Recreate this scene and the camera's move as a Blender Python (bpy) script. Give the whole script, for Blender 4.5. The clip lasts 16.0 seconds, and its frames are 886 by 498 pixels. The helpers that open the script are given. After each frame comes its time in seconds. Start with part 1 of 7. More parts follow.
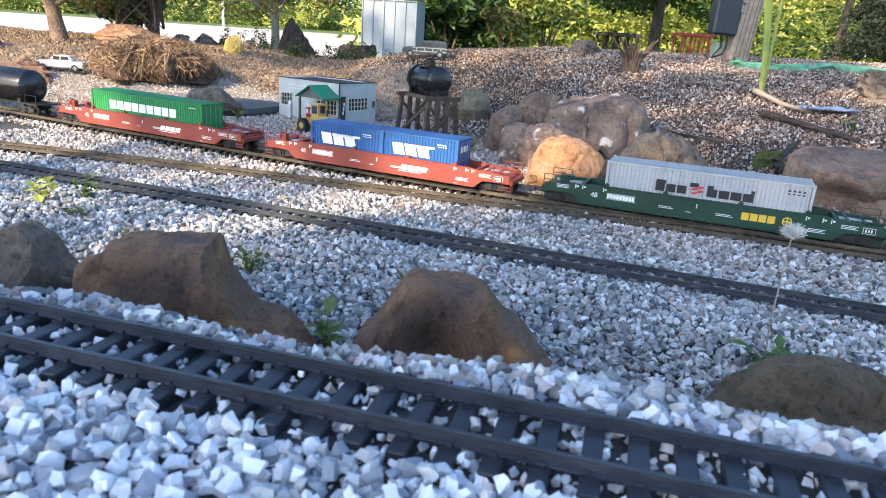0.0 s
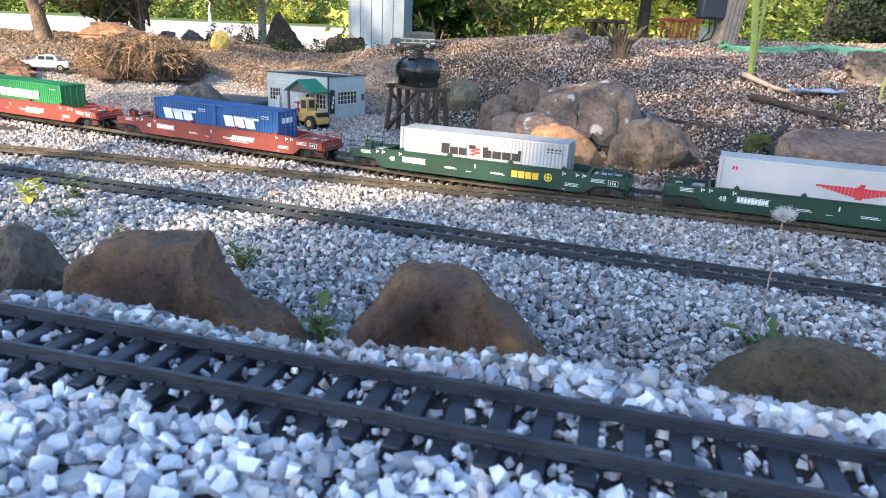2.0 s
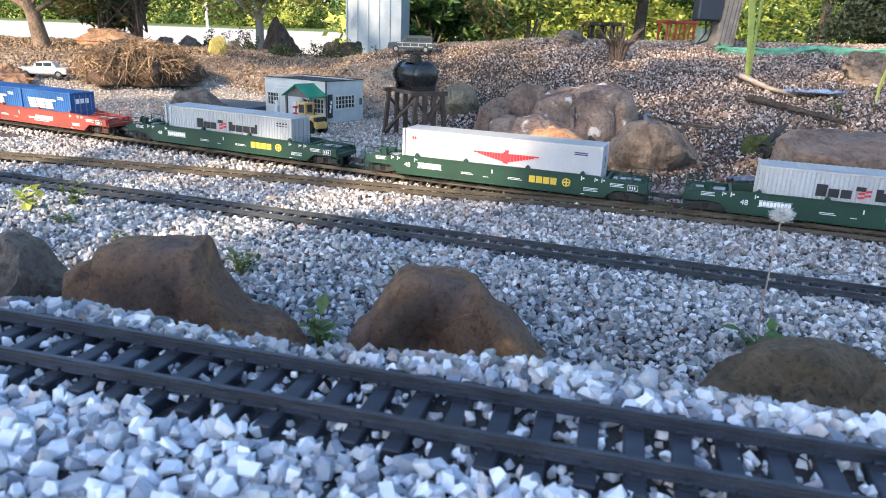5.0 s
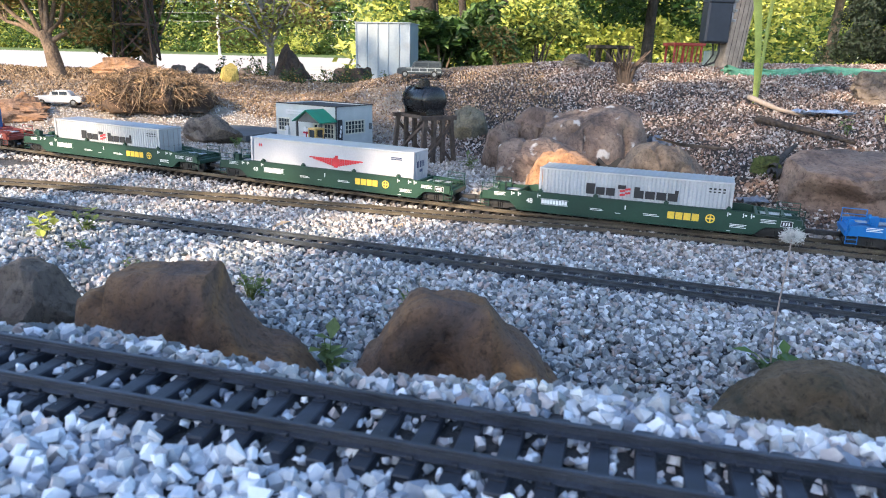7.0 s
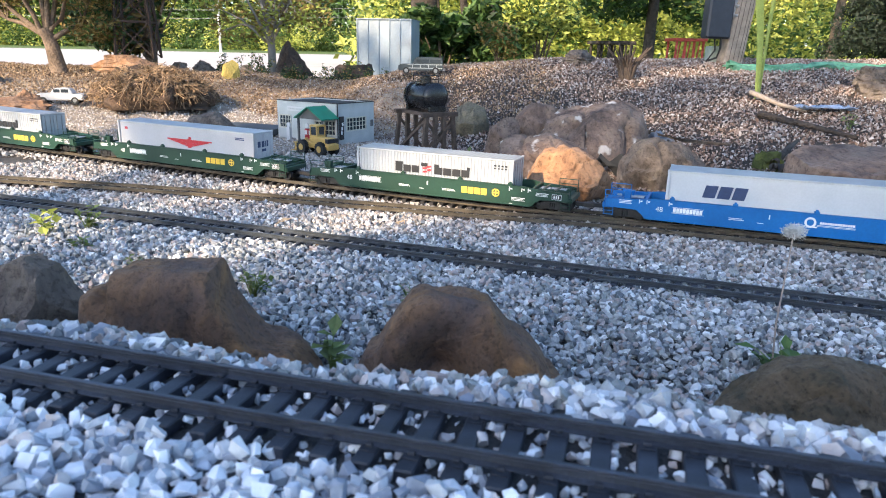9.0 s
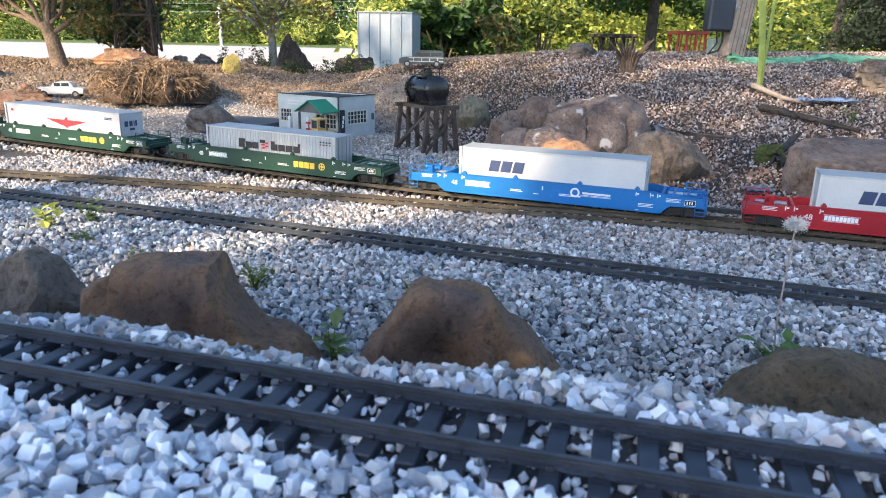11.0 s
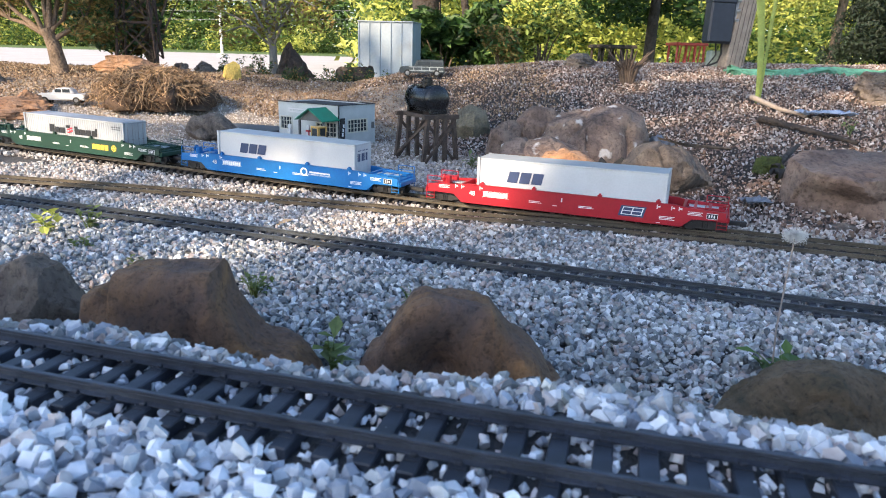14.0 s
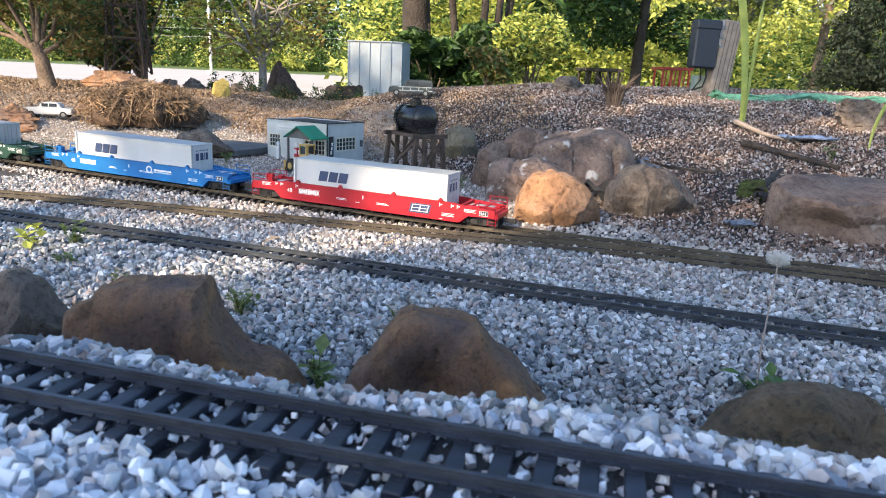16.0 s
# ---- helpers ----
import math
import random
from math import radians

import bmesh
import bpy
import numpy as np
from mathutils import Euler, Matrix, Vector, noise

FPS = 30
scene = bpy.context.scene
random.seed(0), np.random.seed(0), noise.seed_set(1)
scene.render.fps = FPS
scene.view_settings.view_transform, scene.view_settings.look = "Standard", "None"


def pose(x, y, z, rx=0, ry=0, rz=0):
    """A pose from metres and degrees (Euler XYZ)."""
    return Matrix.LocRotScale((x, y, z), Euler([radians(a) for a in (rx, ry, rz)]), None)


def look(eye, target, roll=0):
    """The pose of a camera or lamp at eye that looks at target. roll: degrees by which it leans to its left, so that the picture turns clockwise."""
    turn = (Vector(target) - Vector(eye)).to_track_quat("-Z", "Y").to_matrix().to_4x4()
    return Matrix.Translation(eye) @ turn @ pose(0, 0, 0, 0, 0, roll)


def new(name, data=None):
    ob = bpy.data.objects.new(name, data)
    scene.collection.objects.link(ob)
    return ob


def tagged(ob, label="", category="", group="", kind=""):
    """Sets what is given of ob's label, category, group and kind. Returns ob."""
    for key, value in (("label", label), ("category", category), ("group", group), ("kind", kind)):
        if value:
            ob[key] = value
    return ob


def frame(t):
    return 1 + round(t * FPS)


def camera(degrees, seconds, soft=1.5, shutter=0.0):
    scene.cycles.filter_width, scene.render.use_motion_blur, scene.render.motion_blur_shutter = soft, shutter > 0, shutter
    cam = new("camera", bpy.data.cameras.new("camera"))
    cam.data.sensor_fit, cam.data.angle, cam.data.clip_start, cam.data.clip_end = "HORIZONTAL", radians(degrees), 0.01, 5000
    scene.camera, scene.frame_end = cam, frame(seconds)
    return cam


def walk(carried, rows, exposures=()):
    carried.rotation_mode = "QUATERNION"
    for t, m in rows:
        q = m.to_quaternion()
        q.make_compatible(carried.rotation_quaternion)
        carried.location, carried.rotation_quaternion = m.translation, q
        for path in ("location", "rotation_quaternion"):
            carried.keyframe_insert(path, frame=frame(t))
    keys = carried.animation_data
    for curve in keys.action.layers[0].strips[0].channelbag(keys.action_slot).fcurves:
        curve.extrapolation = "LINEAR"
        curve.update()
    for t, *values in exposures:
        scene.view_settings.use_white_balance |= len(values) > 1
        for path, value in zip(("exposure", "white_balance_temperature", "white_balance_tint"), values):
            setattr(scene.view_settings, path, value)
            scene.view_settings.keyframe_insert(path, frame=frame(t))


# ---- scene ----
cam = camera(66.5, 16.0, soft=1.0)
cam.data.dof.use_dof, cam.data.dof.focus_distance, cam.data.dof.aperture_fstop = True, 1.7, 17.0
PATH = [
    (0, (0.001, 0.006, 0.335), (0.002, 1.915, -0.261), 3.8),
    (0.5, (0.002, 0.006, 0.335), (0.006, 1.914, -0.267), 3.2),
    (1, (0.003, 0.007, 0.336), (0.013, 1.911, -0.275), 2.8),
    (1.5, (0.003, 0.008, 0.335), (0.019, 1.91, -0.282), 2.6),
    (2, (0.003, 0.008, 0.335), (0.023, 1.909, -0.284), 2.5),
    (2.5, (0.003, 0.007, 0.335), (0.027, 1.908, -0.286), 2.4),
    (3, (0.003, 0.008, 0.335), (0.029, 1.907, -0.29), 2.3),
    (3.5, (0.004, 0.008, 0.335), (0.032, 1.906, -0.294), 2.3),
    (4, (0.003, 0.008, 0.335), (0.034, 1.907, -0.294), 2.3),
    (6.5, (0.004, 0.005, 0.336), (0.001, 1.926, -0.221), 1.5),
    (7, (0.004, 0.005, 0.337), (-0.005, 1.928, -0.209), 1.4),
    (7.5, (0.004, 0.003, 0.337), (-0.008, 1.928, -0.205), 1.3),
    (8, (0.004, 0.003, 0.337), (-0.01, 1.928, -0.207), 1.3),
    (8.5, (0.004, 0.003, 0.337), (-0.01, 1.926, -0.214), 1.3),
    (9, (0.004, 0.004, 0.337), (-0.01, 1.925, -0.219), 1.2),
    (11.5, (0.004, 0.004, 0.336), (-0.015, 1.917, -0.247), 1.1),
    (12, (0.004, 0.004, 0.337), (-0.02, 1.914, -0.255), 1.1),
    (12.5, (0.003, 0.004, 0.337), (-0.024, 1.914, -0.256), 1.1),
    (13, (0.003, 0.004, 0.337), (-0.026, 1.917, -0.244), 1.3),
    (13.5, (0.002, 0.003, 0.337), (-0.022, 1.921, -0.228), 1.4),
    (14, (0.002, 0.003, 0.337), (-0.011, 1.926, -0.212), 1.6),
    (14.5, (0.002, 0.003, 0.337), (0.0, 1.931, -0.197), 1.8),
    (15, (0.001, 0.002, 0.337), (0.01, 1.934, -0.18), 2.1),
    (15.5, (0.001, 0.001, 0.337), (0.018, 1.937, -0.166), 2.3),
    (16, (0.001, 0.002, 0.337), (0.025, 1.94, -0.156), 2.5),
]
walk(cam, [(t, look(eye, target, roll)) for t, eye, target, roll in PATH], [(0.0, 1.55, 6000, 9), (8.0, 1.46, 6000, 9), (16.0, 1.29, 6050, 9)])

# ---- light ----
SUN_TO = Vector((-0.56, -0.66, 0.50)).normalized()      # way towards the sun
world = bpy.data.worlds.new("sky")
scene.world = world
world.use_nodes = True
wn = world.node_tree
sky = wn.nodes.new("ShaderNodeTexSky")
sky.sky_type, sky.sun_disc = "NISHITA", False
sky.sun_elevation = math.asin(SUN_TO.z)
sky.sun_rotation = math.atan2(SUN_TO.x, SUN_TO.y)
sky.ozone_density = 1.6
wn.links.new(sky.outputs[0], wn.nodes["Background"].inputs[0])
wn.nodes["Background"].inputs[1].default_value = 0.15
sun = new("sun", bpy.data.lights.new("sun", "SUN"))
sun.data.energy, sun.data.angle, sun.data.color = 4.3, radians(0.53), (1.0, 0.76, 0.5)
sun.matrix_world = look(SUN_TO * 30, (0, 0, 0))

# ---- materials ----
MATS = {}


def mat(name, base, rough=0.6, metal=0.0, var=0.15, scale=40.0, fine=300.0, bump=0.2, dist=0.002,
        island=0.0, obj=0.0, second=None, amount=0.5, spread=0.12, translucent=0.0, spec=0.5, coat=0.0):
    """A procedural surface: base colour varied at two scales, an optional second colour in patches, fine relief."""
    if name in MATS:
        return MATS[name]
    m = bpy.data.materials.new(name)
    m.use_nodes = True
    nt, nodes = m.node_tree, m.node_tree.nodes
    b = nodes["Principled BSDF"]
    co = nodes.new("ShaderNodeTexCoord")

    def noise_tex(s, detail=4.0):
        n = nodes.new("ShaderNodeTexNoise")
        n.inputs["Scale"].default_value, n.inputs["Detail"].default_value = s, detail
        nt.links.new(co.outputs["Object"], n.inputs["Vector"])
        return n.outputs["Fac"]

    def ramp(fac, a, c, p0, p1):
        r = nodes.new("ShaderNodeValToRGB")
        r.color_ramp.elements[0].position, r.color_ramp.elements[1].position = p0, p1
        r.color_ramp.elements[0].color, r.color_ramp.elements[1].color = (*a, 1), (*c, 1)
        nt.links.new(fac, r.inputs[0])
        return r.outputs[0]

    def mix(kind, fac, a, c):
        x = nodes.new("ShaderNodeMix")
        x.data_type, x.blend_type = "RGBA", kind
        if isinstance(fac, float):
            x.inputs[0].default_value = fac
        else:
            nt.links.new(fac, x.inputs[0])
        for sock, v in ((x.inputs[6], a), (x.inputs[7], c)):
            if isinstance(v, tuple):
                sock.default_value = (*v, 1)
            else:
                nt.links.new(v, sock)
        return x.outputs[2]

    lo = tuple(v * (1 - var) for v in base)
    hi = tuple(min(1, v * (1 + var)) for v in base)
    big, small = noise_tex(scale), noise_tex(fine, 3.0)
    col = ramp(big, lo, hi, 0.3, 0.7)
    if second:
        col = mix("MIX", ramp(noise_tex(scale * 0.6 + 3, 5.0), (0, 0, 0), (1, 1, 1), amount - spread, amount + spread), col, second)
    col = mix("MULTIPLY", 1.0, col, ramp(small, (1 - var,) * 3, (1, 1, 1), 0.35, 0.65))
    if island or obj:
        if island:
            g = nodes.new("ShaderNodeNewGeometry").outputs["Random Per Island"]
        else:
            g = nodes.new("ShaderNodeObjectInfo").outputs["Random"]
        k = max(island, obj)
        col = mix("MULTIPLY", 1.0, col, ramp(g, (1 - k,) * 3, (1, 1, 1), 0.0, 1.0))
    nt.links.new(col, b.inputs["Base Color"])
    rr = nodes.new("ShaderNodeMapRange")
    nt.links.new(small, rr.inputs[0])
    rr.inputs[3].default_value, rr.inputs[4].default_value = max(0.02, rough - 0.12), min(1, rough + 0.12)
    nt.links.new(rr.outputs[0], b.inputs["Roughness"])
    b.inputs["Metallic"].default_value = metal
    b.inputs["Specular IOR Level"].default_value = spec
    b.inputs["Coat Weight"].default_value = coat
    if bump:
        bp = nodes.new("ShaderNodeBump")
        bp.inputs["Strength"].default_value, bp.inputs["Distance"].default_value = bump, dist
        nt.links.new(small, bp.inputs["Height"])
        nt.links.new(bp.outputs[0], b.inputs["Normal"])
    if translucent:
        tr = nodes.new("ShaderNodeBsdfTranslucent")
        nt.links.new(col, tr.inputs["Color"])
        ms = nodes.new("ShaderNodeMixShader")
        ms.inputs[0].default_value = translucent
        nt.links.new(b.outputs[0], ms.inputs[1])
        nt.links.new(tr.outputs[0], ms.inputs[2])
        nt.links.new(ms.outputs[0], nodes["Material Output"].inputs["Surface"])
    MATS[name] = m
    return m


def stones(name, colors, rough=0.75, scale=90.0, fine=420.0):
    """Loose stones or chips: each island takes its own colour from a set, mottled by noise."""
    m = mat(name, (0.5, 0.5, 0.5), rough, var=0.25, scale=scale, fine=fine, bump=0.5, dist=0.002)
    nt, nodes = m.node_tree, m.node_tree.nodes
    b = nodes["Principled BSDF"]
    old = b.inputs["Base Color"].links[0].from_socket
    g = nodes.new("ShaderNodeNewGeometry").outputs["Random Per Island"]
    r = nodes.new("ShaderNodeValToRGB")
    r.color_ramp.interpolation = "CONSTANT"
    e = r.color_ramp.elements
    for i, c in enumerate(colors):
        el = e[i] if i < 2 else e.new(i / len(colors))
        el.position, el.color = i / len(colors), (*c, 1)
    nt.links.new(g, r.inputs[0])
    x = nodes.new("ShaderNodeMix")
    x.data_type, x.blend_type = "RGBA", "OVERLAY"
    x.inputs[0].default_value = 0.75
    nt.links.new(r.outputs[0], x.inputs[6])
    nt.links.new(old, x.inputs[7])
    nt.links.new(x.outputs[2], b.inputs["Base Color"])
    return m


GRAVEL = stones("crushed_stone", [(0.512, 0.537, 0.573), (0.756, 0.769, 0.793), (0.366, 0.39, 0.439), (0.671, 0.683, 0.695), (0.244, 0.268, 0.317), (0.82, 0.82, 0.82), (0.464, 0.488, 0.512), (0.561, 0.512, 0.488), (0.634, 0.659, 0.708)], scale=60.0, fine=210.0)
GRAVEL_MID = stones("grey_ballast", [(0.31, 0.328, 0.333), (0.483, 0.494, 0.494), (0.196, 0.207, 0.218), (0.414, 0.414, 0.402), (0.115, 0.127, 0.138), (0.667, 0.678, 0.678), (0.265, 0.282, 0.276), (0.38, 0.322, 0.299), (0.437, 0.448, 0.471)])
GRAVEL_OLD = stones("old_ballast", [(0.356, 0.335, 0.324), (0.464, 0.432, 0.41), (0.248, 0.232, 0.216), (0.518, 0.497, 0.475), (0.324, 0.27, 0.238), (0.41, 0.356, 0.324), (0.173, 0.157, 0.146), (0.605, 0.572, 0.551)])
YARD = stones("pale_yard_gravel", [(0.44, 0.4, 0.36), (0.54, 0.5, 0.46), (0.32, 0.28, 0.25), (0.5, 0.44, 0.38), (0.6, 0.57, 0.53), (0.24, 0.21, 0.19), (0.38, 0.36, 0.35)])
CHIPS = stones("bark_mulch", [(0.25, 0.185, 0.155), (0.17, 0.115, 0.09), (0.33, 0.265, 0.235), (0.11, 0.07, 0.055), (0.42, 0.37, 0.34), (0.23, 0.15, 0.11), (0.29, 0.22, 0.19), (0.5, 0.46, 0.43)], 0.85)
DRYLEAF = stones("dry_leaves", [(0.32, 0.21, 0.12), (0.2, 0.125, 0.07), (0.4, 0.29, 0.17), (0.12, 0.075, 0.045), (0.27, 0.185, 0.12), (0.36, 0.28, 0.2)], 0.8)
# Soil colour deepened to stand for the shade in gaps between chips.
SOIL = mat("soil", (0.04, 0.03, 0.024), 0.95, var=0.35, scale=14, fine=160, bump=0.9, dist=0.01, second=(0.07, 0.052, 0.04), amount=0.55)
EARTH = mat("pale_dusty_earth", (0.34, 0.28, 0.215), 0.95, var=0.25, scale=9, fine=200, bump=0.8, dist=0.006, second=(0.24, 0.19, 0.145), amount=0.56)
# Fines coloured near-black: the shade between ballast stones is in the colour.
GAP_SHADE_FINES = mat("gap_shade_fines", (0.055, 0.055, 0.058), 0.95, var=0.35, scale=40, fine=260, bump=0.9, dist=0.004)


def rock_mat(name, tones, spots=None, spot_at=0.66, scale=9.0, relief=1.0):
    """Weathered stone: tones blended by warped noise, banded strata, dark pits and cracks, optional pale lichen spots."""
    m = mat(name, tones[0], 0.88, var=0.3, scale=scale, fine=240, bump=0)
    nt, nodes = m.node_tree, m.node_tree.nodes
    b = nodes["Principled BSDF"]
    grain = b.inputs["Base Color"].links[0].from_socket
    co = nodes.new("ShaderNodeTexCoord").outputs["Object"]

    def tex(sc, detail, rough=0.6, warp=0.0):
        n = nodes.new("ShaderNodeTexNoise")
        n.inputs["Scale"].default_value, n.inputs["Detail"].default_value = sc, detail
        n.inputs["Roughness"].default_value, n.inputs["Distortion"].default_value = rough, warp
        nt.links.new(co, n.inputs["Vector"])
        return n.outputs["Fac"]

    def ramp(fac, stops):
        r = nodes.new("ShaderNodeValToRGB")
        e = r.color_ramp.elements
        for i, (p, c) in enumerate(stops):
            el = e[i] if i < 2 else e.new(p)
            el.position, el.color = p, (*c, 1)
        nt.links.new(fac, r.inputs[0])
        return r.outputs[0]

    def mix(kind, fac, a, c):
        x = nodes.new("ShaderNodeMix")
        x.data_type, x.blend_type = "RGBA", kind
        if isinstance(fac, float):
            x.inputs[0].default_value = fac
        else:
            nt.links.new(fac, x.inputs[0])
        for sock, v in ((x.inputs[6], a), (x.inputs[7], c)):
            if isinstance(v, tuple):
                sock.default_value = (*v, 1)
            else:
                nt.links.new(v, sock)
        return x.outputs[2]

    big, mid, pit = tex(scale, 6, 0.65, 0.8), tex(scale * 4, 7, 0.7, 0.4), tex(scale * 14, 5, 0.75)
    k = len(tones) - 1
    col = ramp(big, [(0.34 + 0.32 * i / k, t) for i, t in enumerate(tones)])
    col = mix("OVERLAY", 0.45, col, ramp(mid, [(0.3, (0.2, 0.2, 0.2)), (0.7, (0.8, 0.8, 0.8))]))
    col = mix("MULTIPLY", 0.8, col, ramp(pit, [(0.34, (0.3, 0.28, 0.26)), (0.5, (1, 1, 1))]))
    col = mix("OVERLAY", 0.3, col, grain)
    if spots:
        col = mix("MIX", ramp(tex(scale * 1.6 + 4, 4, 0.5), [(spot_at - 0.03, (0, 0, 0)), (spot_at + 0.03, (1, 1, 1))]), col, spots)
    nt.links.new(col, b.inputs["Base Color"])
    last = None
    for h, dist in ((big, 0.02), (mid, 0.008), (pit, 0.003)):
        bp = nodes.new("ShaderNodeBump")
        bp.inputs["Strength"].default_value, bp.inputs["Distance"].default_value = 0.9, dist * relief
        nt.links.new(h, bp.inputs["Height"])
        if last:
            nt.links.new(last, bp.inputs["Normal"])
        last = bp.outputs[0]
    nt.links.new(last, b.inputs["Normal"])
    return m


ROCK = rock_mat("sandstone", [(0.11, 0.078, 0.066), (0.17, 0.105, 0.068), (0.215, 0.125, 0.065), (0.36, 0.19, 0.075)], scale=10, relief=0.6)
ROCK_TAN = rock_mat("tan_sandstone", [(0.26, 0.14, 0.075), (0.4, 0.23, 0.12), (0.44, 0.28, 0.17), (0.22, 0.15, 0.11)], scale=6)
ROCK_GREY = rock_mat("grey_brown_rock", [(0.1, 0.08, 0.066), (0.19, 0.15, 0.12), (0.25, 0.2, 0.155), (0.14, 0.11, 0.09)], scale=8)
ROCK_LICHEN = rock_mat("lichened_rock", [(0.1, 0.07, 0.055), (0.24, 0.165, 0.125), (0.32, 0.235, 0.18), (0.19, 0.15, 0.13)], (0.5, 0.46, 0.42), 0.61, scale=7)
ROCK_SLAB = rock_mat("brown_slab_rock", [(0.12, 0.083, 0.065), (0.22, 0.155, 0.12), (0.28, 0.21, 0.165), (0.17, 0.13, 0.11)], (0.33, 0.28, 0.25), 0.72, scale=6)
ROCK_MOSS = rock_mat("mossy_rock", [(0.07, 0.06, 0.035), (0.14, 0.1, 0.055), (0.18, 0.13, 0.08), (0.09, 0.085, 0.04)], scale=14, relief=0.6)
STUMP = rock_mat("dark_rotten_wood", [(0.03, 0.022, 0.018), (0.08, 0.055, 0.04), (0.14, 0.1, 0.07)], scale=7)
ROCK_YELLOW = mat("yellow_stone", (0.55, 0.4, 0.1), 0.85, var=0.3, scale=12, fine=150, bump=0.8, dist=0.005)
TIE = mat("black_plastic_tie", (0.034, 0.04, 0.056), 0.5, var=0.3, scale=60, fine=700, bump=0.5, dist=0.0006, obj=0.3)
TIE_BROWN = mat("brown_tie", (0.028, 0.023, 0.02), 0.7, var=0.35, scale=60, fine=600, bump=0.5, dist=0.0006, obj=0.4)
RAIL = mat("dark_rail", (0.05, 0.057, 0.075), 0.36, metal=0.3, var=0.3, scale=30, fine=500, bump=0.15, dist=0.0004)
RAIL_GREY = mat("dull_grey_rail", (0.085, 0.095, 0.105), 0.4, metal=0.45, var=0.3, scale=30, fine=500, bump=0.15, dist=0.0004)
RAIL_BRASS = mat("weathered_brass_rail", (0.16, 0.135, 0.1), 0.4, metal=0.55, var=0.35, scale=20, fine=400, bump=0.15, dist=0.0004)
WHEEL = mat("blackened_steel", (0.05, 0.048, 0.047), 0.5, metal=0.6, var=0.2, bump=0.1)
STEEL = mat("bare_steel", (0.35, 0.34, 0.33), 0.35, metal=0.9, var=0.15, bump=0.1)
DECK = mat("silver_walkway", (0.5, 0.51, 0.52), 0.5, metal=0.3, var=0.25, scale=70, fine=600, bump=0.4, dist=0.0006)
WHITE = mat("white_lettering", (0.8, 0.8, 0.78), 0.6, var=0.08, bump=0)
BLACK = mat("black_lettering", (0.015, 0.015, 0.018), 0.5, var=0.2, bump=0)
NAVY = mat("navy_lettering", (0.03, 0.05, 0.12), 0.5, var=0.15, bump=0)
REDINK = mat("red_lettering", (0.55, 0.03, 0.04), 0.5, var=0.12, bump=0)
GOLD = mat("yellow_lettering", (0.75, 0.5, 0.05), 0.5, var=0.12, bump=0)
P_RUST = mat("oxide_red_paint", (0.22, 0.042, 0.028), 0.5, var=0.16, scale=12, fine=220, bump=0.1, dist=0.0005)
P_GREEN = mat("dark_green_paint", (0.012, 0.046, 0.028), 0.42, var=0.18, scale=12, fine=220, bump=0.1, dist=0.0005)
P_BLUE = mat("bright_blue_paint", (0.01, 0.14, 0.4), 0.4, var=0.12, scale=12, fine=220, bump=0.08, dist=0.0005)
P_RED = mat("bright_red_paint", (0.34, 0.008, 0.018), 0.4, var=0.12, scale=12, fine=220, bump=0.08, dist=0.0005)
C_GREEN = mat("green_container_paint", (0.02, 0.22, 0.06), 0.5, var=0.15, scale=14, fine=240, bump=0.1, dist=0.0005)
C_BLUE = mat("blue_container_paint", (0.02, 0.1, 0.3), 0.5, var=0.15, scale=14, fine=240, bump=0.1, dist=0.0005)
C_SILVER = mat("silver_container_paint", (0.46, 0.47, 0.48), 0.4, metal=0.25, var=0.1, scale=14, fine=240, bump=0.1, dist=0.0005)
C_WHITE = mat("white_container_paint", (0.53, 0.53, 0.53), 0.45, var=0.06, scale=14, fine=240, bump=0.05, dist=0.0005)
C_GREY = mat("pale_grey_container_paint", (0.46, 0.45, 0.46), 0.45, var=0.08, scale=14, fine=240, bump=0.05, dist=0.0005)
C_ROOF = mat("dull_aluminium_roof", (0.5, 0.51, 0.52), 0.45, metal=0.4, var=0.12, scale=14, fine=240, bump=0.1, dist=0.0005)
TANKBLACK = mat("gloss_black_tank", (0.012, 0.012, 0.014), 0.25, var=0.3, scale=20, fine=300, bump=0.05, dist=0.0004)
TIMBER = mat("weathered_dark_timber", (0.085, 0.06, 0.045), 0.85, var=0.4, scale=40, fine=350, bump=0.6, dist=0.001)
WALLGREY = mat("pale_grey_siding", (0.44, 0.46, 0.45), 0.65, var=0.1, scale=20, fine=260, bump=0.15, dist=0.0006)
ROOFBLACK = mat("black_roofing", (0.035, 0.035, 0.037), 0.8, var=0.3, scale=30, fine=300, bump=0.4, dist=0.001)
ROOFGREEN = mat("green_metal_roof", (0.01, 0.2, 0.11), 0.45, var=0.12, scale=30, fine=300, bump=0.1, dist=0.0005)
PANE = mat("dark_window_glass", (0.04, 0.05, 0.06), 0.12, var=0.2, bump=0)
LOADER = mat("loader_yellow", (0.52, 0.33, 0.09), 0.45, var=0.15, scale=40, fine=400, bump=0.1, dist=0.0004)
RUBBER = mat("black_rubber", (0.02, 0.02, 0.02), 0.75, var=0.3, bump=0.2, dist=0.0006)
SLATE = mat("dark_grey_pad", (0.1, 0.105, 0.11), 0.85, var=0.2, scale=10, fine=200, bump=0.3, dist=0.001)
BARK = mat("tree_bark", (0.16, 0.115, 0.08), 0.9, var=0.4, scale=14, fine=90, bump=0.9, dist=0.01)
BARK_DARK = mat("dark_bark", (0.05, 0.038, 0.03), 0.9, var=0.4, scale=8, fine=50, bump=0.9, dist=0.02)
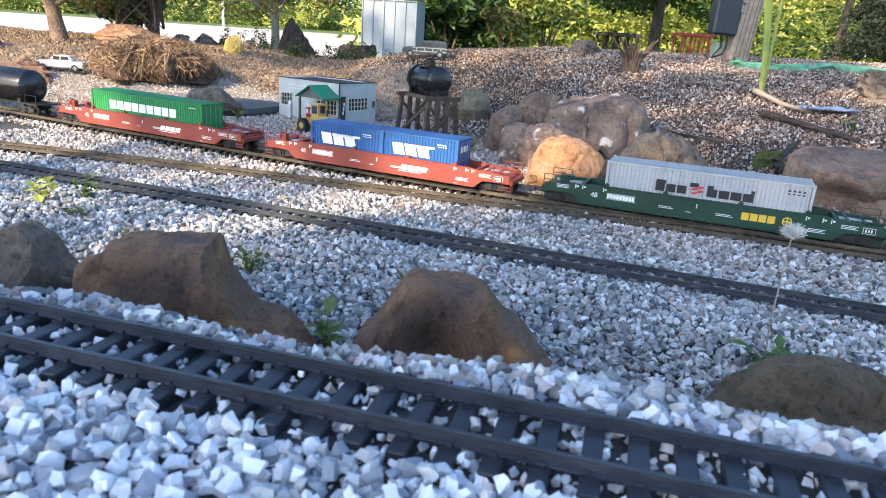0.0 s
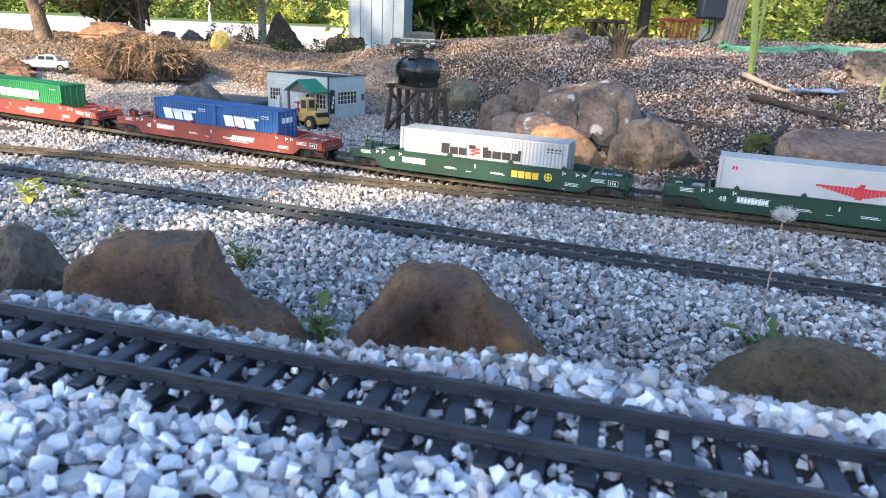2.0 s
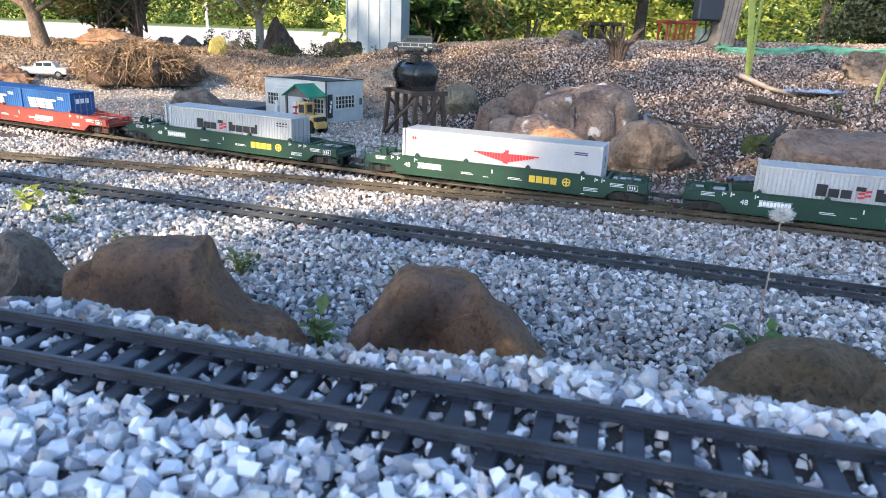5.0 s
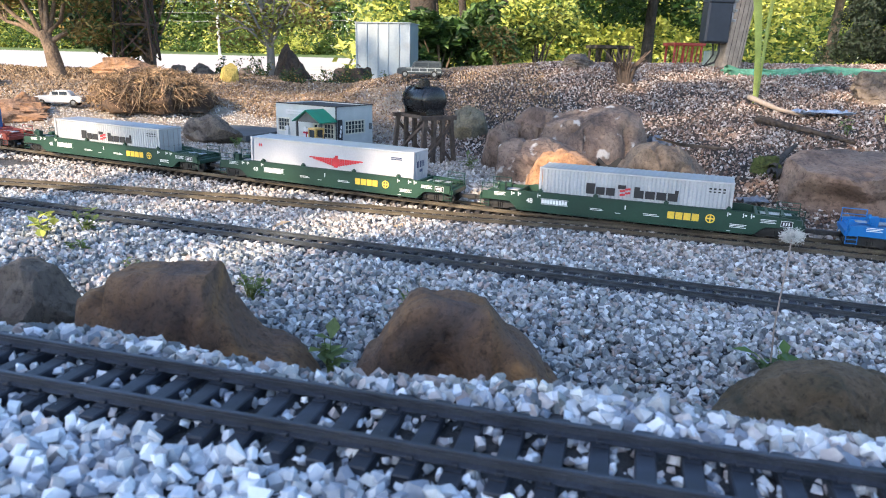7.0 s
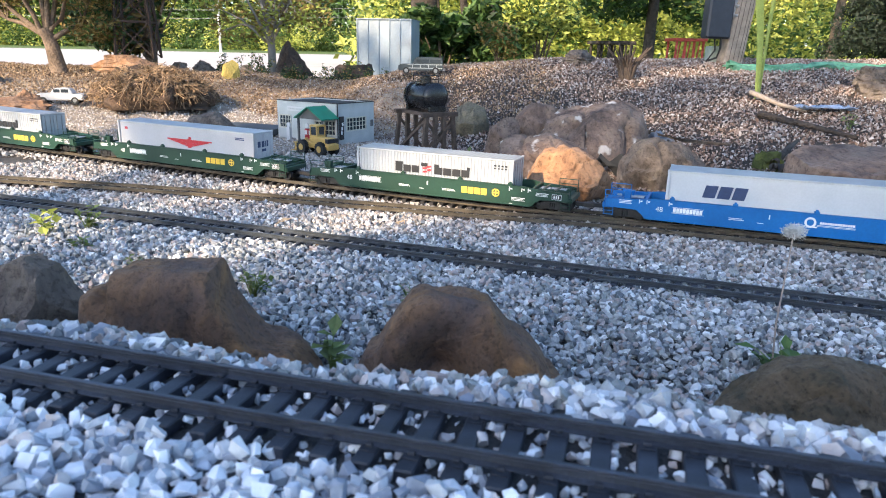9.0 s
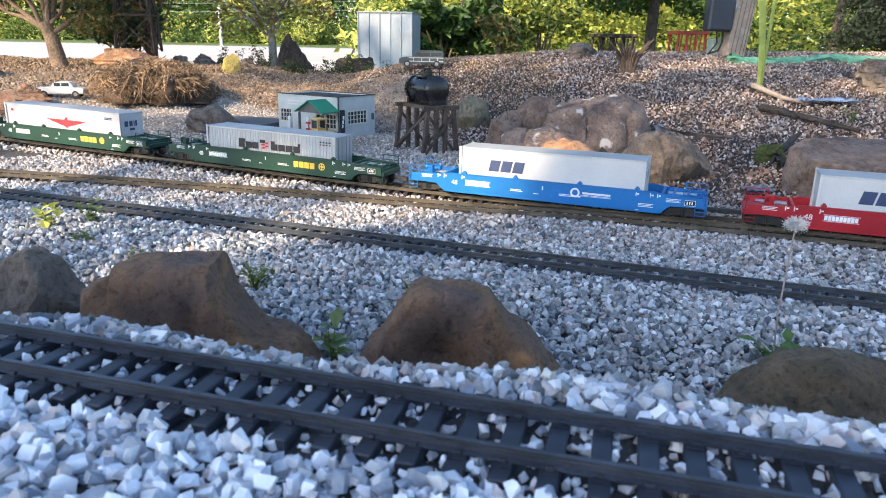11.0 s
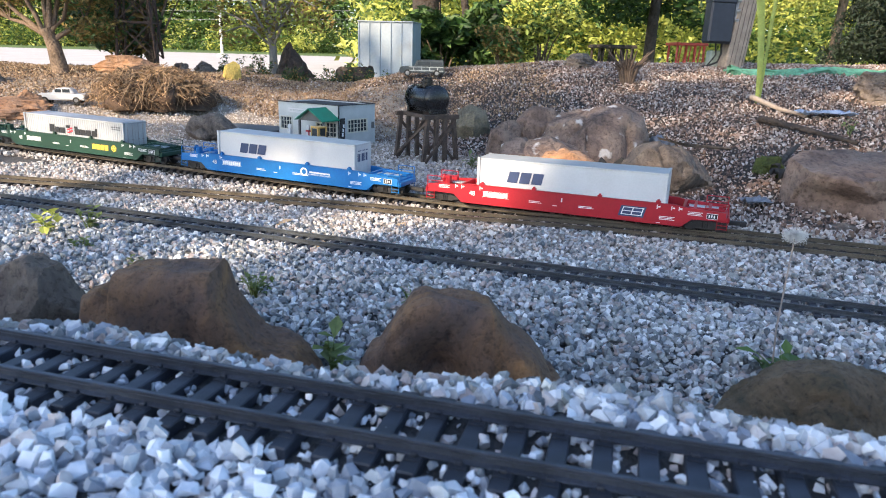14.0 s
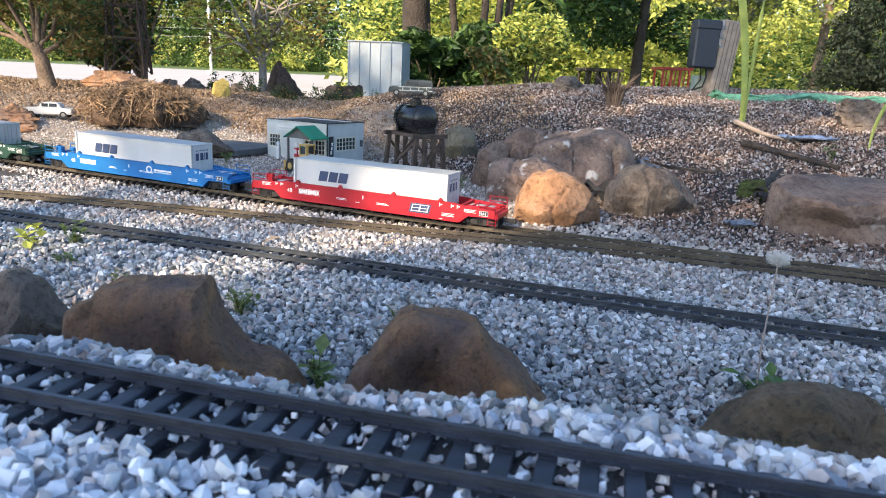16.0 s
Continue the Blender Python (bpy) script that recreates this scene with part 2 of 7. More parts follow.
TWIG = mat("dry_roots", (0.52, 0.34, 0.19), 0.9, var=0.45, scale=60, fine=300, bump=0.6, dist=0.001, island=0.8)
IRONBROWN = mat("rusty_lattice", (0.06, 0.035, 0.025), 0.75, metal=0.2, var=0.3, scale=50, fine=400, bump=0.3, dist=0.0006)
SHEDMETAL = mat("pale_blue_sheet_metal", (0.29, 0.34, 0.39), 0.5, metal=0.0, var=0.1, scale=5, fine=60, bump=0.1, dist=0.002, second=(0.27, 0.28, 0.28), amount=0.68)
POSTWOOD = mat("weathered_post", (0.34, 0.27, 0.21), 0.85, var=0.25, scale=20, fine=220, bump=0.5, dist=0.002)
BOXPLASTIC = mat("dark_blue_black_plastic", (0.025, 0.028, 0.04), 0.45, var=0.15, bump=0.05)
NETTING = mat("green_netting", (0.11, 0.3, 0.2), 0.8, var=0.35, scale=30, fine=200, bump=0.8, dist=0.003)
CONCRETE = mat("sunlit_road", (0.46, 0.43, 0.41), 0.9, var=0.1, scale=0.6, fine=6, bump=0.1, dist=0.005)
GRASS = mat("grass", (0.1, 0.16, 0.035), 0.9, var=0.4, scale=0.8, fine=9, bump=0.4, dist=0.02)
LIGHTPOLE = mat("pale_pole", (0.6, 0.58, 0.53), 0.6, var=0.1, bump=0)
LEAF_DARK = mat("dark_green_leaf", (0.05, 0.115, 0.028), 0.6, var=0.3, scale=1, fine=12, bump=0, island=0.65, translucent=0.3)
CONIFER = mat("conifer_needles", (0.022, 0.042, 0.016), 0.7, var=0.3, scale=2, fine=20, bump=0, island=0.6, translucent=0.1)
LEAF_MID = mat("mid_green_leaf", (0.12, 0.22, 0.045), 0.6, var=0.3, scale=1, fine=12, bump=0, island=0.6, translucent=0.25)
# Far paler than live yellow-green leaves: sunlit brightness is put into the colour.
LEAF_SUNLIT = mat("sunlit_yellow_green_leaf", (0.62, 0.66, 0.14), 0.6, var=0.2, scale=1, fine=12, bump=0, island=0.4, translucent=0.25)
LEAF_AUTUMN = mat("autumn_leaf", (0.42, 0.3, 0.09), 0.6, var=0.35, scale=2, fine=16, bump=0, island=0.6, translucent=0.35)
LEAF_WEED = mat("weed_leaf", (0.2, 0.27, 0.08), 0.55, var=0.25, scale=20, fine=200, bump=0.1, dist=0.0005, island=0.4, translucent=0.35)
BLADE = mat("yellow_green_blade", (0.4, 0.46, 0.1), 0.5, var=0.2, scale=20, fine=200, bump=0.1, dist=0.0005, translucent=0.35)
FLUFF = mat("seed_fluff", (0.7, 0.68, 0.64), 0.9, var=0.15, bump=0, translucent=0.4)
REDFRAME = mat("red_tube", (0.5, 0.06, 0.05), 0.5, var=0.15, bump=0)

# ---- mesh helpers ----


def finish(name, bm, material, parent=None, smooth=False):
    me = bpy.data.meshes.new(name)
    bm.to_mesh(me)
    bm.free()
    for m in (material if isinstance(material, (list, tuple)) else [material]):
        me.materials.append(m)
    if smooth:
        me.shade_smooth()
    ob = new(name, me)
    if parent:
        ob.parent = parent
    return ob


def part(name, bm, material, parent, label="", smooth=False):
    ob = finish(name, bm, material, parent, smooth)
    return tagged(ob, label) if label else ob


def thing(name, m, label, category, group="", kind=""):
    ob = new(name)
    ob.empty_display_size = 0.02
    ob.matrix_basis = m
    return tagged(ob, label, category, group, kind)


def box(bm, x0, y0, z0, x1, y1, z1, bevel=0.0, m=None):
    """A box between two corners, its edges rounded by bevel, turned by m."""
    vs = [bm.verts.new((x, y, z)) for x in (x0, x1) for y in (y0, y1) for z in (z0, z1)]
    fs = [bm.faces.new([vs[i] for i in f]) for f in ((0, 1, 3, 2), (4, 6, 7, 5), (0, 4, 5, 1), (2, 3, 7, 6), (0, 2, 6, 4), (1, 5, 7, 3))]
    if bevel:
        es = list({e for f in fs for e in f.edges})
        r = bmesh.ops.bevel(bm, geom=es, offset=bevel, segments=1, affect="EDGES", profile=0.7)
        vs = list({v for f in r["faces"] for v in f.verts} | {v for v in vs if v.is_valid})
    if m is not None:
        bmesh.ops.transform(bm, matrix=m, verts=vs)
    return vs


def rod(bm, a, b, r, r2=None, n=8):
    """A round bar from a to b."""
    a, b = Vector(a), Vector(b)
    d = b - a
    m = Matrix.Translation((a + b) / 2) @ d.to_track_quat("Z", "Y").to_matrix().to_4x4()
    bmesh.ops.create_cone(bm, cap_ends=True, segments=n, radius1=r, radius2=r if r2 is None else r2, depth=d.length, matrix=m)


def beam(bm, a, b, w, h):
    """A square bar from a to b."""
    a, b = Vector(a), Vector(b)
    d = b - a
    m = Matrix.Translation((a + b) / 2) @ d.to_track_quat("Z", "Y").to_matrix().to_4x4()
    box(bm, -w / 2, -h / 2, -d.length / 2, w / 2, h / 2, d.length / 2, 0, m)


def prism(bm, pts, y0, y1):
    """A solid of the outline pts (x, z) between y0 and y1."""
    a = [bm.verts.new((x, y0, z)) for x, z in pts]
    b = [bm.verts.new((x, y1, z)) for x, z in pts]
    bm.faces.new(a)
    bm.faces.new(b[::-1])
    for i in range(len(pts)):
        j = (i + 1) % len(pts)
        bm.faces.new((a[j], a[i], b[i], b[j]))
    bmesh.ops.recalc_face_normals(bm, faces=bm.faces)


def quick(name, verts, faces, material, smooth=False):
    """An object from arrays of vertices and equal-sized faces."""
    me = bpy.data.meshes.new(name)
    verts, faces = np.asarray(verts, np.float32), np.asarray(faces, np.int32)
    k = faces.shape[1]
    me.vertices.add(len(verts))
    me.vertices.foreach_set("co", verts.ravel())
    me.loops.add(faces.size)
    me.loops.foreach_set("vertex_index", faces.ravel())
    me.polygons.add(len(faces))
    me.polygons.foreach_set("loop_start", np.arange(0, faces.size, k, dtype=np.int32))
    me.update(calc_edges=True)
    me.validate()
    me.materials.append(material)
    if smooth:
        me.shade_smooth()
    else:
        me.shade_flat()
    return new(name, me)


# ---- the lie of the land ----
SLOPE = -0.389
RAIL_Z = -0.010
AX = Vector((1, SLOPE, 0)).normalized()          # along the train's track
NO = Vector((-AX.y, AX.x, 0))


def grade(s):
    return 0.011 * (math.sqrt(s * s + 0.04) - s)     # the line climbs gently to the west


def rear_track(s):
    return Vector((0, 1.662, RAIL_Z + grade(s))) + AX * s


def front_track(s):
    gap = np.interp(s, (-4.5, -2.6, -1.25, -0.9, -0.57, -0.12, 0.09, 0.29, 0.43, 0.9, 1.4, 4), (1.4, 0.75, 0.335, 0.265, 0.205, 0.138, 0.112, 0.082, 0.064, 0.045, 0.045, 0.045))
    p = Vector((0, 1.662, RAIL_Z - 0.0015)) + AX * s - NO * gap
    return p + Vector((0, 0, 0.004 * max(0, -s)))


def middle_track(s):
    d = Vector((1, -0.354, 0)).normalized()
    p = Vector((0, 1.186, RAIL_Z)) + d * s
    return p


def near_track(s):
    x = s * 0.97
    return Vector((x, 0.3525 - 0.263 * x + 0.0166 * x * x, 0.134))


def step(a, b, v):
    u = np.clip((v - a) / (b - a), 0, 1)
    return u * u * (3 - 2 * u)


def bank_edge(x):
    return 0.41 - 0.2 * x + 0.012 * np.sin(x * 17)


def ground(x, y):
    """The height of the ground."""
    x, y = np.asarray(x, float), np.asarray(y, float)
    e = bank_edge(x)
    dip = -0.03 - 0.01 * np.sin(x * 5)
    z = 0.117 + (dip - 0.117) * step(e, e + 0.2, y)
    z = z + (-0.021 - dip) * step(e + 0.28, e + 0.52, y)
    ty = 1.662 + SLOPE * x
    z = z + 0.022 * np.clip(-x, 0, 3) * step(ty - 0.35, ty, y)
    z = z - 0.006 * step(1.05 - 0.36 * x, 1.12 - 0.36 * x, y) * (1 - step(1.62 + SLOPE * x, 1.66 + SLOPE * x, y))
    y0 = np.interp(x, (-4, -0.6, 0.0, 0.3, 0.55, 0.9, 2, 4), (2.75, 2.95, 2.75, 2.3, 1.9, 1.62, 1.35, 1.0))
    top = np.interp(x, (-4, -1.5, -0.6, -0.15, 0.6, 2.5), (0.11, 0.125, 0.16, 0.265, 0.33, 0.36))
    u = np.clip((y - y0) / (4.1 - y0), 0, 1)
    z = z + top * (0.55 * u + 0.45 * u * u * (3 - 2 * u))
    z = z - (top + 0.25) * step(4.4, 9.0, y) - 0.1 * step(9, 18, y) + 0.0095 * np.clip(y - 17, 0, 200)
    z = z + 0.05 * step(0.8, 1.3, -x) * step(2.55, 2.95, y) * (1 - step(4.4, 7, y))
    bumps = 0.008 * np.sin(x * 9 + 1.3 * np.sin(y * 6)) * np.cos(y * 8 + x * 3)
    return z + bumps * step(1.7, 2.6, y)


def gz(x, y):
    return float(ground(x, y))


def ground_sheet():
    xs = np.concatenate([-np.geomspace(400, 4.2, 22), np.arange(-4, 4.01, 0.04), np.geomspace(4.2, 400, 22)])
    ys = np.concatenate([-np.geomspace(400, 1.1, 16), np.arange(-1, 5.01, 0.03), np.geomspace(5.1, 900, 40)])
    X, Y = np.meshgrid(xs, ys)
    Z = ground(X, Y)
    v = np.stack([X, Y, Z], -1).reshape(-1, 3)
    n, k = len(xs), len(ys)
    i = (np.arange(k - 1)[:, None] * n + np.arange(n - 1)[None, :]).ravel()
    f = np.stack([i, i + 1, i + n + 1, i + n], 1)
    ob = quick("ground", v, f, SOIL, True)
    for m in (GRASS, EARTH, GAP_SHADE_FINES):
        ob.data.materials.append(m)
    c = v[f].mean(1)
    kind = (c[:, 1] > 5.2).astype(np.int32)
    rear = 1.662 + SLOPE * c[:, 0]
    kind[(c[:, 1] > rear + 0.05) & (c[:, 1] < 3.9) & (c[:, 0] < 0.2 - 0.25 * (c[:, 1] - 2))] = 2
    # Under the ballast lie the fines with gap shade in their colour.
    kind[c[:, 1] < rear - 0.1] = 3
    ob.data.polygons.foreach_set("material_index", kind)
    return tagged(ob, "bare brown soil that turns to grass farther off", "ground", kind="structure")


ground_sheet()

# ---- loose stones ----
rng = np.random.default_rng(7)


def stone_shapes(count, flat, seed, corners=6):
    """Angular broken stones: two uneven flat faces joined by a hull, with three-cornered faces."""
    r, out = random.Random(seed), []
    for _ in range(count):
        bm = bmesh.new()
        k, long, tx, ty = r.randint(min(4, corners), corners), r.uniform(0.55, 0.95), r.uniform(-0.35, 0.35), r.uniform(-0.35, 0.35)
        for side in (-1, 1):
            turn, grow = r.uniform(0, 6.283), r.uniform(0.72, 1.0)
            for c in range(k):
                a = turn + (c + r.uniform(-0.3, 0.3)) * 6.283 / k
                x, y = math.cos(a) * grow * r.uniform(0.8, 1.1), math.sin(a) * grow * long
                bm.verts.new((x, y, flat * (side * r.uniform(0.8, 1.05) + (tx * x + ty * y) * side)))
        bmesh.ops.convex_hull(bm, input=bm.verts)
        loose = [v for v in bm.verts if not v.link_faces]
        bmesh.ops.delete(bm, geom=loose, context="VERTS")
        bmesh.ops.triangulate(bm, faces=bm.faces)
        bm.verts.index_update()
        out.append((np.array([v.co for v in bm.verts]), np.array([[v.index for v in f.verts] for f in bm.faces])))
        bm.free()
    return out


def scatter(name, x, y, z, size, shapes, material, label, tilt=0.5, category="gravel", stretch=0.35):
    """Stones of the given sizes, each turned its own way, in one mesh."""
    n = len(x)
    which = rng.integers(0, len(shapes), n)
    V, F, base = [], [], 0
    for k, (sv, sf) in enumerate(shapes):
        idx = np.nonzero(which == k)[0]
        m = len(idx)
        if not m:
            continue
        a, b, c = rng.uniform(0, 6.283, m), rng.normal(0, tilt, m), rng.normal(0, tilt, m)
        ca, sa, cb, sb, cc, sc = np.cos(a), np.sin(a), np.cos(b), np.sin(b), np.cos(c), np.sin(c)
        sc3 = size[idx][:, None] * (1 + rng.uniform(-stretch, stretch, (m, 3)))
        p = sv[None] * sc3[:, None, :]
        px, py, pz = p[..., 0], p[..., 1], p[..., 2]
        py, pz = py * cb[:, None] - pz * sb[:, None], py * sb[:, None] + pz * cb[:, None]
        px, pz = px * cc[:, None] + pz * sc[:, None], -px * sc[:, None] + pz * cc[:, None]
        px, py = px * ca[:, None] - py * sa[:, None], px * sa[:, None] + py * ca[:, None]
        V.append(np.stack([px + x[idx][:, None], py + y[idx][:, None], pz + z[idx][:, None]], -1).reshape(-1, 3))
        F.append((sf[None] + (np.arange(m) * len(sv))[:, None, None] + base).reshape(-1, 3))
        base += m * len(sv)
    ob = quick(name, np.concatenate(V), np.concatenate(F), material)
    return tagged(ob, label, category, kind="stuff")


def off_tracks(x, y, lines, half):
    """Which points keep clear of the tracks' middles."""
    keep = np.ones(len(x), bool)
    for line in lines:
        q = np.array([line(s)[:2] for s in np.arange(-3, 3.01, 0.05)])
        d = np.full(len(x), 9.0)
        for i in range(0, len(q)):
            d = np.minimum(d, np.hypot(x - q[i, 0], y - q[i, 1]))
        keep &= d > half
    return keep


def in_view(x, y):
    return (np.abs(x) < 0.74 * y + 0.18)


CRUSHED = stone_shapes(18, 0.62, 3)
FLATTISH = stone_shapes(18, 0.34, 5, 4)
SHARDS = stone_shapes(18, 0.45, 6, 5)


def lay_gravel():
    # the near bank, in pale stones over a lower layer
    n = 64000
    y = rng.uniform(0.12, 0.70, n)
    x = rng.uniform(-0.75, 0.75, n)
    e = bank_edge(x)
    k = in_view(x, y) & (y < e + 0.012)
    x, y = x[k], y[k]
    q = np.array([near_track(s)[:2] for s in np.arange(-0.8, 0.8, 0.02)])
    d = np.min(np.hypot(x[:, None] - q[None, :, 0], y[:, None] - q[None, :, 1]), 1)
    inside = d < 0.046
    low = rng.uniform(size=len(x)) < 0.5
    size = np.where(low, rng.uniform(0.0034, 0.0058, len(x)), rng.uniform(0.0042, 0.0078, len(x))) * np.where(inside, 0.66, 1.0)
    z = 0.121 + np.where(low, rng.uniform(-0.009, -0.003, len(x)), rng.uniform(-0.005, 0.006, len(x))) + np.where(inside, -0.0045, -0.001)
    k = low | (rng.uniform(size=len(x)) < np.where(inside, 0.66, 0.74))
    scatter("near_ballast", x[k], y[k], z[k], size[k], CRUSHED + SHARDS, GRAVEL, "pale grey crushed stone ballast of the near bank", 1.0)
    # the hollow and the strip up to the tracks
    n = 200000
    y = rng.uniform(0.36, 2.0, n)
    x = rng.uniform(-1.5, 1.5, n)
    e = bank_edge(x)
    rear = 1.662 + SLOPE * x
    k = in_view(x, y) & (y > e - 0.01) & (y < rear - 0.1)
    x, y, e, rear = x[k], y[k], e[k], rear[k]
    k = off_tracks(x, y, (middle_track, front_track), 0.036)
    k |= rng.uniform(size=len(x)) < 0.85
    x, y, rear = x[k], y[k], rear[k]
    size = rng.uniform(0.0038, 0.0072, len(x)) * rng.choice([1, 1, 1.3], len(x))
    q = off_tracks(x, y, (middle_track, front_track), 0.047)
    z = ground(x, y) + rng.uniform(-0.005, 0.009, len(x)) + 0.001
    z = np.where(q, z, RAIL_Z - 0.0145 + 0.004 * np.clip(-x, 0, 3) * (y > 1.35 - 0.36 * x) + rng.uniform(-0.002, 0.0015, len(x)))
    size = size * np.where(q, 1, 0.7)
    old = (y > 1.30 - 0.36 * x) & (rng.uniform(size=len(x)) < 0.75)
    scatter("ballast", x[~old], y[~old], z[~old], size[~old] * 0.95, FLATTISH + SHARDS, GRAVEL_MID, "grey angular crushed stone ballast between the tracks", 0.8)
    scatter("old_ballast", x[old], y[old], z[old], size[old] * 0.8, FLATTISH + CRUSHED, GRAVEL_OLD, "brownish weathered ballast along the back tracks", 0.8)
    # the yard behind the train
    n = 105000
    y = rng.uniform(1.1, 3.9, n)
    x = rng.uniform(-2.9, 1.7, n)
    rear = 1.662 + SLOPE * x
    y0 = np.interp(x, (-4, -1.2, -0.6, -0.1, 0.3, 0.55, 0.9, 2, 4), (3.5, 3.4, 3.15, 2.75, 2.1, 1.6, 1.42, 0.98, 0.2))
    k = in_view(x, y) & (y > rear - 0.1) & (y < y0 + 0.06)
    x, y = x[k], y[k]
    k = off_tracks(x, y, (rear_track,), 0.024)
    x, y = x[k], y[k]
    q = off_tracks(x, y, (rear_track,), 0.05)
    size = rng.uniform(0.004, 0.008, len(x)) * np.where(q, 1, 0.75) * np.where(y > 2.35, 0.68, 1.0)
    z = ground(x, y) + rng.uniform(-0.003, 0.006, len(x)) * np.where(q, 1, 0.3)
    scatter("yard_gravel", x, y, z, size, FLATTISH + CRUSHED, YARD, "pale weathered gravel of the yard behind the train", 0.75)
    # bark mulch over the mound
    n = 140000
    y = rng.uniform(0.9, 4.7, n)
    x = rng.uniform(-1.2, 3.3, n)
    y0 = np.interp(x, (-4, -1.2, -0.6, -0.1, 0.3, 0.55, 0.9, 2, 4), (3.5, 3.4, 3.15, 2.75, 2.1, 1.6, 1.42, 0.98, 0.2))
    k = in_view(x, y) & (y > y0 - 0.05)
    x, y = x[k], y[k]
    size = rng.uniform(0.0034, 0.0084, len(x))
    z = ground(x, y) + rng.uniform(0, 0.013, len(x))
    leaf = (x < 0.5) & (y > 2.9) & (rng.uniform(size=len(x)) < 0.6)
    scatter("bark_mulch", x[~leaf], y[~leaf], z[~leaf], size[~leaf], stone_shapes(12, 0.24, 11, 3), CHIPS, "brown and grey bark mulch over the mound", 0.85, "mulch", 0.5)
    scatter("dry_leaves", x[leaf], y[leaf], z[leaf], size[leaf], stone_shapes(8, 0.17, 12, 3), DRYLEAF, "dry orange-brown leaf litter", 0.85, "leaf litter", 0.5)
    n = 50000
    y = rng.uniform(2.7, 4.7, n)
    x = rng.uniform(-3.4, -0.5, n)
    k = in_view(x, y) & (y > 3.2 + 0.12 * np.sin(x * 4))
    x, y = x[k], y[k]
    scatter("leaf_litter", x, y, ground(x, y) + rng.uniform(0, 0.012, len(x)), rng.uniform(0.003, 0.009, len(x)), stone_shapes(8, 0.2, 13, 3), DRYLEAF, "dry brown leaf litter and wood chips", 0.85, "leaf litter", 0.5)


lay_gravel()

# ---- tracks ----


def rail_mesh(line, side, s0, s1, ds):
    """One rail: foot, web and head drawn along the line."""
    prof = [(-0.0036, -0.0082), (-0.0036, -0.0072), (-0.0008, -0.0062), (-0.0008, -0.003), (-0.0016, -0.0022), (-0.0016, -0.0003), (-0.0012, 0), (0.0012, 0),
            (0.0016, -0.0003), (0.0016, -0.0022), (0.0008, -0.003), (0.0008, -0.0062), (0.0036, -0.0072), (0.0036, -0.0082)]
    bm, rings = bmesh.new(), []
    for s in np.arange(s0, s1 + ds / 2, ds):
        p = line(s)
        d = (line(s + 0.01) - line(s - 0.01)).normalized()
        n = Vector((-d.y, d.x, 0)).normalized()
        rings.append([bm.verts.new(p + n * (side * 0.0236 + a) + Vector((0, 0, b))) for a, b in prof])
    for r0, r1 in zip(rings, rings[1:]):
        for i in range(len(prof)):
            j = (i + 1) % len(prof)
            bm.faces.new((r0[i], r1[i], r1[j], r0[j]))
    bm.faces.new(rings[0])
    bm.faces.new(rings[-1][::-1])
    bmesh.ops.recalc_face_normals(bm, faces=bm.faces)
    return bm


def tie_mesh(fine):
    bm = bmesh.new()
    box(bm, -0.0056, -0.043, -0.0165, 0.0056, 0.043, -0.0084, 0.0008)
    for s in (-1, 1):
        y = s * 0.0236
        box(bm, -0.0046, y - 0.0085, -0.0084, 0.0046, y + 0.0085, -0.0076, 0)
        if fine:
            for o in (-1, 1):
                box(bm, -0.0022, y + o * 0.0042 - 0.0014, -0.0078, 0.0022, y + o * 0.0042 + 0.0014, -0.0054, 0.0004)
    me = bpy.data.meshes.new("tie")
    bm.to_mesh(me)
    bm.free()
    return me


def lay_track(name, line, s0, s1, ds, rail, tie, label, pitch=0.0248, fine=False, ties=(None, None)):
    root = tagged(new(name), label, "railway track", kind="structure")
    for side in (-1, 1):
        part("rail", rail_mesh(line, side, s0, s1, ds), rail, root)
    me = tie_mesh(fine)
    me.materials.append(tie)
    a, b = ties[0] if ties[0] is not None else s0, ties[1] if ties[1] is not None else s1
    r = random.Random(len(name))
    for s in np.arange(a, b, pitch):
        d = line(s + 0.01) - line(s - 0.01)
        ob = new("tie", me)
        ob.parent = root
        p = line(s)
        ob.matrix_basis = pose(p.x, p.y, p.z + r.uniform(-0.0004, 0.0004), 0, 0, math.degrees(math.atan2(d.y, d.x)) + r.uniform(-1, 1))
    return root


lay_track("near_track", near_track, -0.75, 0.55, 0.02, RAIL, TIE, "black plastic-tied garden railway track on pale stones", fine=True)
lay_track("middle_track", middle_track, -2.2, 1.3, 0.05, RAIL_GREY, TIE, "dark garden railway track through grey ballast")
lay_track("front_track", front_track, -3.2, 2.4, 0.05, RAIL_BRASS, TIE_BROWN, "weathered brass garden track beside the train")
lay_track("rear_track", rear_track, -6.2, 4.2, 0.05, RAIL_BRASS, TIE_BROWN, "weathered garden track that carries the freight train", ties=(-3.2, 2.2))

# ---- the freight train ----
SPEED = 0.238
PITCH = 0.76
MOVERS = []      # (thing, offset along the train from its first car, height over the rail)
WHEELS = []


def plate(bm, x0, z0, x1, z1, y, t=0.0004):
    """A thin raised rectangle on the face that looks towards -y."""
    box(bm, x0, y - t, z0, x1, y + 0.0003, z1)


def word(bm, x0, z0, w, h, letters, y, slant=0.0):
    """A row of plain blocks of a word's size."""
    cw = w / letters
    for i in range(letters):
        a, b = x0 + i * cw, x0 + (i + 0.86) * cw
        plate(bm, a, z0, b, z0 + h, y)
    if slant:
        for v in bm.verts:
            v.co.x += slant * (v.co.z - z0)


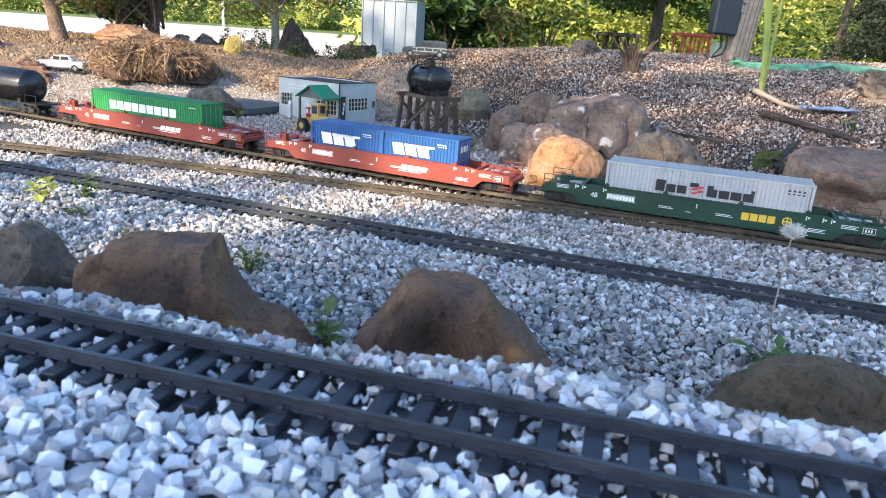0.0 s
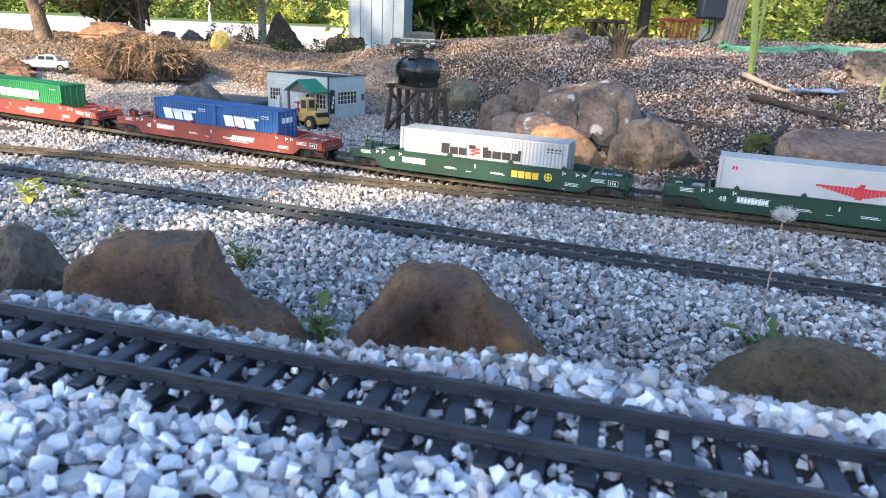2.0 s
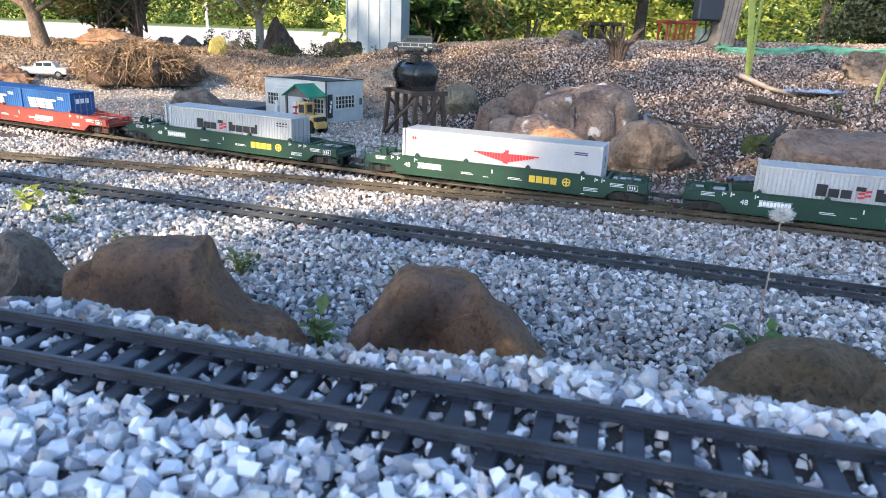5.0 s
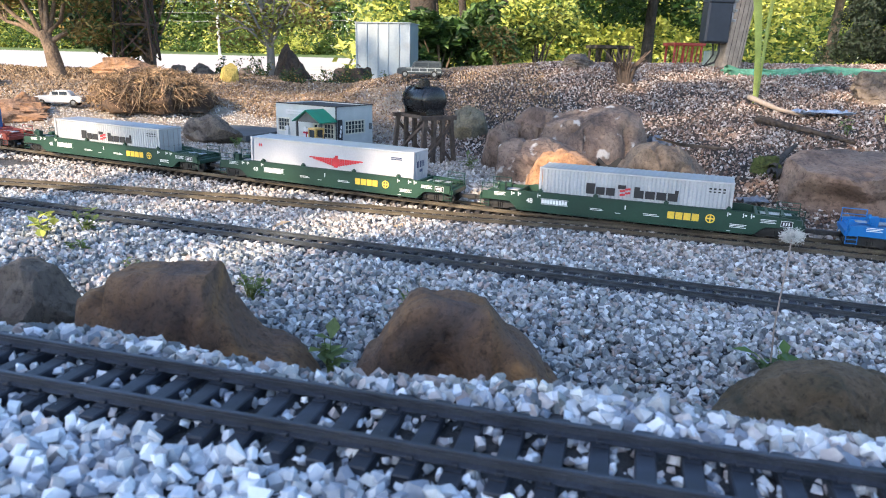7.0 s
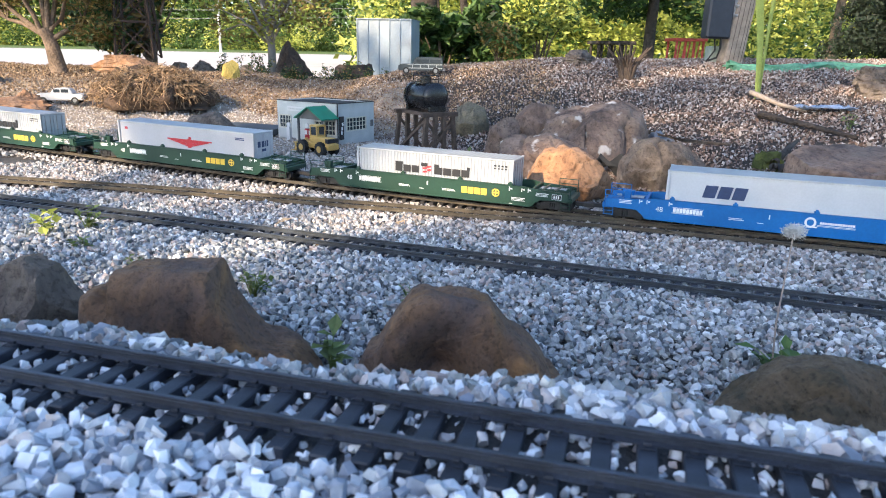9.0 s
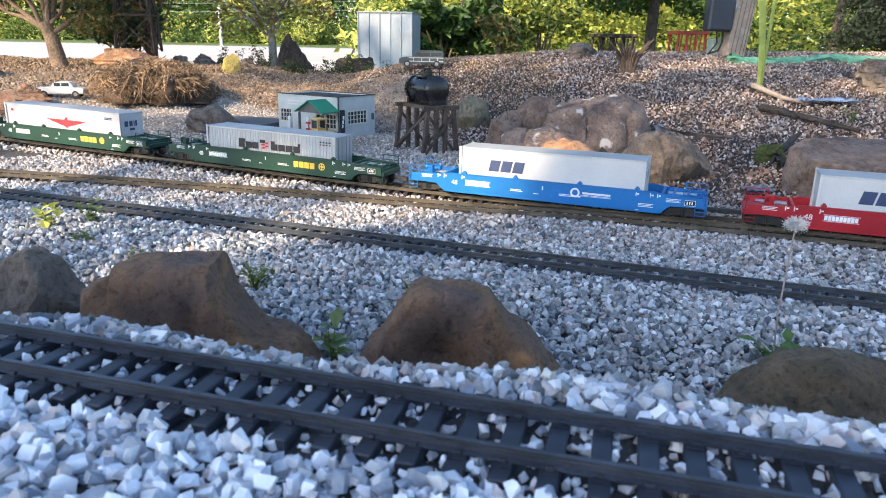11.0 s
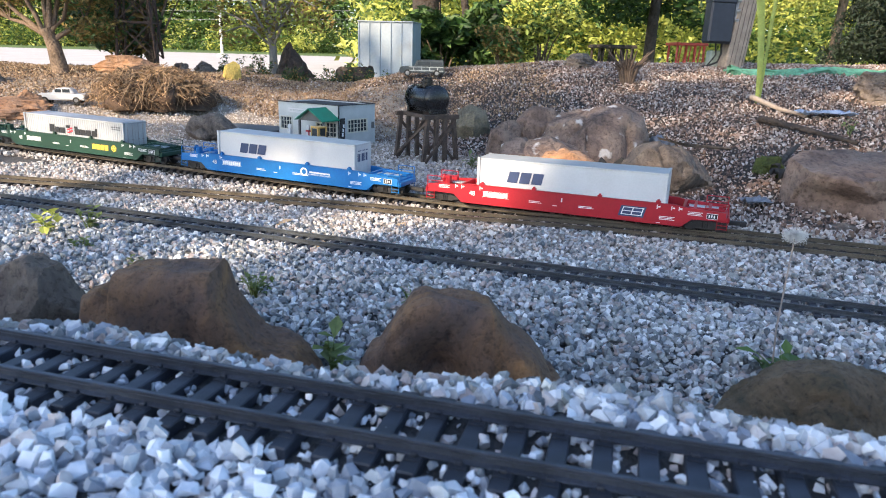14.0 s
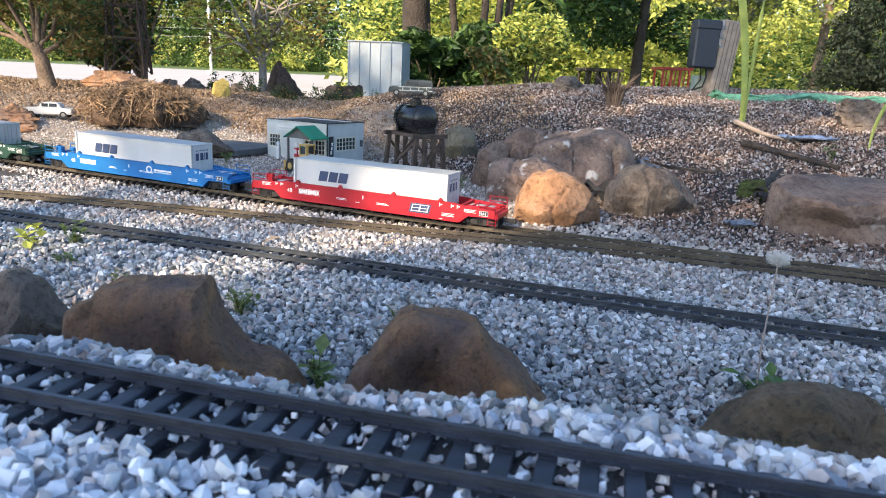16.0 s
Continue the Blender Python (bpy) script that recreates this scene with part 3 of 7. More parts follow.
def text_mesh(body, size, m):
    cu = bpy.data.curves.new("numerals", "FONT")
    cu.body, cu.size, cu.extrude = body, size, 0.0003
    ob = new("numerals", cu)
    me = bpy.data.meshes.new_from_object(ob.evaluated_get(bpy.context.evaluated_depsgraph_get()))
    bpy.data.objects.remove(ob)
    bpy.data.curves.remove(cu)
    me.transform(m)
    bm = bmesh.new()
    bm.from_mesh(me)
    bpy.data.meshes.remove(me)
    return bm


def wheelset(parent, x, zc):
    bm = bmesh.new()
    R = 0.0145
    rot = Matrix.Rotation(radians(90), 4, "X")
    for s in (-1, 1):
        for r, y, d in ((R, s * 0.0215, 0.0055), (R + 0.0016, s * 0.018, 0.0014), (R * 0.45, s * 0.0245, 0.002)):
            bmesh.ops.create_cone(bm, cap_ends=True, segments=20, radius1=r, radius2=r, depth=d, matrix=Matrix.Translation((0, y, 0)) @ rot)
        for k in range(4):
            a = k * math.pi / 2
            box(bm, R * 0.55 - 0.0012, s * 0.0248 - 0.0006, -0.0012, R * 0.55 + 0.0012, s * 0.0248 + 0.0006, 0.0012, 0, Matrix.Rotation(a, 4, "Y"))
    rod(bm, (0, -0.03, 0), (0, 0.03, 0), 0.0022)
    ob = part("wheelset", bm, WHEEL, parent)
    WHEELS.append((ob, x, zc))
    return ob


def truck(parent, x):
    bm = bmesh.new()
    for s in (-1, 1):
        y = s * 0.031
        prism(bm, [(-0.036, 0.010), (-0.036, 0.019), (-0.014, 0.0235), (0.014, 0.0235), (0.036, 0.019), (0.036, 0.010), (0.026, 0.010), (0.016, 0.006), (-0.016, 0.006), (-0.026, 0.010)], y - 0.0025, y + 0.0025)
        for k in (-0.03, 0.03):
            rod(bm, (k, y - s * 0.001, 0.0145), (k, y + s * 0.0045, 0.0145), 0.0048, n=10)
        for k in (-0.005, 0, 0.005):
            rod(bm, (k, y + s * 0.003, 0.0085), (k, y + s * 0.003, 0.0195), 0.002, n=8)
    box(bm, -0.008, -0.03, 0.012, 0.008, 0.03, 0.021, 0.001)
    ob = part("truck", bm, WHEEL, parent, "blackened cast truck with sprung side frames")
    ob.location = (x, 0, 0)
    for k in (-0.03, 0.03):
        wheelset(ob, k, 0.0145)
    return ob


def well_car(label, paint, offset, marks):
    """A well car for containers, its middle at x = 0, its near side towards -y."""
    root = thing("well_car", Matrix(), label, "railway car", "cars of the freight train")
    h, top, bot = 0.046, 0.055, 0.0085
    for s in (-1, 1):
        bm = bmesh.new()
        y = s * h
        prism(bm, [(-0.338, 0.047), (-0.338, 0.029), (-0.272, 0.027), (-0.25, bot), (0.25, bot), (0.272, 0.027), (0.338, 0.029), (0.338, 0.047), (0.25, 0.052), (0.235, top), (-0.235, top), (-0.25, 0.052)], y - 0.0022, y + 0.0022)
        ob = part("side_sill", bm, paint, root)
        for nm, e0, za, zb in (("top_flange", 0.236, top - 0.0026, top), ("bottom_flange", 0.25, bot, bot + 0.0028)):
            b2 = bmesh.new()
            box(b2, -e0, y - 0.0034, za, e0, y + 0.0034, zb, 0.0005)
            part(nm, b2, paint, ob)
        for k in (-0.2, -0.075, 0.075, 0.2):
            b2 = bmesh.new()
            box(b2, k - 0.005, y - 0.004, top - 0.001, k + 0.005, y + 0.004, top + 0.0045, 0.0006)
            box(b2, k - 0.0025, y - 0.0028, top + 0.0045, k + 0.0025, y + 0.0028, top + 0.0075, 0.0004)
            part("guide_bracket", b2, paint, ob)
    bm = bmesh.new()
    box(bm, -0.25, -h, bot + 0.0005, 0.25, h, bot + 0.006)
    for k in np.linspace(-0.2, 0.2, 9):
        box(bm, k - 0.004, -h, bot + 0.006, k + 0.004, h, bot + 0.0085)
    part("well_floor", bm, paint, root)
    for e in (-1, 1):
        bm = bmesh.new()
        box(bm, min(e * 0.25, e * 0.335), -0.044, 0.0305, max(e * 0.25, e * 0.335), 0.044, 0.041, 0.001)
        box(bm, min(e * 0.25, e * 0.256), -0.044, bot, max(e * 0.25, e * 0.256), 0.044, 0.052, 0.0008)
        box(bm, min(e * 0.33, e * 0.346), -0.046, 0.026, max(e * 0.33, e * 0.346), 0.046, 0.037, 0.001)
        for k in (-0.026, 0.026):
            box(bm, min(e * 0.258, e * 0.33), k - 0.006, 0.041, max(e * 0.258, e * 0.33), k + 0.006, 0.046, 0.0008)
        plat = part("end_platform", bm, paint, root)
        bm = bmesh.new()
        box(bm, min(e * 0.262, e * 0.322), -0.012, 0.0462, max(e * 0.262, e * 0.322), 0.012, 0.0482, 0.0004)
        for k in np.linspace(0.264, 0.32, 12):
            box(bm, e * k - 0.0008, -0.012, 0.0482, e * k + 0.0008, 0.012, 0.0488)
        part("walkway", bm, DECK, plat, "silver-grey grated walkway")
        for s in (-1, 1):
            bm = bmesh.new()
            for x in (0.296, 0.341):
                rod(bm, (e * x, s * 0.045, 0.034), (e * x, s * 0.045, 0.066), 0.0011, n=6)
            rod(bm, (e * 0.296, s * 0.045, 0.0655), (e * 0.341, s * 0.045, 0.0655), 0.001, n=6)
            rod(bm, (e * 0.296, s * 0.045, 0.054), (e * 0.341, s * 0.045, 0.054), 0.001, n=6)
            part("handrail", bm, paint, plat)
            bm = bmesh.new()
            for z in (0.012, 0.02, 0.028):
                rod(bm, (e * 0.322, s * 0.0475, z), (e * 0.342, s * 0.0475, z), 0.0009, n=6)
            for x in (0.322, 0.342):
                rod(bm, (e * x, s * 0.0475, 0.01), (e * x, s * 0.0475, 0.042), 0.0009, n=6)
            part("ladder", bm, paint, plat)
        bm = bmesh.new()
        box(bm, min(e * 0.346, e * 0.372), -0.005, 0.0145, max(e * 0.346, e * 0.372), 0.005, 0.0235, 0.0012)
        box(bm, min(e * 0.368, e * 0.381), -0.0085, 0.0135, max(e * 0.368, e * 0.381), 0.004, 0.0245, 0.0015)
        part("coupler", bm, WHEEL, root, "blackened knuckle coupler")
        truck(root, e * 0.298)
    bm = bmesh.new()                                           # brake stand on the leading end
    box(bm, -0.302, -0.034, 0.046, -0.288, -0.020, 0.066, 0.001)
    box(bm, -0.300, 0.006, 0.046, -0.284, 0.022, 0.058, 0.001)
    box(bm, -0.3, -0.02, 0.046, -0.29, 0.006, 0.052, 0.001)
    rod(bm, (-0.302, -0.027, 0.06), (-0.306, -0.027, 0.06), 0.0095, n=14)
    part("brake_stand", bm, paint, root)
    bm = bmesh.new()                                           # trunnion bars on the trailing end
    for y in (-0.036, -0.026, 0.026, 0.036):
        rod(bm, (0.262, y, 0.0485), (0.335, y, 0.0485), 0.0018, n=6)
    for x in (0.275, 0.305):
        box(bm, x - 0.003, -0.04, 0.046, x + 0.003, 0.04, 0.0505, 0.0005)
    part("end_beams", bm, paint, root)
    y = -h - 0.0022
    bm = text_mesh("48", 0.0155, Matrix.Translation((-0.232, y - 0.0003, 0.028)) @ Matrix.Rotation(radians(90), 4, "X"))
    part("numerals", bm, WHITE, root, "white numerals 48")
    bm = bmesh.new()
    word(bm, -0.196, 0.0295, 0.06, 0.0095, 9, y)
    plate(bm, -0.198, 0.0276, -0.134, 0.0284, y)
    plate(bm, -0.198, 0.0402, -0.134, 0.041, y)
    part("number_bars", bm, WHITE, root, "white bars of a car number")
    bm = bmesh.new()
    for x0, z0, w, k in ((-0.31, 0.0395, 0.028, 3), (-0.085, 0.026, 0.03, 2), (-0.03, 0.024, 0.012, 1), (0.03, 0.026, 0.034, 2), (0.205, 0.02, 0.032, 3), (0.262, 0.036, 0.03, 3), (0.2, 0.0115, 0.008, 1)):
        for i in range(k):
            plate(bm, x0, z0 + i * 0.003, x0 + w * (1 - 0.13 * (i % 2)), z0 + i * 0.003 + 0.0013, y)
    for x0 in (-0.268, -0.252, -0.206, 0.198, 0.228, 0.243):
        plate(bm, x0, 0.042, x0 + 0.0018, 0.051, y)
        plate(bm, x0 + 0.003, 0.0455, x0 + 0.0075, 0.0485, y)
    plate(bm, -0.01, 0.0345, -0.0075, 0.0435, y)
    part("stencil_bars", bm, WHITE, root, "small white stencilled bars")
    bm = bmesh.new()
    box(bm, 0.300, y - 0.0004, 0.0315, 0.322, y + 0.0003, 0.0435)
    part("data_panel", bm, BLACK, root, "black data panel")
    bm = bmesh.new()
    for z in (0.0315, 0.0428):
        plate(bm, 0.300, z, 0.322, z + 0.0008, y - 0.0004)
    for x in (0.300, 0.3212):
        plate(bm, x, 0.0315, x + 0.0008, 0.0435, y - 0.0004)
    for x in (0.304, 0.309, 0.314):
        plate(bm, x, 0.0345, x + 0.0026, 0.0405, y - 0.0004)
    part("panel_marks", bm, WHITE, root, "white lines of the data panel")
    marks(root, y)
    MOVERS.append((root, offset, 0.0))
    return root


def ring(bm, x, z, r, r0, y):
    k = 24
    a = [(math.cos(i * 2 * math.pi / k), math.sin(i * 2 * math.pi / k)) for i in range(k)]
    vo = [bm.verts.new((x + c * r, y - 0.0005, z + s * r)) for c, s in a]
    vi = [bm.verts.new((x + c * r0, y - 0.0005, z + s * r0)) for c, s in a]
    for i in range(k):
        j = (i + 1) % k
        bm.faces.new((vo[i], vo[j], vi[j], vi[i]))


def marks_green(root, y):
    bm = bmesh.new()
    word(bm, 0.08, 0.025, 0.066, 0.0155, 4, y)
    part("wordmark", bm, GOLD, root, "yellow blocks of a wordmark")
    bm = bmesh.new()
    ring(bm, 0.166, 0.0335, 0.0095, 0.0072, y)
    box(bm, 0.1645, y - 0.0004, 0.0262, 0.1675, y + 0.0003, 0.0408)
    box(bm, 0.159, y - 0.0004, 0.032, 0.173, y + 0.0003, 0.035)
    part("emblem", bm, GOLD, root, "round yellow emblem")


def marks_rust(root, y):
    bm = bmesh.new()
    word(bm, 0.055, 0.0245, 0.074, 0.0125, 4, y, slant=0.45)
    plate(bm, 0.052, 0.0205, 0.112, 0.0222, y)
    part("wordmark", bm, WHITE, root, "slanted white blocks of a wordmark")


def marks_blue(root, y):
    bm = bmesh.new()
    ring(bm, 0.066, 0.0365, 0.0108, 0.0066, y)
    box(bm, 0.070, y - 0.0004, 0.0262, 0.079, y + 0.0003, 0.0292)
    word(bm, 0.083, 0.0345, 0.062, 0.0045, 14, y)
    plate(bm, 0.078, 0.0315, 0.146, 0.0325, y)
    plate(bm, 0.078, 0.0295, 0.146, 0.0302, y)
    part("emblem", bm, WHITE, root, "white ring emblem with lined bars")


def marks_red(root, y):
    bm = bmesh.new()
    plate(bm, 0.118, 0.019, 0.172, 0.0425, y, 0.0003)
    for v in bm.verts:
        v.co.x += 0.25 * (v.co.z - 0.02)
    part("emblem", bm, NAVY, root, "navy slanted emblem")
    bm = bmesh.new()
    for z in (0.0225, 0.0385):
        plate(bm, 0.124, z, 0.168, z + 0.0014, y - 0.0003)
    for x0 in (0.123, 0.144, 0.165):
        plate(bm, x0, 0.0225, x0 + 0.002, 0.04, y - 0.0003)
    plate(bm, 0.123, 0.0305, 0.167, 0.0319, y - 0.0003)
    for v in bm.verts:
        v.co.x += 0.25 * (v.co.z - 0.02)
    part("emblem_lines", bm, WHITE, root, "white and red lines of the emblem")


def container(label, paint, roof, length, height, offset, marks, ribs=True, along=0.0):
    """A shipping container: ribbed sides, corner posts, roof, doors at the trailing end."""
    root = thing("shipping_container", Matrix(), label, "container", "containers of the freight train")
    L, W = length / 2, 0.042
    z0, z1 = 0.0225, 0.0225 + height
    bm = bmesh.new()
    if ribs:
        n = int(length / 0.0085)
        xs = np.linspace(-L + 0.004, L - 0.004, n * 4 + 1)
        prof = [0, 0, 1, 1]
        for s in (-1, 1):
            rows = []
            for i, x in enumerate(xs):
                yy = s * (W - 0.0006 - 0.0016 * prof[i % 4])
                rows.append((bm.verts.new((x, yy, z0 + 0.003)), bm.verts.new((x, yy, z1 - 0.0045))))
            for a, b in zip(rows, rows[1:]):
                f = (a[0], b[0], b[1], a[1])
                bm.faces.new(f if s < 0 else f[::-1])
        box(bm, -L + 0.004, -W + 0.003, z0, L - 0.004, W - 0.003, z1 - 0.002)
    else:
        box(bm, -L, -W + 0.0008, z0, L, W - 0.0008, z1 - 0.002, 0.0012)
    for s in (-1, 1):
        box(bm, -L, s * W - 0.0022, z0, L, s * W + 0.0004, z0 + 0.0045, 0.0004)
        for x in (-L, L):
            box(bm, x - 0.003, s * W - 0.003, z0, x + 0.003, s * W + 0.0006, z1 - 0.001, 0.0006)
    part("body", bm, paint, root)
    bm = bmesh.new()
    box(bm, -L - 0.002, -W - 0.0006, z1 - 0.0045, L + 0.002, W + 0.0006, z1 - 0.0005, 0.0006)
    if ribs:
        rows = [[bm.verts.new((x, yy, z1 + 0.0006 * (1 if i % 4 > 1 else -0.5))) for yy in (-W + 0.003, W - 0.003)] for i, x in enumerate(np.linspace(-L + 0.006, L - 0.006, 4 * int(length / 0.012)))]
        for a, b in zip(rows, rows[1:]):
            bm.faces.new((a[0], b[0], b[1], a[1]))
    part("roof", bm, roof, root)
    for s in (-1, 1):
        for x in (-L, L):
            for z in (z0, z1 - 0.0045):
                bm = bmesh.new()
                box(bm, x - 0.0034, s * W - 0.0032, z, x + 0.0034, s * W + 0.0012, z + 0.0052, 0.0006)
                part("corner_casting", bm, roof, root)
    for s in (-1, 1):
        bm = bmesh.new()
        a, b = sorted((s * 0.0008, s * (W - 0.003)))
        box(bm, L + 0.0005, a, z0 + 0.004, L + 0.0022, b, z1 - 0.006, 0.0004)
        d = part("door", bm, paint, root)
        bm = bmesh.new()
        for y in (0.011, 0.029):
            rod(bm, (L + 0.0032, s * y, z0 + 0.003), (L + 0.0032, s * y, z1 - 0.006), 0.0008, n=6)
            box(bm, L + 0.002, s * y - 0.003, (z0 + z1) / 2 - 0.008, L + 0.0042, s * y + 0.003, (z0 + z1) / 2 - 0.006)
        part("locking_bars", bm, STEEL if ribs else paint, d, "door locking bars")
    marks(root, -W - 0.0003, L, z0, z1)
    MOVERS.append((root, offset + along, 0.0))
    return root


def logo_sea(root, y, L, z0, z1):
    bm = bmesh.new()
    word(bm, -0.098, 0.061, 0.066, 0.017, 3, y)
    word(bm, 0.006, 0.061, 0.094, 0.017, 4, y)
    plate(bm, -0.098, 0.078, -0.078, 0.085, y)
    plate(bm, 0.006, 0.078, 0.018, 0.085, y)
    plate(bm, 0.09, 0.078, 0.0975, 0.085, y)
    plate(bm, -0.029, 0.078, -0.012, 0.0865, y)
    part("wordmark", bm, BLACK, root, "black blocks of a wordmark")
    bm = bmesh.new()
    for k in range(2):
        for i in range(4):
            x = -0.024 + i * 0.0055
            z = 0.0625 + k * 0.0085 + (0, 0.001, 0.0045, 0.0055)[i]
            plate(bm, x, z, x + 0.0057, z + 0.0045, y - 0.0003)
    part("emblem", bm, REDINK, root, "wavy red emblem")
    bm = bmesh.new()
    for i in range(4):
        plate(bm, L - 0.045 + i * 0.009, z1 - 0.018, L - 0.04 + i * 0.009, z1 - 0.0145, y)
        plate(bm, L - 0.045 + i * 0.009, z1 - 0.024, L - 0.04 + i * 0.009, z1 - 0.0215, y)
    part("number_bars", bm, BLACK, root, "small dark number bars")


def logo_blue20(root, y, L, z0, z1):
    bm = bmesh.new()
    word(bm, -0.066, 0.0595, 0.1, 0.028, 3, y, slant=-0.25)
    plate(bm, -0.04, 0.0815, 0.04, 0.0875, y)
    for i in range(4):
        plate(bm, 0.048 + i * 0.006, z1 - 0.018, 0.052 + i * 0.006, z1 - 0.0155, y)
        plate(bm, 0.05 + i * 0.006, z1 - 0.023, 0.0535 + i * 0.006, z1 - 0.021, y)
    for k in range(3):
        box(bm, L + 0.0022, -0.026 + k * 0.017, 0.08, L + 0.0027, -0.013 + k * 0.017, 0.094)
    part("wordmark", bm, WHITE, root, "white blocks of a wordmark")


def logo_green(root, y, L, z0, z1):
    bm = bmesh.new()
    word(bm, -0.135, 0.063, 0.25, 0.024, 9, y)
    for i in range(4):
        plate(bm, L - 0.045 + i * 0.006, z1 - 0.016, L - 0.041 + i * 0.006, z1 - 0.0135, y)
    part("wordmark", bm, WHITE, root, "white blocks of a wordmark")


def logo_eagle(root, y, L, z0, z1):
    bm = bmesh.new()
    cx, cz = 0.02, 0.077
    for s in (-1, 1):
        for i in range(9):
            x = cx + s * (0.006 + i * 0.0068)
            hgt = 0.019 - i * 0.0013
            a, b = sorted((x, x + s * 0.006))
            plate(bm, a, cz + 0.006 - hgt + i * 0.0003, b, cz + 0.006, y)
        a, b = sorted((cx + s * 0.066, cx + s * 0.078))
        plate(bm, a, cz + 0.0025, b, cz + 0.006, y)
    plate(bm, cx - 0.006, cz - 0.017, cx + 0.006, cz + 0.009, y)
    plate(bm, cx - 0.002, cz + 0.009, cx + 0.007, cz + 0.014, y)
    plate(bm, -L + 0.022, z1 - 0.024, -L + 0.026, z1 - 0.017, y)
    plate(bm, -L + 0.028, z1 - 0.024, -L + 0.032, z1 - 0.017, y)
    part("emblem", bm, REDINK, root, "spread-winged red emblem")
    bm = bmesh.new()
    for i in range(2):
        plate(bm, L - 0.06, z1 - 0.023 + i * 0.004, L - 0.03, z1 - 0.0205 + i * 0.004, y)
    for k in range(3):
        box(bm, L + 0.0022, -0.027 + k * 0.017, 0.078, L + 0.0027, -0.014 + k * 0.017, 0.094)
    box(bm, L + 0.0022, -0.01, 0.066, L + 0.0027, 0.01, 0.073)
    part("wordmark", bm, NAVY, root, "dark blue blocks of a wordmark")


def logo_navy(root, y, L, z0, z1):
    bm = bmesh.new()
    word(bm, -0.142, 0.0665, 0.086, 0.026, 3, y, slant=0.22)
    for k in range(3):
        box(bm, L + 0.0022, -0.03 + k * 0.019, 0.074, L + 0.0027, -0.015 + k * 0.019, 0.094)
    for k in range(4):
        box(bm, L + 0.0022, -0.028 + k * 0.014, 0.1, L + 0.0027, -0.018 + k * 0.014, 0.1025)
    part("wordmark", bm, NAVY, root, "navy blocks of a wordmark")


def tank_car(offset):
    root = thing("tank_car", Matrix(), "glossy black tank car with white lettering bars", "railway car", "cars of the freight train")
    bm = bmesh.new()
    rot = Matrix.Rotation(radians(90), 4, "Y")
    bmesh.ops.create_uvsphere(bm, u_segments=36, v_segments=20, radius=0.052)
    for v in bm.verts:
        v.co.z += math.copysign(0.215, v.co.z) if abs(v.co.z) > 1e-5 else 0
        if abs(v.co.z) > 0.215:
            v.co.z = math.copysign(0.215 + (abs(v.co.z) - 0.215) * 0.45, v.co.z)
    bmesh.ops.transform(bm, matrix=Matrix.Translation((0, 0, 0.083)) @ rot, verts=bm.verts)
    tank = part("tank", bm, TANKBLACK, root, smooth=True)
    bm = bmesh.new()
    rod(bm, (0, 0, 0.13), (0, 0, 0.147), 0.016, n=18)
    box(bm, -0.035, -0.022, 0.1335, 0.035, 0.022, 0.1355)
    for x in (-0.035, 0.035):
        for y in (-0.022, 0.022):
            rod(bm, (x, y, 0.13), (x, y, 0.153), 0.001, n=5)
    for y in (-0.022, 0.022):
        rod(bm, (-0.035, y, 0.152), (0.035, y, 0.152), 0.001, n=5)
    part("dome_platform", bm, TANKBLACK, tank)
    bm = bmesh.new()
    box(bm, -0.275, -0.012, 0.024, 0.275, 0.012, 0.036, 0.001)
    for e in (-1, 1):
        box(bm, min(e * 0.2, e * 0.285), -0.042, 0.031, max(e * 0.2, e * 0.285), 0.042, 0.036, 0.001)
        box(bm, min(e * 0.19, e * 0.205), -0.035, 0.034, max(e * 0.19, e * 0.205), 0.035, 0.06, 0.001)
        for s in (-1, 1):
            for x in (0.235, 0.283):
                rod(bm, (e * x, s * 0.042, 0.03), (e * x, s * 0.042, 0.062), 0.001, n=5)
            rod(bm, (e * 0.235, s * 0.042, 0.0615), (e * 0.283, s * 0.042, 0.0615), 0.001, n=5)
    part("frame", bm, WHEEL, root)
    bm = bmesh.new()
    for x0, z0, w, hh in ((-0.05, 0.085, 0.07, 0.03), (-0.06, 0.07, 0.12, 0.012), (0.1, 0.095, 0.025, 0.004), (0.1, 0.086, 0.03, 0.004), (0.1, 0.077, 0.022, 0.004), (0.07, 0.062, 0.02, 0.008)):
        for i in range(6):
            za, zb = z0 + hh * i / 6, z0 + hh * (i + 1) / 6
            y0 = -math.sqrt(max(0, 0.0523 ** 2 - (za - 0.083) ** 2))
            y1 = -math.sqrt(max(0, 0.0523 ** 2 - (zb - 0.083) ** 2))
            bm.faces.new([bm.verts.new(c) for c in ((x0, y0, za), (x0 + w, y0, za), (x0 + w, y1, zb), (x0, y1, zb))])
    part("lettering_bars", bm, WHITE, root, "white lettering bars and oval")
    for e in (-1, 1):
        bm = bmesh.new()
        box(bm, min(e * 0.285, e * 0.33), -0.005, 0.0145, max(e * 0.285, e * 0.33), 0.005, 0.0235, 0.001)
        part("coupler", bm, WHEEL, root)
        truck(root, e * 0.225)
    MOVERS.append((root, offset, 0.0))


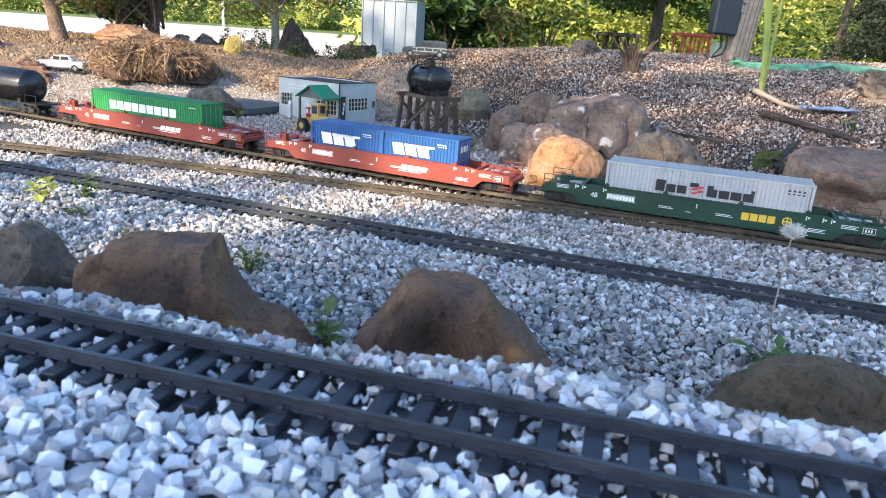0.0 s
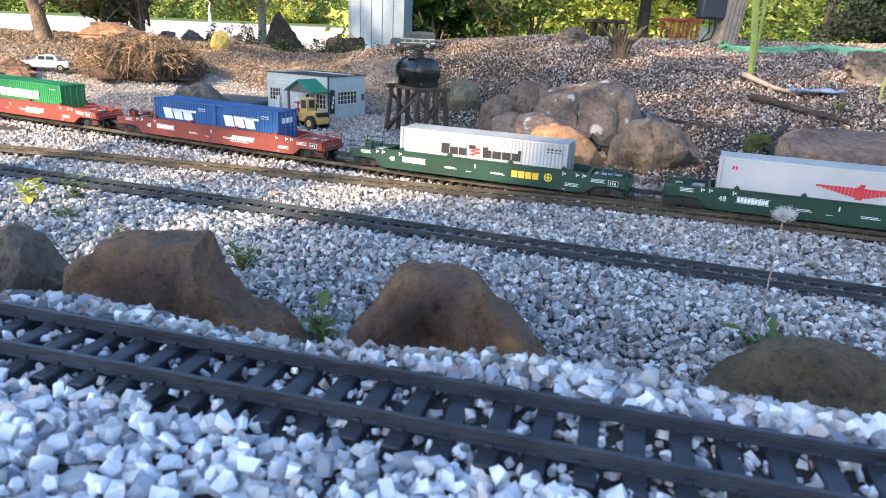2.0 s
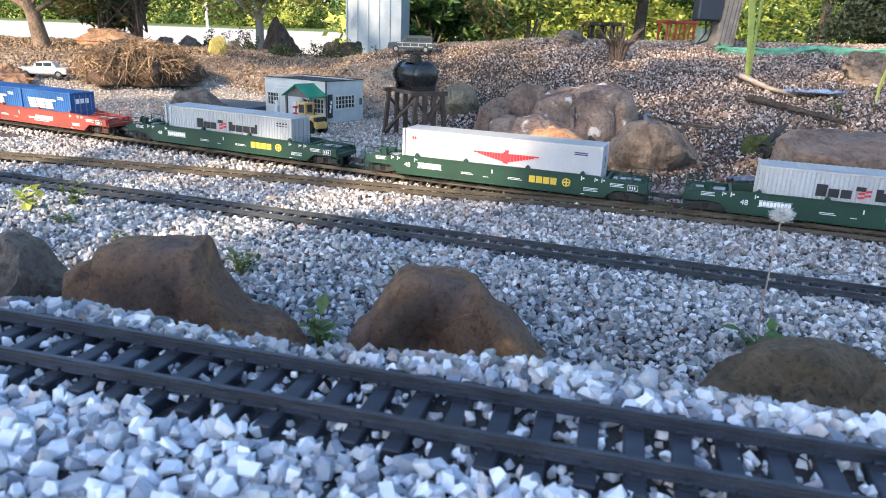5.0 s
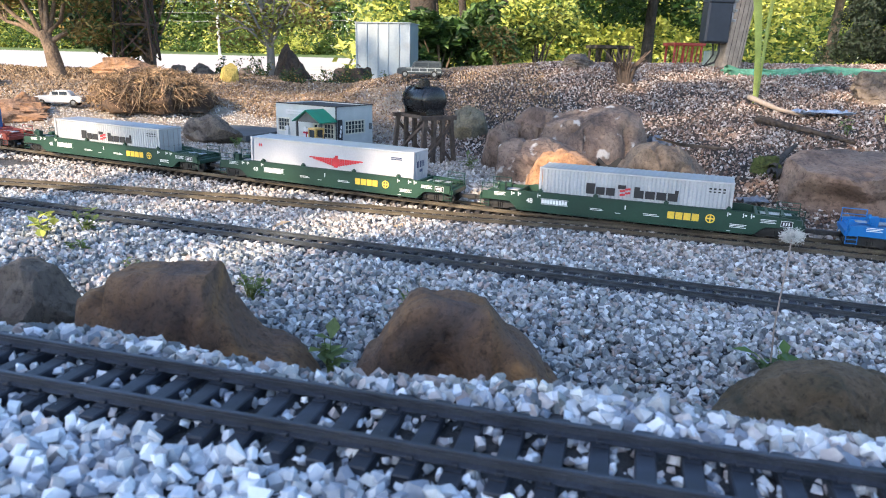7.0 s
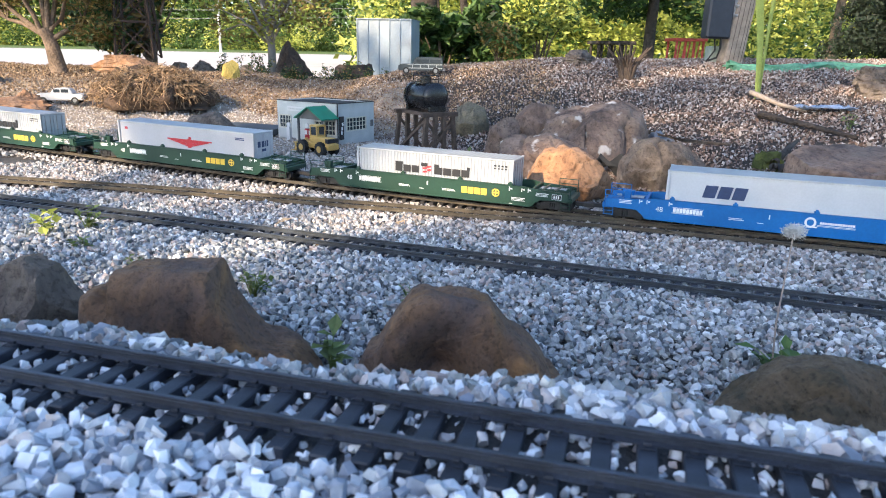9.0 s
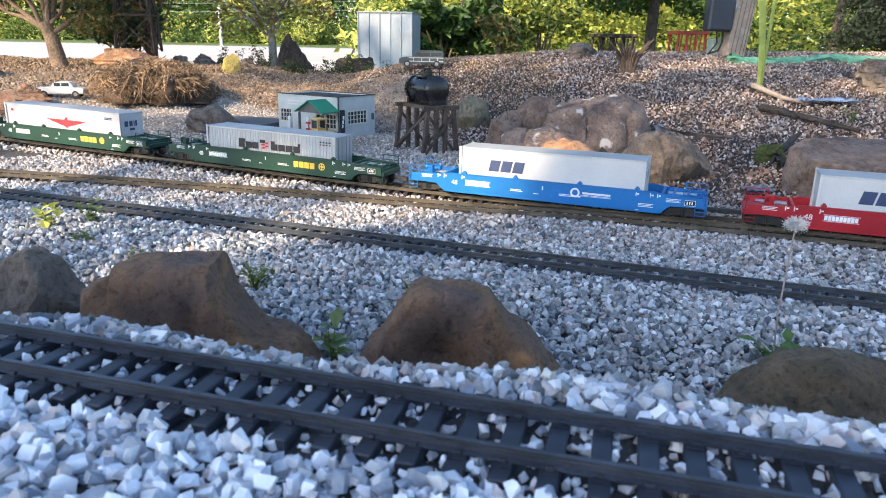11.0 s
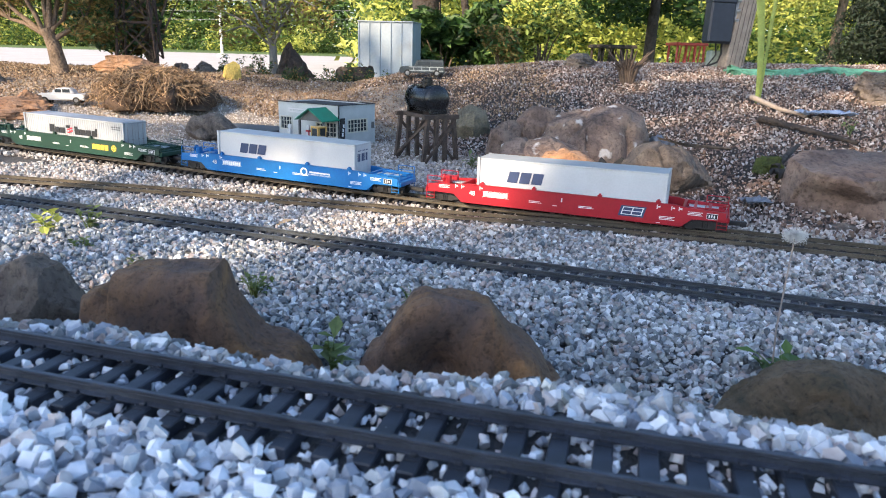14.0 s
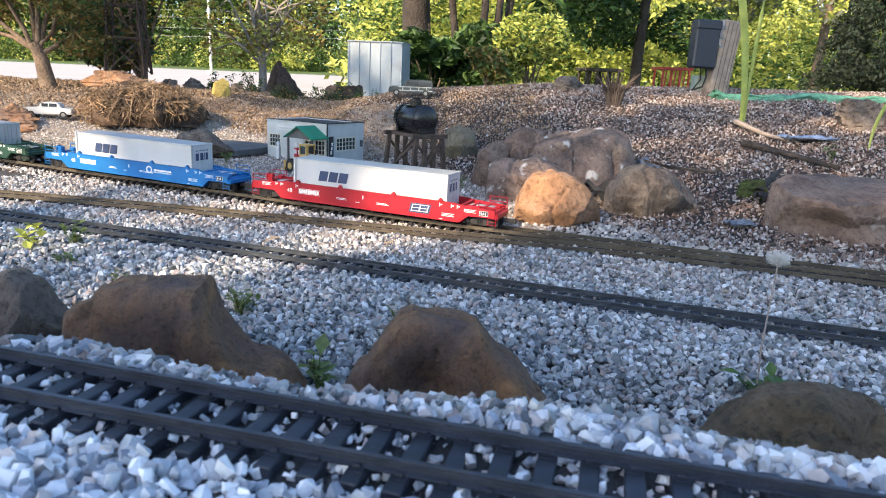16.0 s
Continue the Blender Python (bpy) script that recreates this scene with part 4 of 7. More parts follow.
A = 0.404
RUST_CAR = "oxide red well car with white stencils on the garden track"
GREEN_CAR = "dark green well car with yellow emblem on the garden track"
for k, paint, label, mk in ((-4, P_RUST, RUST_CAR, marks_rust), (-3, P_RUST, RUST_CAR, marks_rust), (-2, P_GREEN, GREEN_CAR, marks_green), (-1, P_GREEN, GREEN_CAR, marks_green), (0, P_GREEN, GREEN_CAR, marks_green),
                            (1, P_BLUE, "bright blue well car with white ring emblem", marks_blue), (2, P_RED, "bright red well car with navy emblem, last of the train", marks_red)):
    well_car(label, paint, k * PITCH, mk)
SILVER = "silver ribbed container with black wordmark blocks in a green well car"
container("green ribbed container in a red well car", C_GREEN, C_GREEN, A, 0.0893, -4 * PITCH, logo_green)
for along in (-0.102, 0.102):
    container("short blue ribbed container in a red well car", C_BLUE, C_BLUE, 0.199, 0.0893, -3 * PITCH, logo_blue20, along=along)
container(SILVER, C_SILVER, C_ROOF, A, 0.0893, -2 * PITCH, logo_sea)
container("smooth pale grey container with red winged emblem", C_GREY, C_ROOF, 0.474, 0.0965, -1 * PITCH, logo_eagle, ribs=False)
container(SILVER, C_SILVER, C_ROOF, A, 0.0893, 0, logo_sea)
container("smooth white container in a blue well car", C_WHITE, C_ROOF, 0.424, 0.0965, 1 * PITCH, logo_navy, ribs=False)
container("smooth white container in a red well car", C_WHITE, C_ROOF, 0.424, 0.0965, 2 * PITCH, logo_navy, ribs=False)
tank_car(-5 * PITCH + 0.035)

# ---- rocks ----


def rock(label, x, y, w, d, h, material, yaw=0.0, top=0.6, shift=0.0, seed=0, z=None, rough=0.1, power=5.0, group="rocks of the garden", sink=0.03, n=17, ncut=13):
    """A weathered boulder: a rounded block that narrows upwards, cut by planes and worn by noise."""
    bm = bmesh.new()
    bmesh.ops.create_cube(bm, size=2)
    bmesh.ops.subdivide_edges(bm, edges=bm.edges, cuts=n, use_grid_fill=True)
    r = random.Random(seed)
    cuts = []
    for _ in range(ncut):
        nrm = Vector((r.uniform(-1, 1), r.uniform(-1, 1), r.uniform(-0.3, 1))).normalized()
        cuts.append((nrm, r.uniform(0.7, 1.05)))
    off = Vector((seed * 3.7, seed * 1.3, seed * 2.1))
    for v in bm.verts:
        p = v.co.copy()
        k = (abs(p.x) ** power + abs(p.y) ** power + abs(p.z) ** power) ** (1 / power)
        p /= k
        for nrm, lim in cuts:
            e = p.dot(nrm) - lim
            if e > 0:
                p -= nrm * e
        u = (p.z + 1) / 2
        f = 1 + (top - 1) * u
        q = Vector((p.x * f + shift * u, p.y * (1 + (0.75 * top - 0.75) * u), p.z))
        lay = noise.noise(Vector((q.x * 1.5, q.y * 1.5, q.z * 8)) + off)
        nz = noise.noise(q * 1.6 + off) * rough * 1.8 + noise.noise(q * 4.5 + off) * rough * 0.9 - abs(noise.noise(q * 6 + off)) * rough * 1.3 + noise.noise(q * 14 + off) * rough * 0.45 + lay * rough * 0.9
        q += q.normalized() * nz
        v.co = Vector((q.x * w / 2, q.y * d / 2, (q.z + 1) * (h + sink) / 2 - sink))
    bmesh.ops.recalc_face_normals(bm, faces=bm.faces)
    ob = finish("rock", bm, material, None, True)
    ob.data.set_sharp_from_angle(angle=radians(24))
    ob.matrix_basis = pose(x, y, gz(x, y) if z is None else z, 0, 0, yaw)
    return tagged(ob, label, "rock", group)


def boulder(label, y, depth, outline, base, material, seed, e=3.5, lean=0.0, dents=(), rough=0.006, cols=90, rows=56, facets=14, tilt=0.0):
    """A boulder by its side view: heights along x, a blunt cross-section through y, hollows worn into its face."""
    xs, hs = [p[0] for p in outline], [p[1] for p in outline]
    x0, x1 = xs[0], xs[-1]
    xm = (x0 + x1) / 2
    off = Vector((seed * 3.7, seed * 1.3, seed * 2.1))
    k = 0.16 / (x1 - x0)
    tall, r = max(hs) - base, random.Random(seed)
    cuts = [(Vector((r.uniform(-0.8, 0.8), r.uniform(-1, -0.3), r.uniform(-0.5, 0.6))).normalized(), r.uniform(0.55, 0.88)) for _ in range(facets)]
    bm, rings = bmesh.new(), []
    for i in range(cols + 1):
        u = i / cols
        x = x0 + (x1 - x0) * u
        h = float(np.interp(x, xs, hs)) - base
        wide = depth / 2 * (1 - 0.75 * abs(2 * u - 1) ** 5)
        ring = []
        for j in range(rows + 1):
            a = math.pi * j / rows
            cy, cz = -math.cos(a), math.sin(a)
            f = (abs(cy) ** e + abs(cz) ** e) ** (-1 / e)
            q = Vector((x - xm, cy * f * wide, cz * f * h))
            q.y += lean * q.z * (0.35 - 0.65 * cy)
            for nrm, lim in cuts:
                w = Vector((q.x / (x1 - x0) * 2, q.y / depth * 2, q.z / tall * 2 - 1))
                over = w.dot(nrm) - lim
                if over > 0:
                    q.x -= nrm.x * over * (x1 - x0) / 2
                    q.y -= nrm.y * over * depth / 2
                    q.z -= nrm.z * over * tall / 2
            if cy < 0.3:
                for dx, dz, rx, rz, amount in dents:
                    q.y += amount * math.exp(-((x - dx) / rx) ** 2 - ((q.z + base - dz) / rz) ** 2)
            p = q * 14 * k + off
            n = noise.noise(p * 0.6) * 1.6 + noise.noise(p * 1.7) * 0.8 - abs(noise.noise(p * 2.6 + off)) * 1.0 + noise.noise(p * 6) * 0.3
            n += 0.9 * noise.noise(Vector((p.x * 0.5, p.y * 0.5, p.z * 3.2)) + off)
            d = Vector((0.3 * (2 * u - 1), cy, cz)).normalized()
            n += 0.5 * noise.noise(p * 13) - 1.2 * max(0.0, 0.12 - abs(noise.noise(p * 1.3 + off * 2))) / 0.12
            ring.append(bm.verts.new(q + d * n * rough))
        rings.append(ring)
    for a, b in zip(rings, rings[1:]):
        for j in range(rows):
            bm.faces.new((a[j], b[j], b[j + 1], a[j + 1]))
        bm.faces.new((a[0], a[rows], b[rows], b[0]))
    bm.faces.new(rings[0])
    bm.faces.new(rings[-1][::-1])
    bmesh.ops.recalc_face_normals(bm, faces=bm.faces)
    ob = finish("rock", bm, material, None, True)
    ob.data.set_sharp_from_angle(angle=radians(28))
    ob.matrix_basis = pose(xm, y, base, tilt)
    return tagged(ob, label, "rock", "rocks of the garden")


boulder("brown sandstone boulder with a broken lower shoulder", 0.675, 0.11, [(-0.402, 0.0), (-0.392, 0.06), (-0.381, 0.088), (-0.366, 0.093), (-0.344, 0.086), (-0.34, 0.116), (-0.287, 0.12), (-0.24, 0.121), (-0.231, 0.09), (-0.221, 0.079), (-0.2, 0.05), (-0.16, 0.03), (-0.12, -0.02)], -0.04, ROCK, 3, e=6, lean=0.12, dents=((-0.26, 0.06, 0.012, 0.03, 0.008), (-0.4, 0.06, 0.012, 0.05, 0.04)), rough=0.0036, cols=130, facets=0)
boulder("brown weathered boulder with a hollowed front", 0.655, 0.13, [(-0.1, -0.01), (-0.078, 0.038), (-0.068, 0.043), (-0.052, 0.074), (-0.032, 0.096), (-0.019, 0.102), (0.032, 0.097), (0.049, 0.091), (0.067, 0.068), (0.091, 0.047), (0.122, 0.013), (0.145, -0.02)], -0.04, ROCK, 5, e=5.5, lean=0.28, dents=((-0.004, 0.022, 0.036, 0.042, 0.05), (0.007, 0.066, 0.004, 0.004, 0.008), (0.06, 0.03, 0.02, 0.04, 0.01)), rough=0.0036, cols=130, facets=0)
boulder("dark grey-brown boulder at the bank", 0.74, 0.12, [(-0.58, 0.0), (-0.54, 0.08), (-0.507, 0.096), (-0.48, 0.104), (-0.459, 0.094), (-0.449, 0.064), (-0.432, 0.037), (-0.415, -0.01)], -0.03, ROCK_GREY, 12, e=3.5, lean=0.2, rough=0.004)
boulder("low mossy brown rock at the bank's edge", 0.55, 0.13, [(0.24, 0.02), (0.267, 0.047), (0.285, 0.06), (0.312, 0.074), (0.345, 0.079), (0.395, 0.07), (0.46, 0.03)], 0.0, ROCK_MOSS, 9, e=2.6, lean=0.3, rough=0.004)
boulder("orange sandstone block beside the track", 1.72, 0.2, [(0.197, -0.03), (0.205, 0.0), (0.215, 0.062), (0.25, 0.102), (0.3, 0.116), (0.335, 0.11), (0.385, 0.083), (0.42, 0.042), (0.438, -0.004), (0.445, -0.03)], -0.045, ROCK_TAN, 21, e=6, lean=0.16, rough=0.007)
boulder("grey sandstone block beside the track", 1.9, 0.24, [(0.48, -0.03), (0.496, 0.05), (0.538, 0.105), (0.583, 0.124), (0.661, 0.112), (0.728, 0.079), (0.75, 0.04), (0.763, -0.02)], -0.045, ROCK_GREY, 23, e=4, lean=0.4, rough=0.009)
boulder("dark lichened brown rock of the garden wall", 2.06, 0.26, [(0.148, -0.03), (0.158, 0.085), (0.206, 0.104), (0.26, 0.1), (0.31, 0.112), (0.38, 0.085), (0.43, 0.06), (0.46, -0.02)], -0.05, ROCK_LICHEN, 25, e=7, lean=0.1, dents=((0.24, 0.05, 0.03, 0.04, 0.03),), rough=0.007)
boulder("flat grey-brown slab leaning on the wall", 2.26, 0.12, [(0.098, -0.02), (0.12, 0.03), (0.136, 0.104), (0.188, 0.138), (0.232, 0.134), (0.25, 0.0)], -0.05, ROCK_SLAB, 33, e=5, lean=0.2, rough=0.004)
boulder("brown rounded rock on the mound's edge", 2.42, 0.26, [(0.215, 0.0), (0.236, 0.13), (0.29, 0.168), (0.36, 0.165), (0.39, 0.15), (0.43, 0.1), (0.45, 0.02)], -0.03, ROCK_SLAB, 29, e=4.5, lean=0.3, rough=0.008)
boulder("long lichened slab-topped rock on the mound's edge", 2.26, 0.36, [(0.29, 0.02), (0.326, 0.125), (0.39, 0.165), (0.5, 0.188), (0.562, 0.196), (0.625, 0.178), (0.645, 0.12), (0.665, 0.02)], -0.03, ROCK_LICHEN, 31, e=5, lean=0.55, dents=((0.43, 0.11, 0.012, 0.05, 0.02), (0.56, 0.1, 0.015, 0.06, 0.03)), rough=0.009, cols=90, facets=6, tilt=8.0)
boulder("rounded yellowish boulder behind the water tower", 2.86, 0.22, [(-0.01, -0.03), (0.015, 0.04), (0.03, 0.125), (0.073, 0.15), (0.144, 0.12), (0.168, 0.05), (0.19, 0.0)], -0.04, mat("mossy_yellow_rock", (0.24, 0.2, 0.13), 0.88, var=0.35, scale=14, fine=140, bump=0.9, dist=0.006, second=(0.13, 0.12, 0.09), amount=0.5), 35, e=2.8, lean=0.3, rough=0.008)
boulder("large flat brown slab boulder beside the track", 1.75, 0.32, [(0.88, 0.03), (0.893, 0.1), (0.935, 0.106), (1.055, 0.11), (1.185, 0.106), (1.355, 0.1), (1.455, 0.085), (1.475, 0.0)], -0.03, ROCK_SLAB, 37, e=10, lean=-0.1, dents=((0.93, 0.02, 0.06, 0.05, 0.05), (1.1, 0.05, 0.2, 0.02, 0.02)), rough=0.007, cols=110, facets=2, tilt=9.0)
rock("grey rock on the mulch mound", 1.86, 3.05, 0.28, 0.22, 0.12, ROCK_GREY, 20, 0.6, 0, 39, rough=0.1)
boulder("grey-brown boulder in the gravel yard", 2.64, 0.16, [(-1.035, -0.01), (-1.019, 0.06), (-1.003, 0.08), (-0.96, 0.09), (-0.927, 0.102), (-0.895, 0.1), (-0.854, 0.064), (-0.81, 0.035), (-0.79, -0.01)], -0.02, ROCK_GREY, 41, e=3.2, lean=0.3)
boulder("sunlit yellow standing stone", 3.93, 0.09, [(-1.318, 0.08), (-1.309, 0.17), (-1.292, 0.24), (-1.236, 0.278), (-1.2, 0.26), (-1.192, 0.08)], 0.06, ROCK_YELLOW, 43, e=5, lean=0.1, rough=0.004)
rock("long flat tan stone slab on the mound", -1.92, 4.12, 0.46, 0.34, 0.1, ROCK_TAN, 2, 0.9, 0, 45, rough=0.05, power=8)
rock("tan rock near the toy cars", -1.80, 2.92, 0.14, 0.12, 0.085, ROCK_TAN, 30, 0.6, 0, 47, rough=0.09)
rock("flat tan ledge stone", -1.85, 2.85, 0.4, 0.26, 0.07, ROCK_TAN, 10, 0.8, 0, 48, rough=0.08)
boulder("dark leaning angular stump", 5.05, 0.26, [(-1.31, 0.0), (-1.294, 0.19), (-1.287, 0.37), (-1.24, 0.4), (-1.178, 0.405), (-1.12, 0.32), (-1.06, 0.239), (-1.01, 0.16), (-0.98, 0.0)], -0.1, STUMP, 49, e=3.5, lean=0.15, rough=0.012)
rock("brown rock beside the toy cars", -1.6, 3.35, 0.2, 0.16, 0.13, ROCK, -20, 0.7, 0, 51, rough=0.1)
rock("dark rock on the mound's crest", 0.72, 3.95, 0.22, 0.16, 0.07, ROCK_GREY, 8, 0.7, 0, 53, rough=0.1)
boulder("grey sawn tree-stump block on the crest", 4.75, 0.26, [(-0.81, 0.05), (-0.8, 0.24), (-0.78, 0.255), (-0.66, 0.25), (-0.56, 0.262), (-0.54, 0.25), (-0.53, 0.05)], 0.0, STUMP, 55, e=8, lean=0.05, rough=0.008)
for i, (x, y, w) in enumerate(((-1.7, 4.35, 0.16), (-1.9, 4.3, 0.14), (-1.6, 4.5, 0.2), (-2.35, 3.5, 0.2), (-1.28, 4.4, 0.12))):
    rock("dark rough rock on the low mound", x, y, w, w * 0.8, w * 0.4, ROCK_GREY, i * 40, 0.6, 0, 60 + i, rough=0.1)

# ---- the filling station ----


def station():
    # corner of the two walls nearest to the track, at the turn of the front
    root = thing("model_shop", pose(-0.425, 2.60, gz(-0.425, 2.62) - 0.002, 0, 0, -33), "pale grey model filling station with green porch roof", "model building")
    Wf, D, H = 0.325, 0.215, 0.155          # front runs along -x, side along +y
    t = 0.006

    def wall(name, x0, x1, y, holes, along):
        bm = bmesh.new()
        cuts = sorted(holes)
        pos = x0
        for a, b, z0, z1 in cuts:
            box(bm, pos, 0, 0, a, t, H)
            if z0 > 0:
                box(bm, a, 0, 0, b, t, z0)
            box(bm, a, 0, z1, b, t, H)
            pos = b
        box(bm, pos, 0, 0, x1, t, H)
        ob = part(name, bm, WALLGREY, root)
        for a, b, z0, z1 in cuts:
            fr = bmesh.new()
            for c in (a, b):
                box(fr, c - 0.0025, -0.002, z0 - 0.0025, c + 0.0025, t, z1 + 0.0025)
            for z in (z0, z1):
                box(fr, a, -0.002, z - 0.0025, b, t, z + 0.0025)
            n = max(2, round((b - a) / 0.018))
            for i in range(1, n):
                c = a + (b - a) * i / n
                box(fr, c - 0.0009, -0.0004, z0, c + 0.0009, 0.003, z1)
            for i in (1, 2):
                z = z0 + (z1 - z0) * i / 3
                box(fr, a, -0.0004, z - 0.0009, b, 0.003, z + 0.0009)
            win = part("window_frame", fr, mat("cream_trim", (0.55, 0.53, 0.44), 0.6), ob, "cream window frame with glazing bars")
            gl = bmesh.new()
            box(gl, a, 0.003, z0, b, 0.0042, z1)
            part("pane", gl, PANE, win)
        return ob

    f = wall("front_wall", -Wf, 0, 0, [(-Wf + 0.012, -Wf + 0.075, 0.048, 0.098), (-0.118, -0.078, 0.0, 0.085), (-0.066, -0.012, 0.035, 0.09)], "x")
    s = wall("side_wall", 0, D, 0, [(0.05, 0.165, 0.05, 0.1)], "y")
    s.matrix_basis = pose(0, 0, 0, 0, 0, 90) @ pose(0, 0, 0)
    s.location = (0, 0, 0)
    for nm, a, b in (("back_wall", (-Wf, D - t), (0 - t, D)), ("west_wall", (-Wf, t), (-Wf + t, D - t))):
        bm = bmesh.new()
        box(bm, a[0], a[1], 0, b[0], b[1], H)
        part(nm, bm, WALLGREY, root)
    bm = bmesh.new()
    box(bm, -Wf + t, t, H - 0.01, -t, D - t, H - 0.004)
    part("roof", bm, ROOFBLACK, root, "black flat roof below the parapet")
    bm = bmesh.new()
    box(bm, -Wf - 0.002, -0.003, H, 0.003, t + 0.001, H + 0.003)
    box(bm, -0.001 - t, t + 0.001, H, 0.003, D, H + 0.003)
    box(bm, -Wf, D - t, H, -t - 0.001, D + 0.002, H + 0.003)
    box(bm, -0.0015, -0.0025, 0.0, 0.0025, 0.0, H)
    part("parapet_cap", bm, ROOFBLACK, root)
    bm = bmesh.new()
    box(bm, -0.265, -0.0035, 0.116, -0.17, -0.0008, 0.134)
    sg = part("sign_board", bm, C_WHITE, root, "small white sign board")
    bm = bmesh.new()
    for i in range(10):
        box(bm, -0.258 + i * 0.0083, -0.0042, 0.122, -0.2525 + i * 0.0083, -0.0035, 0.128)
    part("lettering_bars", bm, WALLGREY, sg)
    # porch: gable over the front, posts, deck
    x0, x1, dy, zt, ze = -0.126, -0.004, -0.085, 0.143, 0.1
    bm = bmesh.new()
    xm = (x0 + x1) / 2
    for a, b in ((x0 - 0.01, xm), (x1 + 0.01, xm)):
        vs = [Vector((a, dy - 0.012, ze)), Vector((b, dy - 0.012, zt)), Vector((b, 0, zt)), Vector((a, 0, ze))]
        top = [bm.verts.new(v + Vector((0, 0, 0.004))) for v in vs]
        low = [bm.verts.new(v) for v in vs]
        bm.faces.new(top)
        bm.faces.new(low[::-1])
        for i in range(4):
            bm.faces.new((top[i], low[i], low[(i + 1) % 4], top[(i + 1) % 4]))
    bmesh.ops.recalc_face_normals(bm, faces=bm.faces)
    part("porch_roof", bm, ROOFGREEN, root, "green metal gable roof of the porch")
    bm = bmesh.new()
    prism(bm, [(x0, ze), (x1, ze), (xm, zt)], dy + 0.002, dy + 0.006)
    part("gable_board", bm, mat("dark_grey_board", (0.1, 0.1, 0.1), 0.7), root)
    for x in (x0, x1):
        bm = bmesh.new()
        box(bm, x - 0.004, dy, 0.0, x + 0.004, dy + 0.008, ze, 0.0008)
        part("porch_post", bm, mat("dark_grey_board", (0.1, 0.1, 0.1), 0.7), root)
    bm = bmesh.new()
    box(bm, x0 - 0.012, dy - 0.012, -0.01, x1 + 0.012, -0.001, 0.006, 0.001)
    part("porch_deck", bm, TIMBER, root)
    bm = bmesh.new()
    box(bm, 0.0012, 0.006, 0.02, 0.0045, 0.03, 0.108)
    part("black_board", bm, BLACK, root, "tall black notice board")
    bm = bmesh.new()
    for i in range(3):
        box(bm, 0.0045, 0.012 + i * 0.003, 0.04 + i * 0.016, 0.0052, 0.02 + i * 0.003, 0.053 + i * 0.016)
    part("notice_marks", bm, WHITE, root)
    bm = bmesh.new()
    box(bm, 0.0008, 0.192, 0.06, 0.006, 0.204, 0.085)
    part("meter_box", bm, SLATE, root)
    return root


station()


def fuel_pump(x, y, z, paint, label):
    root = thing("fuel_pump", pose(x, y, z, 0, 0, -33), label, "model fuel pump", "fuel pumps of the shop")
    bm = bmesh.new()
    box(bm, -0.009, -0.007, 0, 0.009, 0.007, 0.05, 0.002)
    part("cabinet", bm, paint, root)
    bm = bmesh.new()
    rod(bm, (0, 0.003, 0.06), (0, -0.003, 0.06), 0.009, n=18)
    rod(bm, (0, 0, 0.049), (0, 0, 0.053), 0.003)
    part("globe", bm, C_WHITE, root, "round white globe")
    bm = bmesh.new()
    box(bm, -0.006, -0.0078, 0.028, 0.006, -0.0068, 0.044)
    part("dial", bm, C_WHITE, root)


for dx, dy, m, lb in ((-0.185, -0.075, C_WHITE, "white model fuel pump with round globe"), (-0.092, -0.07, P_RED, "red model fuel pump with white globe"), (-0.072, -0.07, P_RED, "red model fuel pump with white globe")):
    c, s = math.cos(radians(-33)), math.sin(radians(-33))
    px, py = -0.425 + c * dx - s * dy, 2.60 + s * dx + c * dy
    fuel_pump(px, py, gz(px, py) + 0.004, m, lb)


